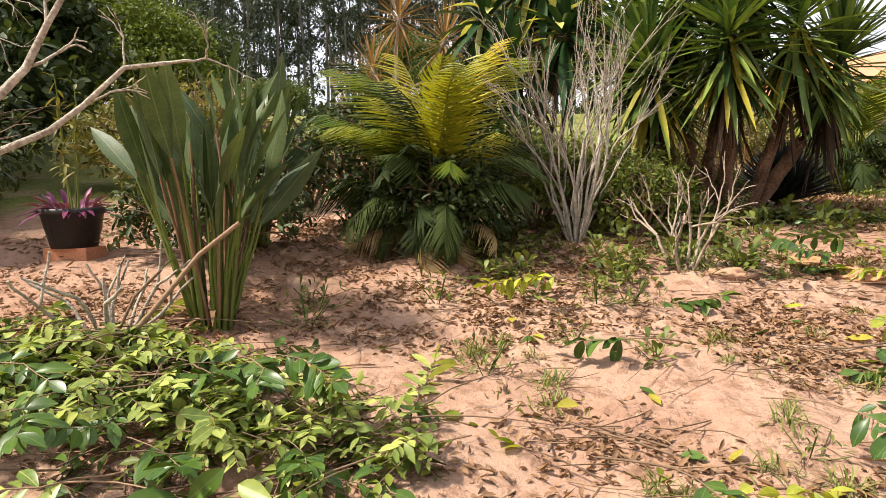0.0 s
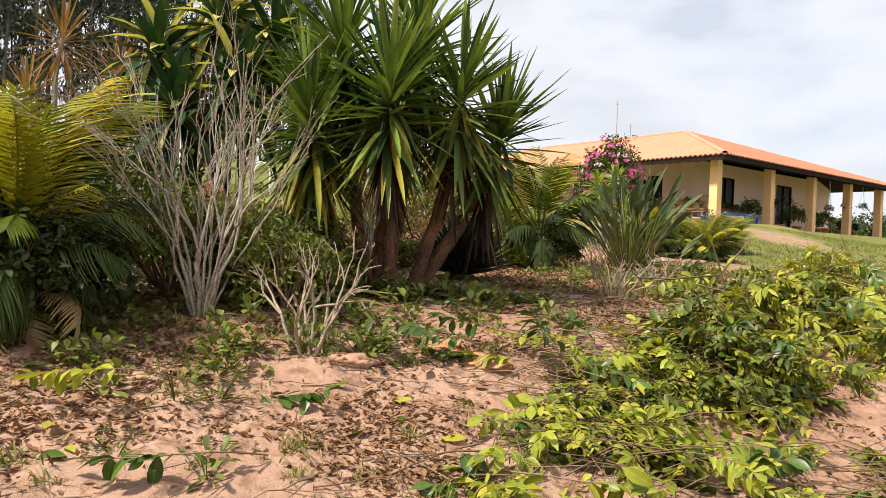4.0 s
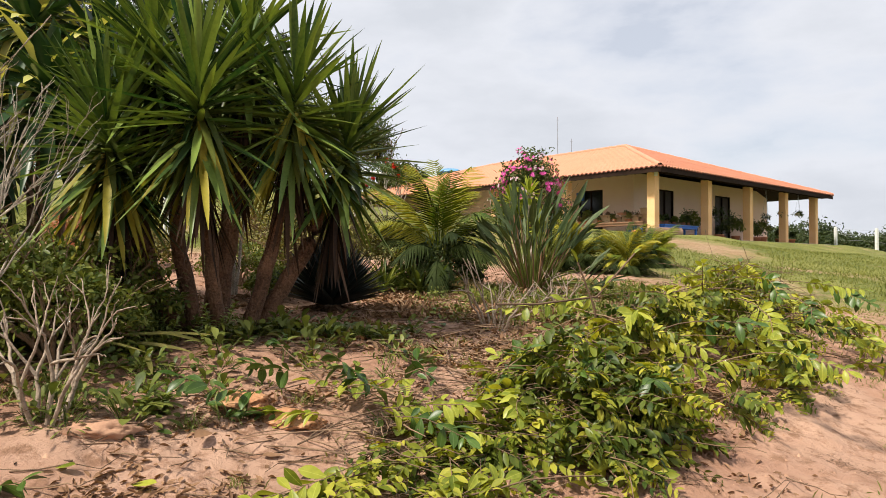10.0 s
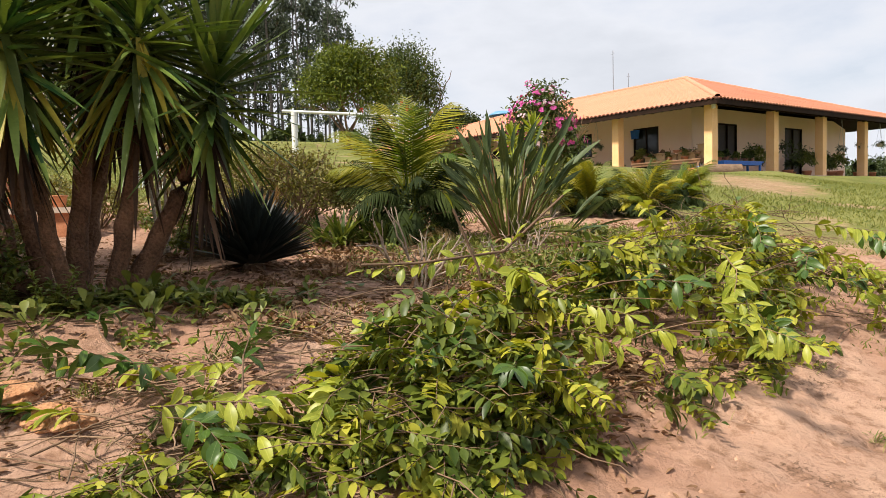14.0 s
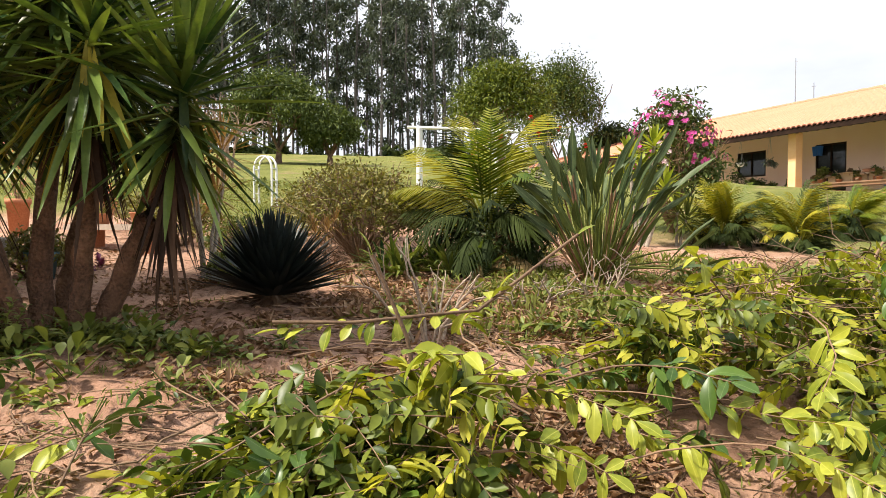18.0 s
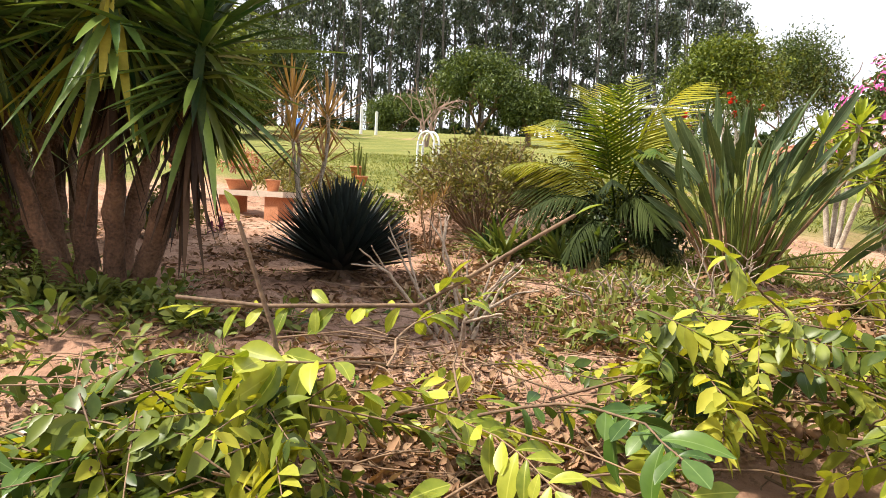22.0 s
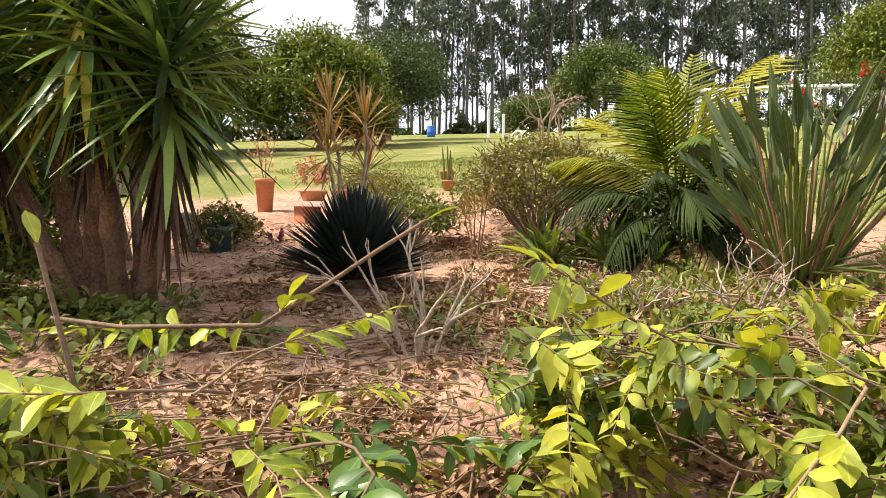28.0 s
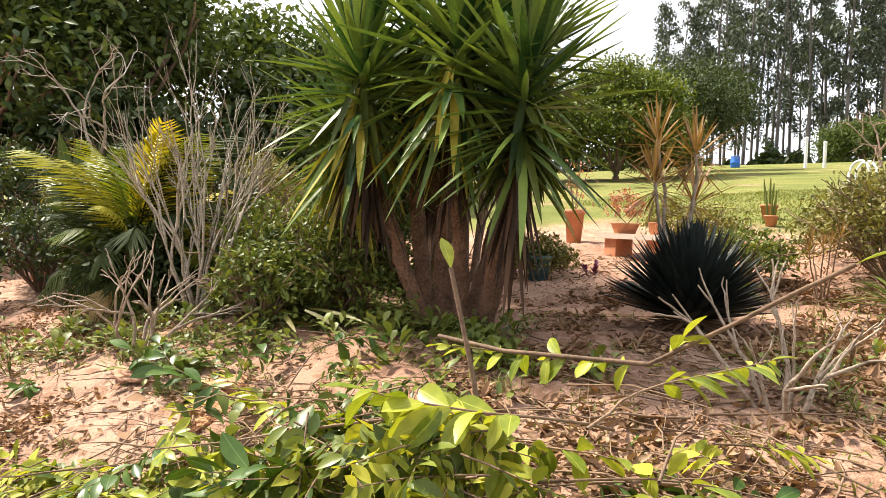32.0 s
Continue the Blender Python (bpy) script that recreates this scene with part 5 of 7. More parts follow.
scatter_branches(52, (4.3, 6.6), (2.6, 5.6), (-14, 4), heap=True)
scatter_branches(24, (3.2, 4.6), (0.3, 2.2), (-8, 14), heap=True)
scatter_branches(9, (2.5, 3.1), (0.35, 1.1), (-2, 12), 0.05)
scatter_branches(3, (2.2, 2.6), (0.95, 1.3), (2, 20), 0.05, kinds=(0, 3, 6, 9))
scatter_branches(4, (3.2, 3.8), (1.3, 2.0), (0, 8), 0.04, kinds=(1, 2, 4, 5, 7))
scatter_branches(22, (2.8, 4.7), (-0.4, 0.4), (-2, 12), 0.05)
scatter_branches(4, (2.6, 3.4), (-0.2, 0.5), (-2, 12), 0.05)
scatter_branches(5, (6.2, 6.9), (2.9, 3.5), (-2, 6), 0.03)
scatter_branches(9, (2.5, 3.4), (-0.95, -0.1), (-2, 10), 0.04)
scatter_branches(44, (-0.9, 1.1), (-3.15, -2.35), (-2, 14), 0.05, kinds=(12, 13, 0, 12, 3, 13, 6, 1))
scatter_branches(16, (-0.9, 0.7), (-3.3, -2.5), (-2, 12), 0.06, kinds=(0, 3, 6, 9))
scatter_branches(7, (1.3, 1.9), (-2.6, -1.9), (0, 10), 0.04)
for x, y, az, k in ((1.72, -0.95, 210, 0), (2.05, -1.35, 300, 3), (1.05, -0.72, 20, 6), (1.35, -0.6, 200, 1), (2.35, 0.25, 160, 4), (2.7, -0.2, 100, 9), (2.45, -0.75, 150, 2), (3.5, -0.35, 30, 3), (3.9, 0.2, 80, 5), (5.9, 3.1, 30, 1), (6.3, 4.2, 60, 4), (2.6, 0.75, 60, 10)):
    lay(k, x, y, gz(x, y) + 0.03, az, 4)
lay(11, 4.9, 0.6, gz(4.9, 0.6) + 0.02, 150, 2)
# long pruned rods that stand out of the heap
sprig("cut_branch", "long pale pruned rod with a single leaf", [(3.35, 1.52, 1.16), (3.6, 1.68, 1.155), (3.98, 1.97, 1.19), (4.1, 2.12, 1.31), (4.19, 2.22, 1.40), (4.27, 2.32, 1.48)], 0.0075, 0, leaf_lime)
sprig("cut_branch", "leafy side shoot hanging from a pruned rod", [(3.98, 1.97, 1.19), (3.8, 1.84, 1.17), (3.58, 1.68, 1.15), (3.36, 1.54, 1.13)], 0.005, 20, leaf_lime, first=0.02, roll=1.00)
sprig("cut_branch", "pair of lime leaves at a fork", [(4.0, 2.0, 1.2), (4.02, 2.02, 1.24), (4.04, 2.03, 1.27)], 0.004, 3, leaf_lime, first=0.1)
sprig("cut_branch", "upright pruned rod without leaves", [(3.98, 1.6, 0.55), (3.97, 1.56, 0.85), (3.93, 1.51, 1.15), (3.83, 1.46, 1.42)], 0.008, 0, leaf_lime)
sprig("cut_branch", "sprig of broad lime leaves standing up", [(4.85, 2.9, 1.1), (4.81, 2.7, 1.19), (4.77, 2.5, 1.29), (4.74, 2.38, 1.37), (4.73, 2.3, 1.41)], 0.0045, 16, leaf_lime, first=0.3, size=1.05, roll=0.50)
sprig("cut_branch", "level branch with rows of lime leaves", [(3.95, 2.7, 0.78), (4.25, 2.82, 0.92), (4.5, 2.89, 1.01), (4.8, 2.93, 1.1), (5.18, 2.95, 1.19)], 0.006, 34, leaf_lime, first=0.15, size=1.05, roll=0.70)
sprig("cut_branch", "fan of broad lime leaves low in the heap", [(3.6, 1.3, 0.86), (3.75, 1.45, 0.92), (3.9, 1.62, 0.965), (4.05, 1.8, 0.98), (4.25, 1.98, 0.965)], 0.0045, 24, leaf_lime, first=0.2, size=1.1, roll=1.15)
sprig("cut_branch", "drooping branch of glossy dark leaves", [(3.3, 0.95, 0.72), (3.45, 1.05, 0.86), (3.55, 1.2, 0.92), (3.6, 1.38, 0.9)], 0.005, 20, leaf_deep, first=0.15, size=1.05, roll=0.90)
sprig("cut_branch", "drooping branch of glossy dark leaves", [(3.1, 0.8, 0.65), (3.0, 1.0, 0.82), (2.92, 1.2, 0.86), (2.88, 1.38, 0.82)], 0.005, 20, leaf_deep, first=0.15, size=1.05, roll=0.90)
sprig("cut_branch", "dead forked rod lying against the heap", [(5.6, 3.3, 0.75), (5.45, 3.75, 1.05), (5.4, 4.0, 1.25), (5.5, 4.25, 1.42)], 0.009, 0, leaf_deep)
sprig("cut_branch", "pale pruned rod leaning over the bed", [(-0.55, -2.55, 0.5), (-0.38, -2.42, 0.72), (-0.2, -2.28, 0.98), (-0.02, -2.2, 1.12)], 0.014, 0, leaf_deep)
sprig("cut_branch", "pale pruned rod leaning over the bed", [(-0.62, -2.5, 0.5), (-0.55, -2.38, 0.78), (-0.45, -2.3, 0.9)], 0.009, 0, leaf_deep)

# the inside of the heaps: leaves and stems past counting
def heap_fill(name, label, xs, ys, count, twigs, depth, mat):
    count = count // 16
    x, y = rnd(*xs, count), rnd(*ys, count)
    flat = depth is not None
    h = np.full(count, depth) if flat else heap_height(x, y)
    front = flat | (-(x - 3.55) * 0.837 + (y - 1.15) * 0.547 < -0.2) & (x + y > 5.4)
    keep = (h > 0.04) & (rnd(0, 1, count) < np.where(front, 1.0, np.clip(0.7 + 0.2 * (y - 1.6), 0.6, 1.0))) & (bumps(x, y, 0.45, 11) + 0.4 * bumps(x, y, 0.16, 12) > np.where(flat, 0.0, np.where(x + y > 5.6, 0.0, np.where(front, -0.45, -0.25))))
    x, y, h = x[keep], y[keep], h[keep]
    n, m = len(x), 16
    top = thing(name, label, "cut foliage", kind="stuff")
    az = rnd(0, 6.28, n)
    tan = unit(np.stack([np.cos(az), np.sin(az), rnd(-0.3, 0.25, n) if flat else rnd(-0.6, 0.2, n)], -1))
    side = unit(np.cross(tan, [0, 0, 1.0]))
    start = np.stack([x, y, ground_z(x, y) + 0.015 + h * rnd(0.05, 1.1, n) ** 0.7], -1)
    length = rnd(0.16, 0.32, n)
    f = np.linspace(0.08, 1.0, m // 2).repeat(2)
    sgn = np.tile([-1.0, 1.0], m // 2)
    p = start[:, None] + tan[:, None] * (length[:, None] * f)[..., None] - np.array([0, 0, 0.12]) * (length[:, None] * f**2)[..., None]
    roll = rnd(-0.5, 0.5, n) if flat else rnd(-1.3, 1.3, n)
    over = np.cross(side, tan)
    leaf_side = side * np.cos(roll)[:, None] + over * np.sin(roll)[:, None]
    face = np.cross(leaf_side, tan)
    face = face * np.where(face[:, 2:] > 0, 1, -1)
    way = tan[:, None] * 0.6 + leaf_side[:, None] * sgn[None, :, None] - np.array([0, 0, 0.2]) + RNG.normal(0, 0.3, (n, m, 3))
    face = (face[:, None] + [0, 0, 0.3] + RNG.normal(0, 0.42, (n, m, 3))).reshape(-1, 3)
    size = rnd(0.066, 0.1, n)[:, None] * RNG.uniform(0.65, 1.15, (n, m)) * np.sin(np.pi * (0.25 + 0.6 * f))[None]
    p, way, size = p.reshape(-1, 3), unit(way.reshape(-1, 3)), size.ravel()
    p[:, 2] = np.maximum(p[:, 2], ground_z(p[:, 0], p[:, 1]) + 0.012)
    part("foliage", Geo().blades(p, way, unit(face), size, size * 0.47, rnd(0.0, 0.35, len(p)), 0.3, FILL), mat, top)
    g = Geo()
    for k in range(n):
        g.tube(np.array([start[k] - tan[k] * 0.07, start[k], start[k] + tan[k] * length[k] * 0.5 - [0, 0, 0.03 * length[k]], start[k] + tan[k] * length[k] - [0, 0, 0.12 * length[k]]]), (0.003, 0.0025, 0.002, 0.0012), 4)
    for _ in range(twigs):
        for _ in range(20):
            a, b = rnd(*xs), rnd(*ys)
            hh = depth if flat else float(heap_height(a, b))
            if hh > 0.05:
                break
        az = rnd(0, 6.28)
        g.tube(bent((a, b, gz(a, b) + 0.02 + rnd(0.2, 0.9) * hh), (math.cos(az), math.sin(az), rnd(-0.1, 0.35)), rnd(0.25, 0.65), 0.1, 5, 0.03), np.linspace(0.0036, 0.0015, 5) * rnd(0.6, 1.5), 5)
    part("twig_mass", g, M_twig, top)


heap_fill("heap_of_cuttings", "loose heap of cut leafy branches on sand", (3.0, 7.0), (0.2, 5.9), 50000, 60, None, M_heap)
# these darker leaves also paint the gaps in shade within the heap
heap_fill("heap_of_cuttings", "deep green leaves of a heap, darkened for its inner shade", (3.0, 7.0), (0.2, 5.9), 27000, 40, None, M_heapd)
heap_fill("heap_of_cuttings", "thick near end of a heap of cut branches", (3.0, 4.5), (0.4, 1.5), 6500, 30, None, M_heap)
heap_fill("heap_of_cuttings", "deep green leaves at a heap's near end, shade in their colour", (3.0, 4.5), (0.4, 1.5), 11000, 20, None, M_heapd)
heap_fill("heap_of_cuttings", "flat spread of cut leafy branches on sand", (-1.0, 1.2), (-3.2, -2.35), 3600, 60, 0.12, M_fresh)
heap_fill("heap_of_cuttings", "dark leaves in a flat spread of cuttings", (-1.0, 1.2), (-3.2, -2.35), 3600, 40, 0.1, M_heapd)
heap_fill("heap_of_cuttings", "cut leaves strewn beside the track", (2.75, 4.7), (-0.4, 0.45), 3200, 60, 0.13, M_heap)
heap_fill("heap_of_cuttings", "cut leaves strewn on trodden sand", (2.5, 3.4), (-0.95, -0.2), 700, 30, 0.08, M_heap)
heap_fill("heap_of_cuttings", "dark cut leaves strewn beside the track", (2.75, 4.7), (-0.4, 0.45), 3000, 30, 0.1, M_heapd)
heap_fill("heap_of_cuttings", "low pile of cut lime leaves beside a rock", (2.55, 3.1), (0.35, 1.1), 1200, 20, 0.14, M_heap)
heap_fill("heap_of_cuttings", "dark leaves in a low pile beside a rock", (2.55, 3.1), (0.35, 1.1), 800, 20, 0.12, M_heapd)
heap_fill("heap_of_cuttings", "thin scatter of cuttings on litter", (2.6, 4.3), (0.5, 3.6), 500, 70, 0.06, M_heapd)

# a tangle of bare brown twigs on top of the heap
g = Geo()
for k in range(80):
    s_ = rnd(0.45, 1.0)
    a, b = 3.55 + 2.45 * s_ + rnd(-0.35, 0.35), 1.15 + 3.75 * s_ + rnd(-0.35, 0.35)
    hh = float(heap_height(a, b))
    az = rnd(0, 6.28)
    branching(g, (a, b, gz(a, b) + hh * rnd(0.5, 1.0)), (math.cos(az), math.sin(az), rnd(-0.1, 0.5)), rnd(0.2, 0.45), 0.0035, 1, 0.4, 0.05)
top = thing("brushwood", "tangle of thin bare brown twigs on a heap", "brushwood", kind="stuff")
part("twig_mass", g, M_twig, top)

# ---- litter, weeds and grass ----
def on_ground(n, xs, ys, up=0.006):
    x, y = rnd(*xs, n), rnd(*ys, n)
    return np.stack([x, y, ground_z(x, y) + up], -1)


def litter(count, xs, ys, mat, size=(0.022, 0.062), width=0.02, tilt=0.25):
    p = on_ground(count * 2, xs, ys)
    p = p[bumps(p[:, 0], p[:, 1], 0.7, 17) + 0.6 * bumps(p[:, 0], p[:, 1], 0.22, 18) + RNG.normal(0, 0.35, len(p)) > 0.2]
    count = len(p)
    way = unit(RNG.normal(0, 1, p.shape) * [1, 1, tilt])
    return Geo().blades(p, way, unit(RNG.normal(0, 0.5, p.shape) + [0, 0, 1]), rnd(*size, count), width, rnd(-0.5, 0.5, count), 0.7, (0.15, 0.8, 1.0, 0.55, 0.05))


for xs, ys, n in (((-1.6, 2.6), (-1.2, 1.6), 5200), ((0.4, 4.6), (1.4, 5.2), 5200), ((2.4, 4.8), (0.6, 4.2), 5200), ((-3.6, -0.6), (-3.0, 0.6), 2600), ((-2.4, 1.6), (2.6, 6.6), 3000), ((-1.4, 2.6), (-3.2, -1.0), 4200), ((0.0, 3.4), (-2.2, 1.0), 5200), ((0.8, 5.6), (-2.4, 1.4), 2600), ((2.6, 6.8), (4.6, 8.2), 3400)):
    ob = solid("leaf_litter", litter(n, xs, ys, M_dead), M_dead)
    tagged(ob, "scattered dry brown leaves on sand", "leaf litter", kind="stuff")
    g = Geo()
    for _ in range(n // 30):
        a, b, az = rnd(*xs), rnd(*ys), rnd(0, 6.28)
        g.tube(bent((a, b, gz(a, b) + 0.008), (math.cos(az), math.sin(az), 0.03), rnd(0.1, 0.45), 0.0, 5, 0.03), np.linspace(0.0035, 0.0015, 5), 4)
    tagged(solid("twig_litter", g, M_twig), "thin dry twigs lying on sand", "twigs", kind="stuff")
M_tan = leaf_mat("pale_tan_dry_leaf", (0.20, 0.115, 0.062), (0.46, 0.31, 0.19), 0.9, 0.1, 0.8)
for xs, ys, n, m in (((2.0, 4.8), (1.4, 4.6), 9000, M_dead), ((2.0, 4.8), (1.4, 4.8), 5000, M_tan), ((4.0, 6.6), (4.6, 7.4), 3500, M_tan), ((0.4, 2.6), (2.0, 5.0), 2500, M_dead)):
    tagged(solid("leaf_litter", litter(n, xs, ys, m, (0.03, 0.085), 0.03, 0.35), m), "dry brown and tan leaves lying thick in the bed", "leaf litter", kind="stuff")
g = Geo()
for _ in range(230):
    a, b, az = rnd(2.3, 4.9), rnd(1.5, 4.8), rnd(0, 6.28)
    g.tube(bent((a, b, gz(a, b) + 0.012), (math.cos(az), math.sin(az), rnd(0.0, 0.12)), rnd(0.2, 0.75), 0.0, 6, 0.025), np.linspace(0.0045, 0.0018, 6) * rnd(0.6, 1.5), 5)
tagged(solid("twig_litter", g, M_twig), "dry twigs and stalks strewn over the bed", "twigs", kind="stuff")
fallen = [blade_mesh("fallen_leaf", L, 0.05, d, f, OVATE, m) for m in (M_lime, M_yold, M_deep, M_dead) for L, d, f in ((0.11, -0.1, 0.25), (0.09, 0.1, 0.45))]
for n in range(90):
    x, y = (rnd(0.2, 3.2), rnd(-2.2, 1.2)) if n < 55 else (rnd(2.2, 4.6), rnd(1.2, 4.0))
    ob = solid("fallen_leaf", fallen[n % 8], M_lime)
    ob.matrix_world = frame_of((math.cos(n * 1.7), math.sin(n * 1.7), rnd(-0.02, 0.15)), rnd(-0.4, 0.4), (x, y, gz(x, y) + 0.012), rnd(0.8, 1.3))
    tagged(ob, ("lime green leaf fallen on sand", "yellow leaf fallen on sand", "dark green leaf fallen on sand", "dry brown leaf fallen on sand")[(n % 8) // 2], "leaf", "fallen leaves")


def groundcover(label, xs, ys, n):
    """Low broad leaves in patches over the sand."""
    p = on_ground(n, xs, ys, 0.0)
    p = p[bumps(p[:, 0], p[:, 1], 0.4, 23) + 0.4 * bumps(p[:, 0], p[:, 1], 0.15, 24) > 0.1]
    m = len(p)
    p[:, 2] += rnd(0.0, 0.09, m)
    way = unit(RNG.normal(0, 1, (m, 3)) * [1, 1, 0.5] + [0, 0, 0.35])
    g = Geo().blades(p, way, unit(RNG.normal(0, 0.4, (m, 3)) + [0, 0, 1]), rnd(0.035, 0.08, m), 0.03, 0.25, 0.25, OVATE)
    tagged(solid("groundcover", g, M_weed), label, "groundcover", kind="stuff")


groundcover("low green weeds carpeting the bed under the yucca", (0.9, 2.8), (1.2, 2.1), 1500)
groundcover("low green weeds in a strip before the yucca", (1.6, 2.9), (1.4, 2.1), 1500)


def leafy_weed(x, y, tall, stems):
    top = thing("leafy_weed", "bushy young weed with soft yellow-green leaves", "weed", (x, y, gz(x, y)), group="leafy weeds")
    for k in range(stems):
        az = k * 2.39996
        line = bent((0.02 * math.cos(az), 0.02 * math.sin(az), -0.03), (math.cos(az) * 0.45, math.sin(az) * 0.45, 1), tall * rnd(0.6, 1.0), 0.05, 7, 0.012)
        stem = part("stem", Geo().tube(line, np.linspace(0.005, 0.002, 7), 5), M_weed, top)
        n = 26
        f = np.linspace(0.15, 1, n)
        p = np.stack([np.interp(f, np.linspace(0, 1, 7), line[:, q]) for q in range(3)], -1)
        aa = np.arange(n) * 2.39996
        way = unit(np.stack([np.cos(aa), np.sin(aa), 0.25 + 0.9 * f**3], -1))
        part("foliage", Geo().blades(p, way, np.tile([0, 0, 1.0], (n, 1)), 0.085 * (1.1 - 0.5 * f) * rnd(0.8, 1.2, n), 0.032, 0.35, 0.25, OVATE), M_young, stem)


for x, y, tall, stems in ((0.98, 1.75, 0.46, 7), (1.5, 1.58, 0.34, 6), (1.18, 1.5, 0.3, 5), (1.85, 1.95, 0.2, 4), (0.75, 2.0, 0.35, 5), (4.55, 5.75, 0.34, 6), (1.75, 0.45, 0.16, 4), (4.35, 5.2, 0.22, 4)):
    leafy_weed(x, y, tall, stems)
groundcover("low green weeds between pruned shrubs", (-0.4, 1.9), (-0.3, 1.2), 2200)
groundcover("low green weeds among dry grass", (2.3, 4.6), (3.2, 5.4), 2400)


def weed_pattern(kind):
    top = thing("weed", ("low broad-leaved green weed", "tuft of fine green grass", "feathery seedling weed on sand", "leafy young shoot on sand")[kind], "weed", group="weeds")
    n = (22, 40, 46, 26)[kind]
    az, el = rnd(0, 6.28, n), rnd(0.15, 1.35, n)
    way = np.stack([np.cos(az) * np.cos(el), np.sin(az) * np.cos(el), np.sin(el)], -1)
    if kind == 1:
        g = Geo().blades(RNG.normal(0, 0.03, (n, 3)) * [1, 1, 0], way, np.tile([0, 0, 1.0], (n, 1)), rnd(0.06, 0.16, n), 0.006, 0.4, 0.2, SWORD)
    else:
        base = way * rnd(0.02, 0.12, n)[:, None]
        g = Geo().blades(base, unit(way + RNG.normal(0, 0.4, (n, 3))), np.tile([0, 0, 1.0], (n, 1)), rnd(0.04, 0.085, n) * (1.0, 1, 0.7, 1.2)[kind], (0.032, 0, 0.009, 0.03)[kind], 0.3, 0.2, OVATE)
        for k in range(5):
            g.tube(bent((0, 0, -0.02), way[k], 0.13, 0, 4), 0.002, 4)
    part("foliage", g, M_grass if kind == 1 else M_weed, top)
    return top


wp = [weed_pattern(k) for k in range(4)]
wu = [False] * 4


def weed(k, x, y, size):
    m = pose(x, y, gz(x, y), 0, 0, rnd(0, 360)) @ Matrix.Scale(size, 4)
    if wu[k]:
        copy_thing(wp[k], m).matrix_world = m
    else:
        wp[k].matrix_world, wu[k] = m, True


for n in range(150):
    q = n % 5
    x, y = ((rnd(0.9, 3.1), rnd(0.9, 2.4)), (rnd(0.2, 2.0), rnd(0.0, 1.2)), (rnd(-0.6, 1.4), rnd(-0.6, 0.4)), (rnd(2.4, 4.6), rnd(3.0, 4.6)), (rnd(0.6, 3.4), rnd(-2.2, 0.6)))[q]
    weed((0, 3, 0, 2, 1)[q] if n % 3 else int(rnd(0, 4)), x, y, rnd(0.7, 1.5))
for n in range(40):
    weed(1, rnd(1.8, 6.8), rnd(-2.2, 3.0), rnd(0.6, 1.1))
for x, y in ((1.15, -0.72), (1.3, -0.62), (0.35, -1.1), (-0.05, -1.75), (-0.15, -1.55), (0.95, -1.7), (2.9, 0.75), (1.75, 0.25), (4.25, 5.6), (4.4, 5.9), (1.95, 1.75), (1.3, 1.3), (2.2, 1.5)):
    weed(3 if x > 1.5 else 2, x, y, 1.6)


def grass_field(name, label, xs, ys, n, size, test):
    p = on_ground(n, xs, ys, -0.005)
    p = p[test(p[:, 0], p[:, 1])]
    m = len(p)
    way = unit(RNG.normal(0, 0.5, (m, 3)) + [0, 0, 1])
    g = Geo().blades(p, way, unit(RNG.normal(0, 1, (m, 3)) * [1, 1, 0.1]), rnd(*size, m), size[1] * 0.09, 0.3, 0.2, (0.8, 1.0, 0.05))
    tagged(solid(name, g, M_grass), label, "grass", kind="stuff")


grass_field("grass", "short mown lawn grass", (-9, 3), (6.5, 13), 26000, (0.04, 0.12), lambda x, y: y - 0.42 * x + 1.0 * bumps(x, y, 1.4, 9) > 8.2)
grass_field("grass", "rough grass beside the track", (5.2, 14), (4.0, 22), 30000, (0.05, 0.14), lambda x, y: (0.9 * x + 0.65 * y + 1.6 * bumps(x, y, 1.2, 8) > 12.0) & (((x - 8.3) * 0.62) ** 2 + ((y - 18) * 0.28) ** 2 + 0.4 * bumps(x, y, 1.0, 3) > 0.8))
grass_field("grass", "thin tufts of grass on sand", (1.0, 9.5), (-2.5, 8.0), 42000, (0.03, 0.085), lambda x, y: bumps(x, y, 0.45, 6) + 0.5 * bumps(x, y, 0.14, 5) > 0.56 - 0.05 * np.clip(y, 0, 5) - 0.1 * np.clip(x - 4.6, 0, 3))
grass_field("grass", "dry and green grass among the beds", (2.4, 5.4), (3.2, 7.4), 7000, (0.06, 0.2), lambda x, y: bumps(x, y, 0.5, 6) > 0.1)
g = Geo()
n = 46
p = on_ground(n, (0.55, 1.5), (0.75, 1.45), 0.03)
p[:, 2] += rnd(0, 0.12, n)
g.blades(p, unit(RNG.normal(0, 1, (n, 3)) * [1, 1, 0.12]), unit(RNG.normal(0, 0.4, (n, 3)) + [0, 0, 1]), rnd(0.3, 0.6, n), 0.03, 0.1, 0.3, SWORD)
tagged(solid("cut_blades", g, M_shrub), "grey-green strap leaves cut and thrown on the bed", "cut leaves", kind="stuff")
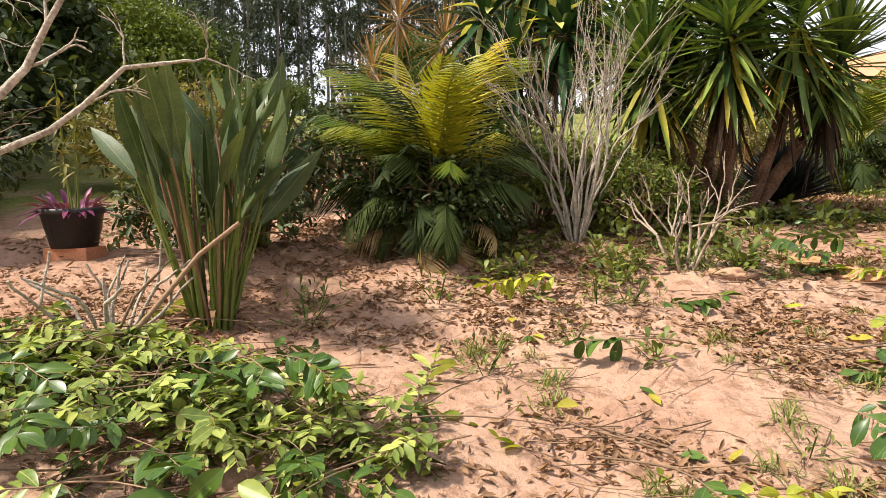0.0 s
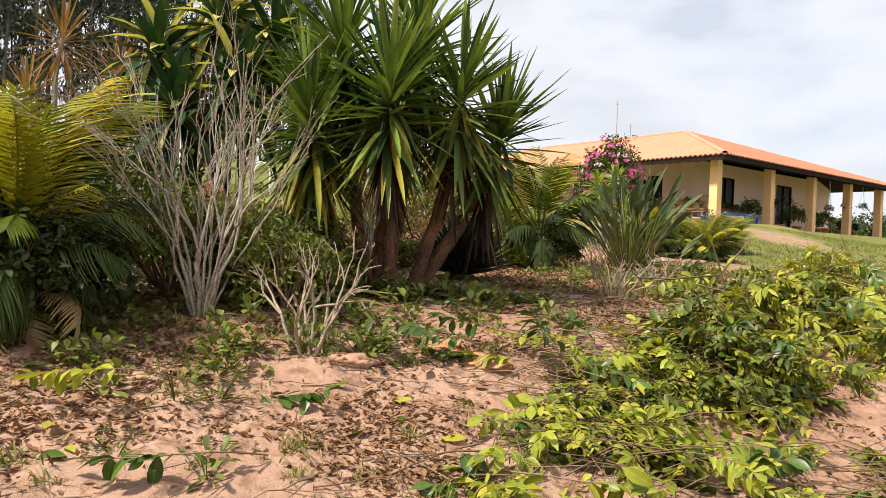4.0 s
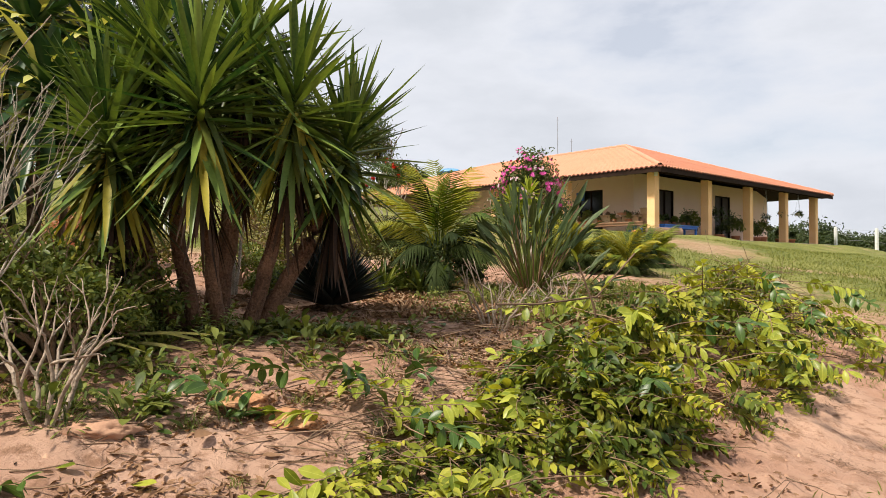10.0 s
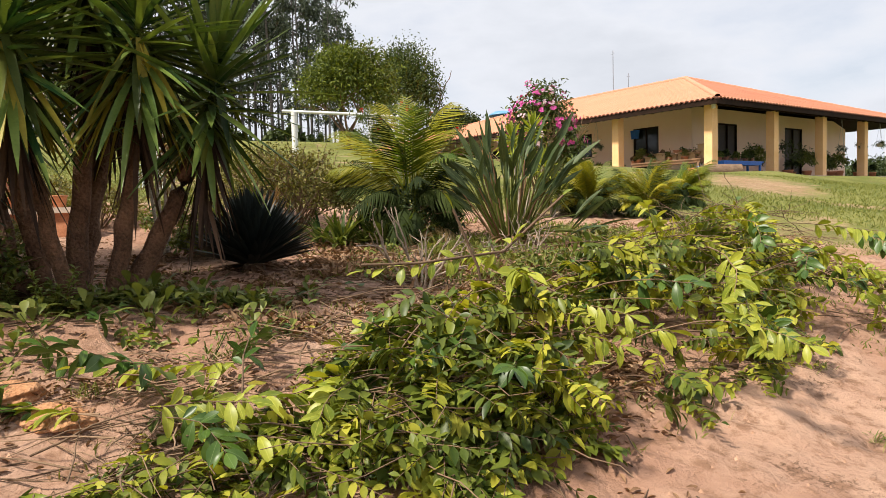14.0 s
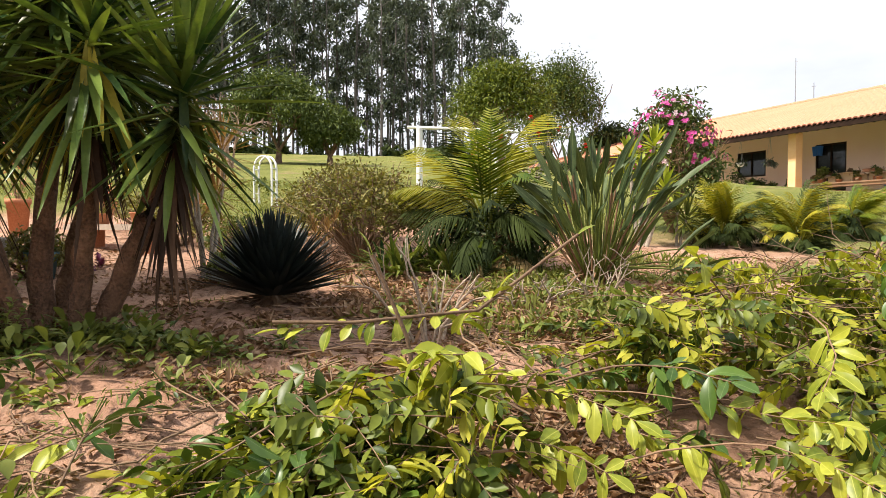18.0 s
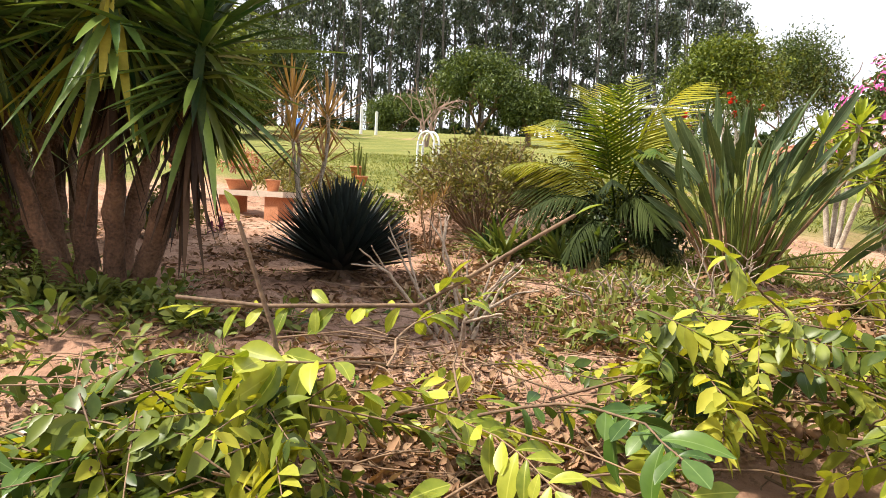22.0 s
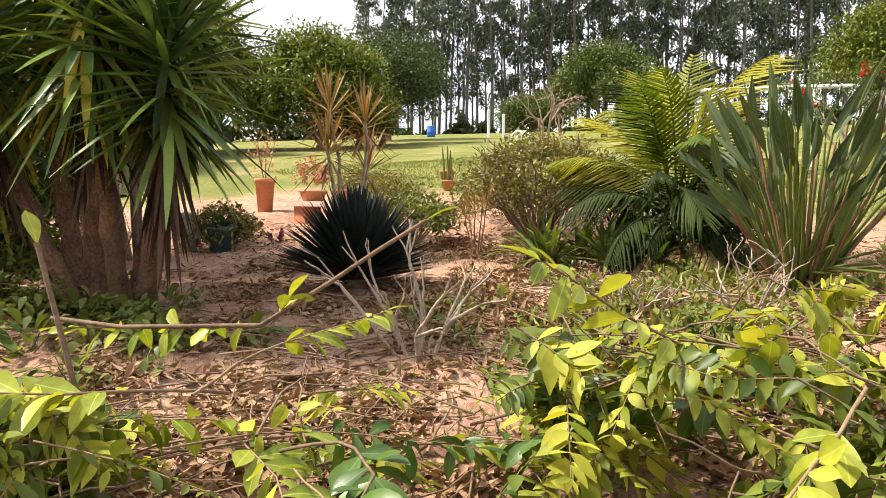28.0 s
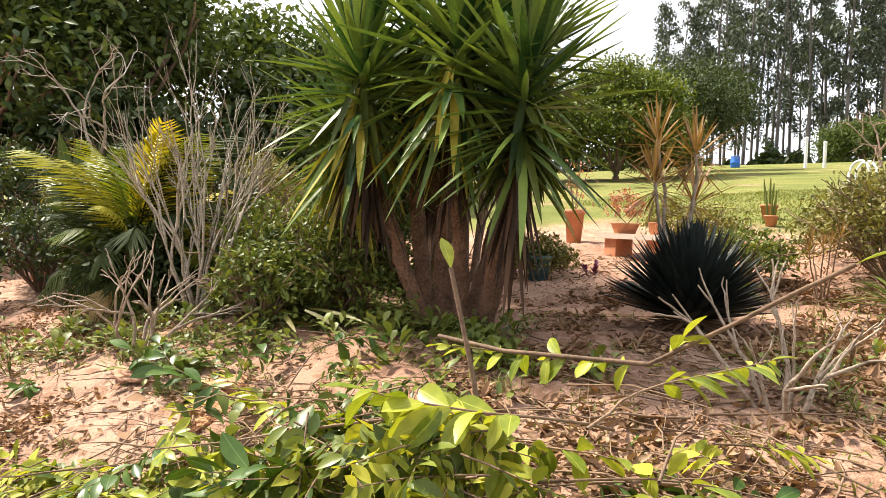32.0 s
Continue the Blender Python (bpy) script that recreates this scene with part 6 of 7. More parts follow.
# crumbs and clods of sand
g = Geo()
n = 2600
p = on_ground(n, (-1.0, 5.5), (-2.8, 3.4), 0.0)
r = rnd(0.004, 0.02, n) * rnd(0.4, 1, n)
tet = np.array([[1, 0, -0.4], [-0.5, 0.87, -0.4], [-0.5, -0.87, -0.4], [0.1, 0.1, 0.8]])
pts = p[:, None] + tet[None] * r[:, None, None] * RNG.uniform(0.6, 1.3, (n, 4, 3))
fc = np.array([[0, 1, 3, 3], [1, 2, 3, 3], [2, 0, 3, 3]])
g.add(pts.reshape(-1, 3), (fc[None] + 4 * np.arange(n)[:, None, None]).reshape(-1, 4))
M_clod = material("sand_clod", (0.34, 0.18, 0.11), (0.52, 0.32, 0.21), 0.95, 6, 60, 0.2, spread=0.6, vary="island")
tagged(solid("sand_clods", g, M_clod), "small clods of pink sand", "clods", kind="stuff")


def lump(name, label, at, size, mat, seed, category="rock"):
    bm = bmesh.new()
    bmesh.ops.create_icosphere(bm, subdivisions=4, radius=1.0)
    for v in bm.verts:
        d = 1 + 0.4 * noise.noise(v.co * 1.6 + Vector((seed, 0, 0))) + 0.16 * noise.noise(v.co * 4 + Vector((0, seed, 0))) + 0.06 * noise.noise(v.co * 11)
        v.co = Vector((v.co.x * size[0], v.co.y * size[1], v.co.z * size[2])) * d
    me = bpy.data.meshes.new(name)
    bm.to_mesh(me)
    bm.free()
    ob = solid(name, me, mat)
    ob.matrix_world = pose(*at, 0, 0, seed * 40)
    return tagged(ob, label, category)


M_rock = material("orange_crumbly_earth", (0.38, 0.17, 0.075), (0.54, 0.29, 0.15), 0.95, 7, 50, 0.8, depth=0.03)
lump("rock", "orange crumbly slab of hard earth", (2.1, 0.7, gz(2.1, 0.7)), (0.17, 0.13, 0.05), M_rock, 3)
lump("rock", "orange crumbly slab of hard earth", (2.36, 0.64, gz(2.36, 0.64) - 0.005), (0.18, 0.12, 0.05), M_rock, 4)
lump("rock", "small pink lump of hard earth", (1.68, 0.12, gz(1.68, 0.12)), (0.15, 0.09, 0.05), M_clod, 5)

# ---- trees beyond the garden ----
pats = [eucalyptus_pattern(t, k) for k, t in enumerate((25, 28, 31, 27, 23))]
first = [True] * len(pats)
for n in range(92):
    row = n % 4
    az = radians(21.8 + 40.5 * ((n * 0.6180339) % 1.0))
    dist = 84 + 9 * row + rnd(-3, 3)
    x, y = 4 - dist * math.sin(az), dist * math.cos(az)
    k = int(rnd(0, len(pats)))
    m = pose(x, y, gz(x, y) - 0.2, 0, 0, rnd(0, 360)) @ Matrix.Scale(rnd(0.96, 1.16) * (0.8 if az > radians(58) or az < radians(24) else 1.0), 4)
    if first[k]:
        pats[k].matrix_world, first[k] = m, False
    else:
        copy_thing(pats[k], m).matrix_world = m
for k, p in enumerate(pats):
    if first[k]:
        p.matrix_world = pose(-30, 80, gz(-30, 80), 0, 0, 0)

FAR = [
    # x, y, height, crown radii, leaf size, kind: 0 green, 1 dark, 2 bright and dense, 3 bright and loose
    (-9.3, 45.0, 10.4, (2.2, 2.2, 3.4), 0.22, 0), (-10.6, 37.5, 5.9, (2.7, 2.5, 2.4), 0.24, 3), (-6.5, 47.0, 6.0, (2.0, 2.0, 2.2), 0.26, 1),
    (-17.2, 25.5, 4.1, (2.2, 2.2, 1.7), 0.2, 0), (-14.9, 26.5, 2.5, (1.3, 1.3, 1.0), 0.2, 0), (-21.6, 13.2, 4.4, (2.9, 2.8, 2.7), 0.2, 2),
    (-24.5, 17.8, 4.7, (2.6, 2.6, 2.0), 0.18, 1), (-25.0, 9.0, 5.6, (3.4, 3.0, 3.2), 0.2, 2), (-31.5, 22.0, 6.0, (3.2, 3.2, 2.0), 0.22, 1),
    (-20.0, 6.0, 5.2, (2.8, 2.8, 3.0), 0.2, 2), (-23.5, 16.0, 2.2, (1.6, 1.6, 1.1), 0.16, 0), (-46.0, 46.0, 3.4, (3.2, 3.2, 1.6), 0.3, 0),
]
M_mango = leaf_mat("bright_mango_leaf", (0.035, 0.062, 0.012), (0.20, 0.235, 0.035), 0.9, 0.25, 0.45)
for x, y, t, cr, sz, kind in FAR:
    tree("tree", ("round green tree beyond the lawn", "broad dark-leaved tree beyond the lawn", "dense bright green tree beyond the lawn", "loose yellow-green tree beyond the lawn")[kind], (x, y, gz(x, y)), t, cr, 0.16, 260 if kind == 2 else 150, 110, sz * (0.95 if kind == 2 else 0.9), (M_tree, M_treed, M_mango, M_mango)[kind], lump=0.3 if kind == 2 else 0.4, bare=0.04 if kind == 2 else 0.14, shape=FAR_LEAF, low=0.75 if kind == 2 else 0.95)
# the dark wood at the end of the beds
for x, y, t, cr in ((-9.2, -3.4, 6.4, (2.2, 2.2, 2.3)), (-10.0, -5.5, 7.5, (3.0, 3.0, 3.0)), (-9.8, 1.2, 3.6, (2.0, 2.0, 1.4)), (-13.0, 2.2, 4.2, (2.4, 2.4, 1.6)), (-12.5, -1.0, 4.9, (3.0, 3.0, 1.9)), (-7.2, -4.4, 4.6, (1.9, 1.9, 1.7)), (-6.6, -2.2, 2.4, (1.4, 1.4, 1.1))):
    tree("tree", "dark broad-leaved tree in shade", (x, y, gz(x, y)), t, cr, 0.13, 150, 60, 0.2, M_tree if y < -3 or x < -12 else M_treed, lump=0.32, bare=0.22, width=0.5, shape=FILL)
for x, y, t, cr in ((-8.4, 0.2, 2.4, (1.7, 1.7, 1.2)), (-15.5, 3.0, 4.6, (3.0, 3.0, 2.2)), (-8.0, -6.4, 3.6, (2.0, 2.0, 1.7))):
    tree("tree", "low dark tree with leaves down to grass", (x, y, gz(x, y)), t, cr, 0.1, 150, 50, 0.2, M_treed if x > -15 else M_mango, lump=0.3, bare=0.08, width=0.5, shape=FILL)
# leafless pinkish trees before the grove
for x, y, h in ((-13.5, 18.6, 1.0), (-25.0, 30.0, 1.5)):
    top = thing("bare_tree", "leafless pinkish tree with fine twigs on the lawn", "tree", (x, y, gz(x, y)))
    g = Geo()
    for k in range(4):
        branching(g, (0, 0, -0.1), (math.cos(k * 1.7) * 0.25, math.sin(k * 1.7) * 0.25, 1), h, 0.05, 4, 0.38, 0, 2)
    part("trunk", g, M_pinkbark, top)
# a leafless lichen-grey tree at the wood's edge and its branch that hangs over the bed
top = thing("bare_tree", "leafless pale tree with fine twigs", "tree", (-4.6, -2.0, gz(-4.6, -2.0)))
g = Geo()
branching(g, (0, 0, -0.1), (0.05, 0.05, 1), 1.2, 0.038, 6, 0.42, 0, 2)
part("trunk", g, M_pale, top)
bx, by = -0.3, -3.55
bz = gz(bx, by)
top = thing("bare_tree", "leafless lichen-grey frangipani reaching over the bed", "tree", (bx, by, bz))
O = np.array([bx, by, bz])
part("trunk", Geo().tube(np.array([(bx, by, bz - 0.05), (-0.28, -3.5, 0.75), (-0.15, -3.48, 1.1)]) - O, (0.05, 0.045, 0.036), 9), M_pale, top)
for pts_, r in (([(-0.15, -3.48, 1.1), (0.02, -3.42, 1.3), (0.14, -3.28, 1.40), (0.21, -3.17, 1.46), (0.27, -3.09, 1.54), (0.36, -3.0, 1.66), (0.43, -2.90, 1.68)], 0.014), ([(-0.15, -3.48, 1.1), (0.1, -3.45, 1.38), (0.25, -3.33, 1.55), (0.29, -3.27, 1.63), (0.34, -3.23, 1.75), (0.40, -3.18, 1.88)], 0.017)):
    g = Geo()
    line = np.array(pts_) - O
    g.tube(line, np.linspace(r, r * 0.5, len(line)), 8)
    branching(g, line[-1], line[-1] - line[-2], 0.13, r * 0.42, 4, 0.42, 0, 2)
    branching(g, line[-2], np.array([-0.05, 0.05, 0.5]), 0.1, r * 0.35, 2, 0.4, 0, 2)
    branching(g, line[-3], np.array([0.1, 0.25, 0.15]), 0.1, r * 0.35, 2, 0.4, 0, 2)
    part("limb", g, M_pale, top)

# scrub under the eucalyptus grove
def scrub(label, n, way_a, way_b, near, far_d, tall):
    az = np.radians(rnd(way_a, way_b, n))
    d = rnd(near, far_d, n)
    hgt = tall * (0.62 + 0.38 * bumps(az * 120, 0 * az, 2.0, 14)) * rnd(0, 1, n) ** 0.7
    x, y = 4 - d * np.sin(az), d * np.cos(az)
    p = np.stack([x, y, ground_z(x, y) + hgt], -1)
    g = Geo().blades(p, unit(RNG.normal(0, 1, p.shape)), unit(RNG.normal(0, 0.7, p.shape) + [0, 0, 1]), rnd(0.5, 1.1, n) * near / 80, 0.45 * near / 80, 0.2, 0.2, FAR_LEAF)
    tagged(solid("undergrowth", g, M_treed), label, "undergrowth", kind="stuff")


scrub("dark scrub along the foot of eucalyptus trees", 14000, 18, 66, 80, 86, 3.6)
scrub("dark hedge of scrub across the far lawn", 9000, 62, 112, 52, 57, 3.6)

# a eucalyptus beside the track, with long hanging foliage
top = thing("tree", "tall thin-leaved tree with hanging grey-green foliage", "tree", (23.5, 25.5, gz(23.5, 25.5)))
g = Geo()
branching(g, (0, 0, -0.3), (0.05, 0, 1), 3.6, 0.2, 4, 0.32, 0, 2)
part("trunk", g, M_euc, top)
part("crown", leaf_cloud((-0.2, 0, 7.6), (2.6, 2.6, 3.6), 120, 40, 0.3, 0.22, 0.24, up=-0.8), M_eucl, top)
# wooded skyline across the valley
pat = [tree("tree", "distant round-headed tree on the skyline", (60 + 6 * k, 110, 0), 7.0 + k, (4.2, 4.2, 3.4), 0.3, 70, 40, 0.55, (M_treed, M_tree)[k % 2], lump=0.34, bare=0.2, group="skyline trees", shape=FAR_LEAF) for k in range(3)]
for n in range(60):
    a = radians(14 + 40 * n / 60)
    d = 118 + 16 * (n % 3) + rnd(-5, 5)
    x, y = 4 + d * math.sin(a), d * math.cos(a)
    s = rnd(0.6, 0.95) * (1.35 if n % 9 == 0 else 1.0)
    m = pose(x, y, gz(x, y) - 0.8, 0, 0, rnd(0, 360)) @ Matrix.Scale(s, 4)
    if n < 3:
        pat[n].matrix_world = m
    else:
        copy_thing(pat[n % 3], m).matrix_world = m

# ---- fence beyond the lawn ----
post = thing("fence_post", "white painted concrete fence post", "fence post", (0, 0, 0), group="fence posts")
part("shaft", Geo().box((-0.07, -0.07, -0.3), (0.07, 0.07, 1.15)).box((-0.05, -0.05, 1.15), (0.05, 0.05, 1.2)), M_white, post, smooth=False)
for n in range(14):
    x, y = 21.6 + 1.92 * n, 42.9 - 0.96 * n
    m = pose(x, y, gz(x, y), 0, 0, 25)
    if n == 0:
        post.matrix_world = m
    else:
        copy_thing(post, m).matrix_world = m
g = Geo()
for h in (0.4, 0.75, 1.05):
    line = [(21.6 + 1.92 * n, 42.9 - 0.96 * n, gz(21.6 + 1.92 * n, 42.9 - 0.96 * n) + h) for n in range(14)]
    g.tube(line, 0.006, 4)
tagged(solid("fence_wire", g, M_steel), "thin steel fence wires between white posts", "fence")

# ---- garden furniture ----
def lawn_post(x, y, h, r, label):
    top = thing("post", label, "post", (x, y, gz(x, y)), group="white lawn posts")
    part("shaft", Geo().tube([(0, 0, -0.2), (0, 0, h * 0.5), (0, 0, h)], r, 10), M_white, top)
    part("cap", Geo().lathe([(r * 1.2, h), (r * 1.2, h + 0.03), (r * 0.6, h + 0.06), (0, h + 0.06)], 10), M_white, top)


lawn_post(-29.9, 28.4, 1.7, 0.09, "white post on the lawn")
lawn_post(-29.0, 28.9, 1.4, 0.09, "white post on the lawn")
top = thing("pergola", "white painted pergola frame of round poles", "pergola", (-2.4, 12.9, gz(-2.4, 12.9)))
pz = 3.68 - gz(-2.4, 12.9)
part("post", Geo().tube([(0, 0, -0.1), (0, 0, pz)], 0.07, 10), M_white, top)
part("post", Geo().tube([(1.6, 0.55, -0.1), (1.6, 0.55, pz - 0.05)], 0.035, 10), M_white, top)
part("beam", Geo().tube([(-0.25, -0.09, pz + 0.03), (1.3, 0.45, pz - 0.06), (3.0, 1.04, pz - 0.2)], 0.035, 10), M_white, top)
top = thing("garden_arch", "small white wrought garden arch with plants", "garden arch", (-3.2, 8.85, gz(-3.2, 8.85)))
t = np.linspace(0, np.pi, 13)
for y in (-0.06, 0.06):
    line = [(-0.2, y, -0.05)] + [(-0.2 * math.cos(a), y, 0.62 + 0.22 * math.sin(a)) for a in t] + [(0.2, y, -0.05)]
    part("hoop", Geo().tube(line, 0.02, 7), M_white, top)
for z in (0.2, 0.42, 0.62):
    part("rung", Geo().tube([(-0.2, -0.06, z), (-0.2, 0.06, z)], 0.012, 5), M_white, top)
    part("rung", Geo().tube([(0.2, -0.06, z), (0.2, 0.06, z)], 0.012, 5), M_white, top)
part("foliage", leaf_cloud((0, 0, 0.3), (0.22, 0.15, 0.2), 14, 14, 0.06), M_weed, top)


def flowerpot(name, label, at, r, h, mat, rim=True, sides=22):
    top = thing(name, label, "flowerpot", at)
    k = 0.72
    prof = [(0, 0), (r * k, 0), (r * 0.97, h * 0.86), (r * 1.06, h * 0.86), (r * 1.08, h), (r * 0.96, h), (r * 0.9, h * 0.9)] if rim else [(0, 0), (r * k, 0), (r, h), (r * 0.93, h), (r * 0.9, h * 0.9)]
    part("pot", Geo().lathe(prof, sides), mat, top)
    part("soil", Geo().lathe([(r * 0.92, h * 0.89), (r * 0.5, h * 0.92), (0, h * 0.93)], sides), M_bark, top)
    return top


M_teal = material("teal_plastic", (0.04, 0.10, 0.12), (0.08, 0.17, 0.19), 0.5, 5, 40, 0.05)
M_black = material("black_plastic", (0.012, 0.012, 0.013), (0.035, 0.033, 0.032), 0.5, 5, 40, 0.05)
M_purple = leaf_mat("purple_strap_leaf", (0.08, 0.015, 0.05), (0.22, 0.06, 0.13), 0.8, 0.2, 0.4)
M_salmon = leaf_mat("salmon_pink_leaf", (0.36, 0.14, 0.09), (0.60, 0.32, 0.22), 0.8, 0.25, 0.5)
z = gz(-2.85, 4.35)
p = flowerpot("flowerpot", "tall terracotta flowerpot with a pinkish spindly plant", (-2.85, 4.35, z), 0.125, 0.43, M_terra)
for k in range(5):
    line = bent((0, 0, 0.35), (math.cos(k * 1.3) * 0.25, math.sin(k * 1.3) * 0.25, 1), 0.7, 0, 6, 0.02)
    part("stem", Geo().tube(line, np.linspace(0.007, 0.003, 6), 5), M_twig, p)
n = 160
q = np.stack([RNG.normal(0, 0.12, n), RNG.normal(0, 0.12, n), rnd(0.45, 1.05, n)], -1)
part("foliage", Geo().blades(q, unit(RNG.normal(0, 1, (n, 3))), np.tile([0, 0, 1.0], (n, 1)), 0.06, 0.02, 0.1, 0.2, OVATE), M_salmon, p)
p = flowerpot("flowerpot", "teal plastic flowerpot with broad green leaves", (-0.53, 3.13, gz(-0.53, 3.13)), 0.125, 0.24, M_teal)
n = 16
az_, el = np.arange(n) * 2.4, rnd(0.5, 1.3, n)
part("foliage", Geo().blades(np.zeros((n, 3)) + [0, 0, 0.18], np.stack([np.cos(az_) * np.cos(el), np.sin(az_) * np.cos(el), np.sin(el)], -1), np.tile([0, 0, 1.0], (n, 1)), rnd(0.18, 0.32, n), 0.06, 0.3, 0.3, OVATE), M_deep, p)
top = thing("log_stump", "weathered grey wooden stump beside a pot", "stump", (-0.75, 2.9, gz(-0.75, 2.9)))
part("wood", Geo().lathe([(0, -0.05), (0.075, -0.05), (0.065, 0.12), (0.07, 0.36), (0.05, 0.37), (0, 0.365)], 12), M_pale, top)
# black tub on a brick, with purple and tall leafy plants
bz = gz(-2.15, -1.68)
top = thing("brick", "orange clay brick lying on the soil", "brick", (-2.12, -1.7, bz), 20)
part("block", Geo().box((-0.16, -0.1, -0.03), (0.16, 0.1, 0.06)), M_terra, top, smooth=False)
p = flowerpot("flowerpot", "black plastic tub with purple and tall green plants", (-2.12, -1.7, bz + 0.06), 0.20, 0.26, M_black)
n = 60
az_, el = rnd(0, 6.28, n), rnd(-0.1, 1.2, n)
part("purple_foliage", Geo().blades(np.stack([0.12 * np.cos(az_), 0.12 * np.sin(az_), 0 * az_ + 0.25], -1), np.stack([np.cos(az_) * np.cos(el), np.sin(az_) * np.cos(el), np.sin(el)], -1), np.tile([0, 0, 1.0], (n, 1)), rnd(0.12, 0.26, n), 0.035, 0.3, 0.4, LANCE), M_purple, p)
for k in range(4):
    line = bent((0.03 * k - 0.05, 0.02, 0.22), (rnd(-0.15, 0.15), rnd(-0.15, 0.15), 1), rnd(0.6, 0.95), 0, 7, 0.01)
    part("stem", Geo().tube(line, np.linspace(0.008, 0.004, 7), 5), M_weed, p)
    n = 26
    f = rnd(0.4, 1.0, n)
    q = np.stack([np.interp(f, np.linspace(0, 1, 7), line[:, c]) for c in range(3)], -1)
    part("foliage", Geo().blades(q, unit(RNG.normal(0, 0.8, (n, 3)) + [0, 0, 0.35]), np.tile([0, 0, 1.0], (n, 1)), rnd(0.07, 0.14, n), 0.022, 0.25, 0.3, LANCE), M_shrub, p)
# stone bench with pots and a salmon-leaved plant
bz = gz(-1.55, 4.6)
top = thing("stone_bench", "low grey stone bench on two blocks", "bench", (-1.5, 4.6, bz), 15)
part("slab", Geo().box((-0.55, -0.16, 0.22), (0.55, 0.16, 0.28)), M_floor, top, smooth=False)
part("block", Geo().box((-0.45, -0.12, -0.05), (-0.25, 0.12, 0.22)), M_terra, top, smooth=False)
part("block", Geo().box((0.25, -0.12, -0.05), (0.45, 0.12, 0.22)), M_terra, top, smooth=False)
p = flowerpot("flowerpot", "wide terracotta bowl with salmon-pink foliage", (-1.75, 4.54, bz + 0.28), 0.16, 0.12, M_terra)
part("foliage", leaf_cloud((0, 0, 0.28), (0.2, 0.2, 0.22), 24, 22, 0.05), M_salmon, p)
flowerpot("flowerpot", "small round clay pot on a bench", (-1.25, 4.66, bz + 0.28), 0.08, 0.13, M_terra)
for x, y, r, h in ((-3.55, 7.62, 0.12, 0.2), (-2.9, 7.2, 0.09, 0.15)):
    p = flowerpot("flowerpot", "terracotta flowerpot with a columnar cactus", (x, y, gz(x, y)), r, h, M_terra)
    for k in range(4):
        part("cactus_stem", Geo().tube(bent((0.05 * math.cos(k * 1.9), 0.05 * math.sin(k * 1.9), h * 0.85), (0.1 * math.cos(k * 1.9), 0.1 * math.sin(k * 1.9), 1), rnd(0.22, 0.45), 0, 6), (0.014, 0.016, 0.016, 0.015, 0.013, 0.006), 7), M_weed, p)
for x, y in ((-0.9, 3.35), (-0.6, 3.7), (-1.1, 3.05)):
    cane_plant("succulent", "dark red rosette succulent on sand", (x, y, gz(x, y)), [(0.05, 0, 0.1), (-0.06, 0.05, 0.14), (0.0, -0.08, 0.12)], M_purple, 0.07, 0.03, 22, 0.012, M_bark, 110)
# blue drum on the lawn
top = thing("drum", "blue plastic drum standing on the lawn", "drum", (-38.0, 29.2, gz(-38.0, 29.2)))
part("body", Geo().lathe([(0, 0), (0.29, 0), (0.31, 0.05), (0.31, 0.3), (0.33, 0.33), (0.31, 0.36), (0.31, 0.74), (0.29, 0.8), (0.24, 0.81), (0, 0.8)], 20), M_blue, top)

# ---- things on the veranda (placed in the house's own directions) ----
def in_house(u, v, z=0.0, turn=0.0):
    return HM @ pose(u, v, z, 0, 0, turn)


def veranda(ob, u, v, z=0.0, turn=0.0):
    ob.matrix_world = in_house(u, v, z, turn)
    return ob


M_bench = material("worn_brown_bench_wood", (0.16, 0.09, 0.05), (0.30, 0.18, 0.10), 0.75, 4, 40, 0.2)


def blue_table(name, label, L, W, H, M_blue=M_blue):
    top = thing(name, label, "table")
    part("tabletop", Geo().box((-L / 2, -W / 2, H - 0.05), (L / 2, W / 2, H)), M_blue, top, smooth=False)
    part("apron", Geo().box((-L / 2 + 0.06, -W / 2 + 0.05, H - 0.16), (L / 2 - 0.06, W / 2 - 0.05, H - 0.05)), M_blue, top, smooth=False)
    for x in (-L / 2 + 0.12, L / 2 - 0.2):
        for y in (-W / 2 + 0.05, W / 2 - 0.13):
            part("leg", Geo().box((x, y, 0), (x + 0.08, y + 0.08, H - 0.16)), M_blue, top, smooth=False)
    return top


veranda(blue_table("table", "low bright blue wooden table with pots", 3.0, 0.75, 0.62), 2.5, 0.42)
veranda(blue_table("table", "brown wooden workbench under clutter", 3.6, 0.8, 0.75, M_bench), 0.75, 2.5, 0, 90)
top = thing("chair", "bright blue plastic chair", "chair")
part("seat", Geo().box((-0.25, -0.25, 0.40), (0.25, 0.25, 0.44)), M_blue, top, smooth=False)
part("backrest", Geo().tube([(-0.22, 0.23, 0.44), (-0.25, 0.28, 0.75), (-0.12, 0.3, 0.9), (0.12, 0.3, 0.9), (0.25, 0.28, 0.75), (0.22, 0.23, 0.44)], 0.035, 7), M_blue, top)
part("back_panel", Geo().box((-0.2, 0.255, 0.6), (0.2, 0.285, 0.85)), M_blue, top, smooth=False)
for x in (-0.22, 0.17):
    for y in (-0.22, 0.17):
        part("leg", Geo().box((x, y, 0), (x + 0.05, y + 0.05, 0.4)), M_blue, top, smooth=False)
veranda(top, 1.5, 1.6, 0, 20)
M_card = material("brown_cardboard", (0.34, 0.22, 0.12), (0.48, 0.33, 0.2), 0.8, 5, 30, 0.1, spread=0.6)
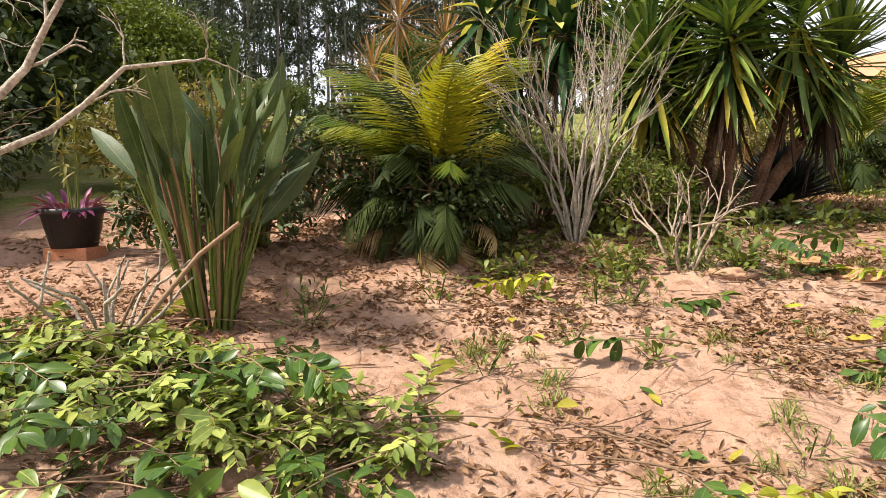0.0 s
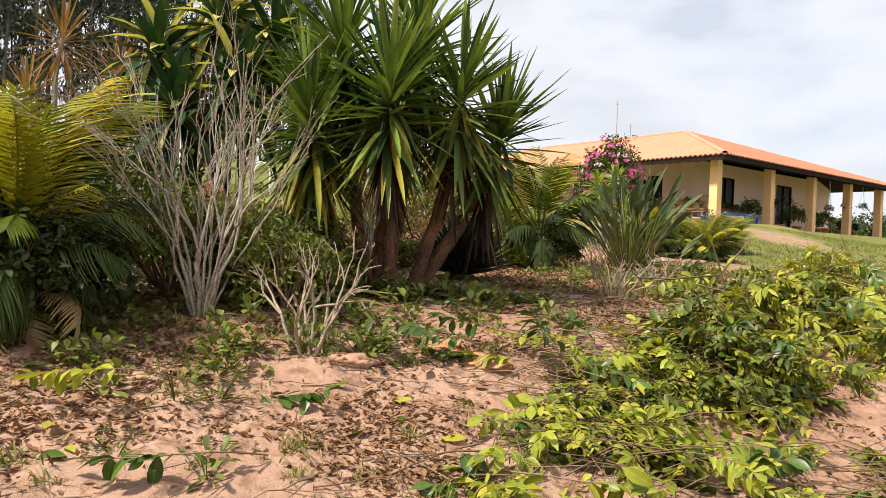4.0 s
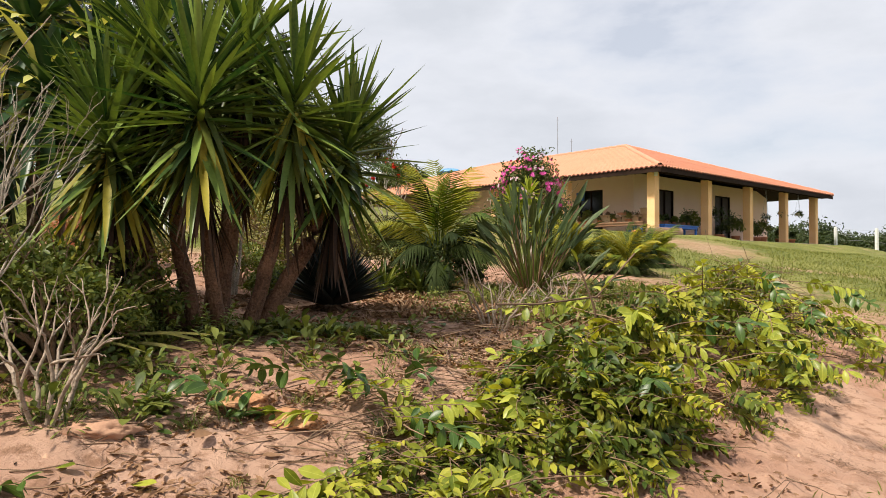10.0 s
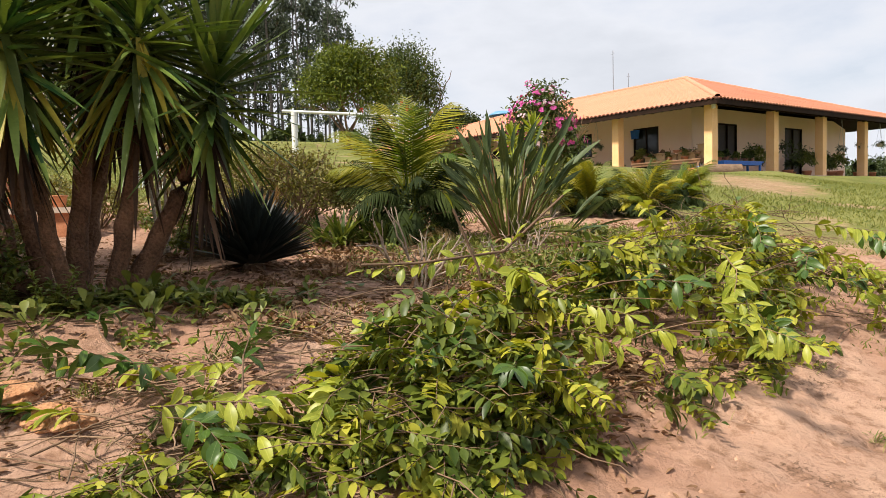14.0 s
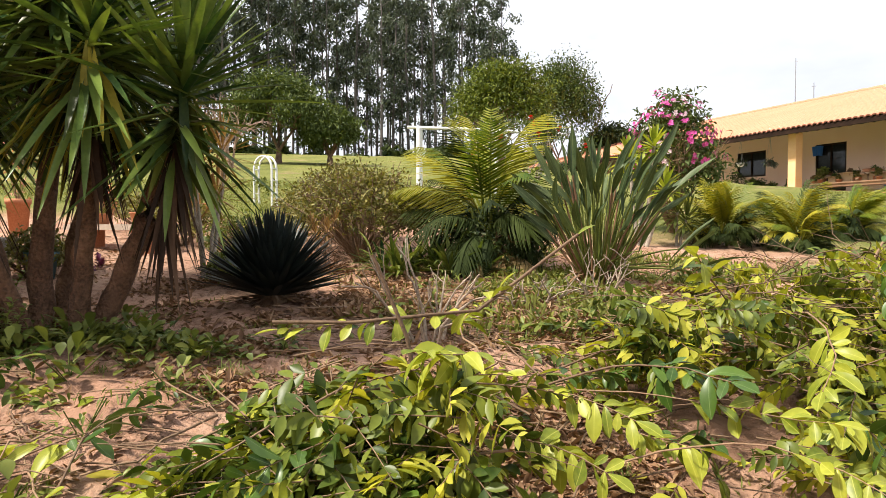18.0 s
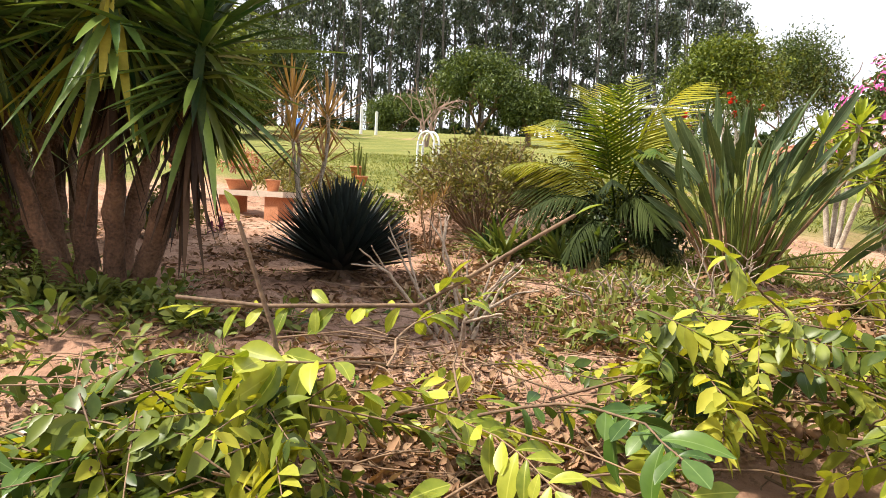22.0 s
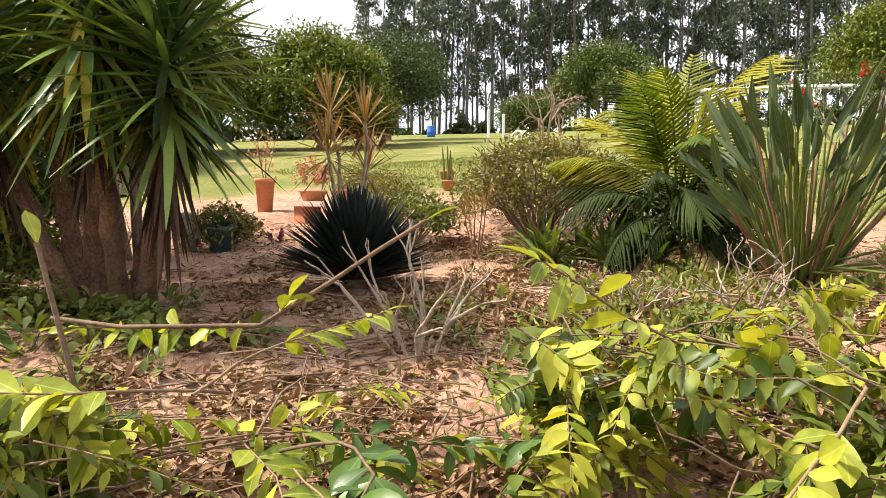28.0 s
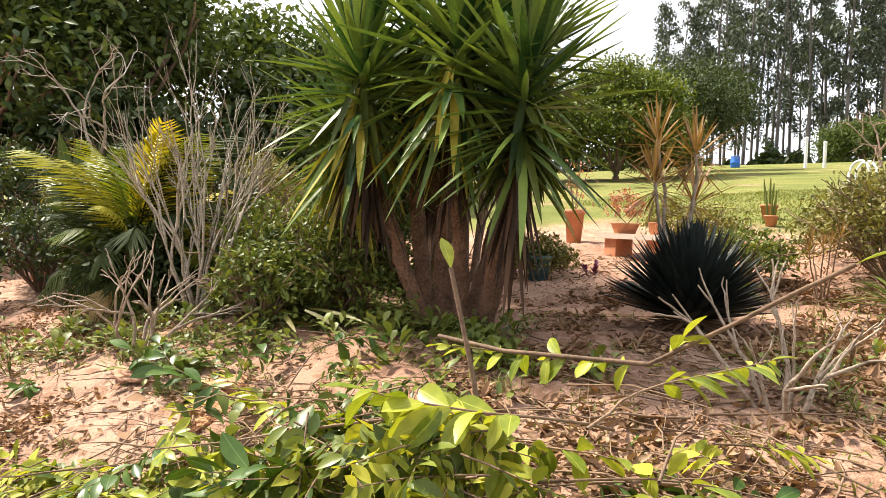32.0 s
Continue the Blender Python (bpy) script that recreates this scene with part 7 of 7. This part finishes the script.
for k, (u, v, zz, s) in enumerate(((0.75, 0.8, 0.75, 0.34), (0.7, 1.3, 0.75, 0.28), (0.8, 1.75, 0.75, 0.32), (0.72, 2.3, 0.75, 0.26), (0.76, 2.9, 0.75, 0.36), (0.7, 3.5, 0.75, 0.24), (0.78, 0.85, 1.091, 0.26))):
    top = thing("box", "open brown cardboard box on a workbench", "box", group="boxes on the workbench")
    g = Geo()
    for lo, hi in (((-s, -s / 2, 0), (s, s / 2, 0.02)), ((-s, -s / 2, 0.02), (-s + 0.02, s / 2, s)), ((s - 0.02, -s / 2, 0.02), (s, s / 2, s)), ((-s + 0.02, -s / 2, 0.02), (s - 0.02, -s / 2 + 0.02, s)), ((-s + 0.02, s / 2 - 0.02, 0.02), (s - 0.02, s / 2, s))):
        g.box(lo, hi)
    part("carton", g, M_card, top, smooth=False)
    part("flap", Geo().box((-s, s / 2 + 0.003, s - 0.02), (s, s, s)), M_card, top, smooth=False)
    veranda(top, u, v, zz, 90 + rnd(-15, 15)).scale = (0.8, 0.8, 1)


for u, v, zz, rows, turn in ((0.62, 1.1, 0.0, 6, 8), (0.6, 3.3, 0.0, 7, -10), (1.0, 4.1, 0.0, 5, 30), (0.85, 2.0, 1.081, 2, 12)):
    top = thing("tile_stack", "stack of spare clay roof tiles", "tiles", group="stacked tiles")
    arc = np.linspace(0, math.pi, 7)
    bow = np.stack([np.cos(arc) * 0.11, 0 * arc, np.sin(arc) * 0.06], -1)
    g = Geo()
    pts = np.vstack([bow - [0, 0.21, 0], bow + [0, 0.21, 0], bow * 0.85 - [0, 0.21, 0], bow * 0.85 + [0, 0.21, 0]])
    g.add(pts, [[j, j + 1, 8 + j, 7 + j] for j in range(6)] + [[15 + j, 14 + j, 21 + j, 22 + j] for j in range(6)] + [[j, 14 + j, 15 + j, j + 1] for j in range(6)] + [[7 + j, 8 + j, 22 + j, 21 + j] for j in range(6)])
    one = g.mesh("tile")
    for r in range(rows):
        for c in range(3):
            part("tile", one, M_terra, top).location = (0.24 * c - 0.24 + 0.02 * (r % 2), 0.015 * (r % 3), 0.062 * r)
    veranda(top, u, v, zz, turn)
M_drift = material("weathered_driftwood", (0.20, 0.12, 0.075), (0.46, 0.31, 0.21), 0.9, 5, 40, 0.5, spread=0.7)
for k in range(26):
    zz = (0.752, 0.752, 0.93)[k % 3]
    top = thing("driftwood", "gnarled piece of weathered wood on a workbench", "driftwood", group="driftwood on the workbench")
    g = Geo()
    ln_ = rnd(0.22, 0.5)
    line = bent((-ln_ / 2, 0, 0.07), (1, rnd(-0.2, 0.2), rnd(-0.05, 0.25)), ln_, 0.1, 6, 0.06)
    g.tube(line, np.array([0.03, 0.07, 0.085, 0.075, 0.05, 0.02]) * rnd(0.8, 1.2), 8)
    branching(g, line[3], (rnd(-0.5, 0.5), rnd(-0.5, 0.5), 1), 0.16, 0.03, 1, 0.5, 0.0)
    part("wood", g, M_drift, top)
    veranda(top, rnd(0.5, 1.0), 0.75 + 0.135 * k, zz, 90 + rnd(-50, 50))
for k in range(7):
    top = thing("planter", "low tan clay trough on a blue table", "planter", group="troughs on the blue table")
    w_, d_, h_ = rnd(0.16, 0.22), 0.12, rnd(0.1, 0.17)
    part("trough", Geo().lathe([(0, 0), (w_ * 0.8, 0), (w_, h_), (w_ * 1.04, h_), (w_ * 0.9, h_ - 0.02), (w_ * 0.7, 0.03), (0, 0.03)], 14), M_terra if k % 2 else M_drift, top)
    part("foliage", leaf_cloud((0, 0, h_ + 0.05), (0.14, 0.1, 0.08), 8, 10, 0.08, 0.4, 0.3), (M_dead, M_weed)[k % 2], top)
    veranda(top, 1.25 + 0.42 * k, 0.62, 0.62, rnd(-10, 10))
for u, v, r, h in ((0.5, 0.75, 0.17, 0.42), (1.1, 1.9, 0.16, 0.4)):
    top = thing("bucket", "blue plastic bucket under a workbench", "bucket", group="buckets")
    part("pail", Geo().lathe([(0, 0), (r * 0.8, 0), (r, h), (r * 1.05, h), (r * 1.05, h - 0.03), (r * 0.96, h - 0.03), (r * 0.76, 0.03), (0, 0.03)], 18), M_blue, top)
    part("handle", Geo().tube([(r * math.cos(a), 0.03, h - 0.02 + 0.5 * r * math.sin(a)) for a in np.linspace(0, math.pi, 9)], 0.006, 5), M_steel, top)
    veranda(top, u, v)


def potted(u, v, z, r, h, tall, label, mat, size=0.14):
    p = flowerpot("flowerpot", label, (0, 0, 0), r, h, M_terra)
    part("foliage", leaf_cloud((0, 0, h + tall * 0.5), (tall * 0.4, tall * 0.4, tall * 0.5), 22, 14, size, 0.4, 0.35), mat, p)
    return veranda(p, u, v, z)


for k, (u, v, zz, r, h, tall) in enumerate(((1.2, 0.4, 0.62, 0.11, 0.16, 0.2), (1.75, 0.45, 0.62, 0.12, 0.18, 0.25), (2.4, 0.4, 0.62, 0.1, 0.15, 0.2), (3.1, 0.38, 0.62, 0.12, 0.16, 0.22), (3.7, 0.45, 0.62, 0.1, 0.15, 0.25), (5.2, 1.0, 0, 0.2, 0.3, 1.1), (6.0, 1.6, 0, 0.2, 0.3, 1.3), (7.6, 0.9, 0, 0.24, 0.35, 1.5), (8.6, 0.5, 0, 0.2, 0.3, 0.9), (9.6, 1.0, 0, 0.22, 0.32, 1.2), (10.8, 0.9, 0, 0.2, 0.3, 1.1), (12.0, 0.6, 0, 0.22, 0.34, 0.9), (14.5, 0.8, 0, 0.2, 0.3, 0.5), (15.8, 0.6, 0, 0.18, 0.3, 0.4), (2.6, 2.3, 0, 0.2, 0.3, 1.2), (0.9, 5.6, 0, 0.2, 0.3, 0.8), (1.0, 7.4, 0, 0.2, 0.3, 0.9), (0.75, 4.0, 0.75, 0.12, 0.2, 0.4))):
    potted(u, v, zz, r, h, tall, "clay flowerpot with leafy plant on the veranda", (M_tree, M_treed, M_weed)[k % 3])
for k in range(14):
    v = 1.0 + 0.27 * k
    p = potted(0.7 + 0.16 * math.sin(k * 2.1), v, 0.75 + (0.0 if k % 3 else 0.005), 0.07 + 0.02 * (k % 3), 0.12 + 0.03 * (k % 2), 0.12 + 0.08 * (k % 4), "small clay pot with a seedling on the workbench", (M_tree, M_dead, M_shrub)[k % 3], 0.09)
for k, (u, v) in enumerate(((1.0, 6.9), (0.7, 7.5), (1.2, 8.0), (0.8, 8.6), (1.1, 9.2), (1.6, 7.2), (13.0, 1.0), (12.2, 1.5), (11.4, 0.7), (9.0, 1.4), (10.2, 0.5))):
    potted(u, v, 0, 0.17 + 0.03 * (k % 3), 0.3, 0.5 + 0.25 * (k % 4), "clay flowerpot with a leafy plant beside the wall", (M_treed, M_tree, M_weed)[k % 3])
top = thing("blue_cloth", "bright blue cloth hanging beside the window", "cloth")
zc, vc = np.linspace(0, -0.42, 7), np.linspace(-0.28, 0.28, 13)
Z, V = np.meshgrid(zc, vc, indexing="ij")
pts = np.stack([0.04 * np.sin(V * 22) * (0.4 - Z), V * (1 + 0.5 * Z), Z - 0.12 * np.abs(V)], -1)
idx = np.arange(91).reshape(7, 13)
quads = np.stack([idx[:-1, :-1], idx[1:, :-1], idx[1:, 1:], idx[:-1, 1:]], -1).reshape(-1, 4)
part("drape", Geo().add(pts, quads).add(pts + [0.012, 0, 0], quads[:, ::-1]), M_blue, top)
veranda(top, 2.7, 5.9, 2.55)
for k, (u, v, zz, s) in enumerate(((11.0, 0.0, 1.25, 0.9), (13.2, 0.1, 1.5, 1.0), (15.2, 0.0, 1.6, 1.1), (0.05, 6.0, 1.6, 1.0), (0.05, 7.6, 1.7, 1.0))):
    top = thing("hanging_basket", "hanging plant basket on wires under the eave", "hanging basket", group="hanging baskets")
    part("bowl", Geo().lathe([(0, -0.02), (0.1, 0), (0.17, 0.12), (0.18, 0.16), (0.15, 0.16), (0.1, 0.06), (0, 0.05)], 16), M_dark if k % 2 else M_white, top)
    for a in range(3):
        part("wire", Geo().tube([(0.17 * math.cos(a * 2.09), 0.17 * math.sin(a * 2.09), 0.15), (0, 0, EAVE - zz + 0.02)], 0.006, 4), M_steel, top)
    part("foliage", leaf_cloud((0, 0, 0.12), (0.22, 0.22, 0.2), 14, 16, 0.14, 0.2, 0.4, up=-0.9), (M_eucl, M_treed, M_tree)[k % 3], top)
    veranda(top, u, v, zz)
top = thing("log", "thick brown log lying before the veranda", "log")
part("wood", Geo().tube([(-0.75, 0, 0.24), (-0.2, 0.02, 0.25), (0.75, 0, 0.24)], (0.22, 0.25, 0.23), 14).lathe([(0, 0), (0.01, 0)], 4), M_bark, top)
top.matrix_world = HM @ pose(-0.9, -1.0, -0.13, 0, 0, -45)
top = thing("floodlight", "small white floodlight at the eave corner", "lamp")
part("housing", Geo().box((-0.09, -0.06, -0.13), (0.09, 0.06, 0.03)), M_white, top, smooth=False)
part("bracket", Geo().tube([(0, 0, 0.03), (0, 0, 0.12)], 0.02, 6), M_steel, top)
veranda(top, -0.36, -0.36, EAVE - 0.1, 45)
# aerial poles behind the ridge and a blue water tank on its tower
for x, y, h in ((4.7, 42.3, 8.2), (5.6, 42.9, 6.9)):
    top = thing("aerial", "thin steel aerial mast behind the roof", "aerial", (x, y, gz(x, y)))
    part("mast", Geo().tube([(0, 0, -0.2), (0, 0, h * 0.5), (0, 0, h + 0.1)], (0.04, 0.03, 0.02), 7), M_steel, top)
    part("crossbar", Geo().tube([(-0.1, 0, h - 0.1), (0.1, 0, h - 0.1)], 0.012, 5), M_steel, top)
M_tank = material("pale_blue_tank", (0.10, 0.26, 0.46), (0.16, 0.36, 0.58), 0.4, 2, 20, 0.05)
tx, ty = -3.2, 49.4
tz = gz(tx, ty)
top = thing("water_tank", "round pale blue water tank on a plastered tower", "water tank", (tx, ty, tz))
part("tower", Geo().box((-0.9, -0.9, -0.5), (0.9, 0.9, 7.3 - tz)), M_plaster, top, smooth=False)
part("tank", Geo().lathe([(0, 7.3 - tz), (0.8, 7.3 - tz), (0.98, 8.1 - tz), (1.02, 8.1 - tz), (1.02, 8.2 - tz), (0.6, 8.42 - tz), (0, 8.45 - tz)], 26), M_tank, top)
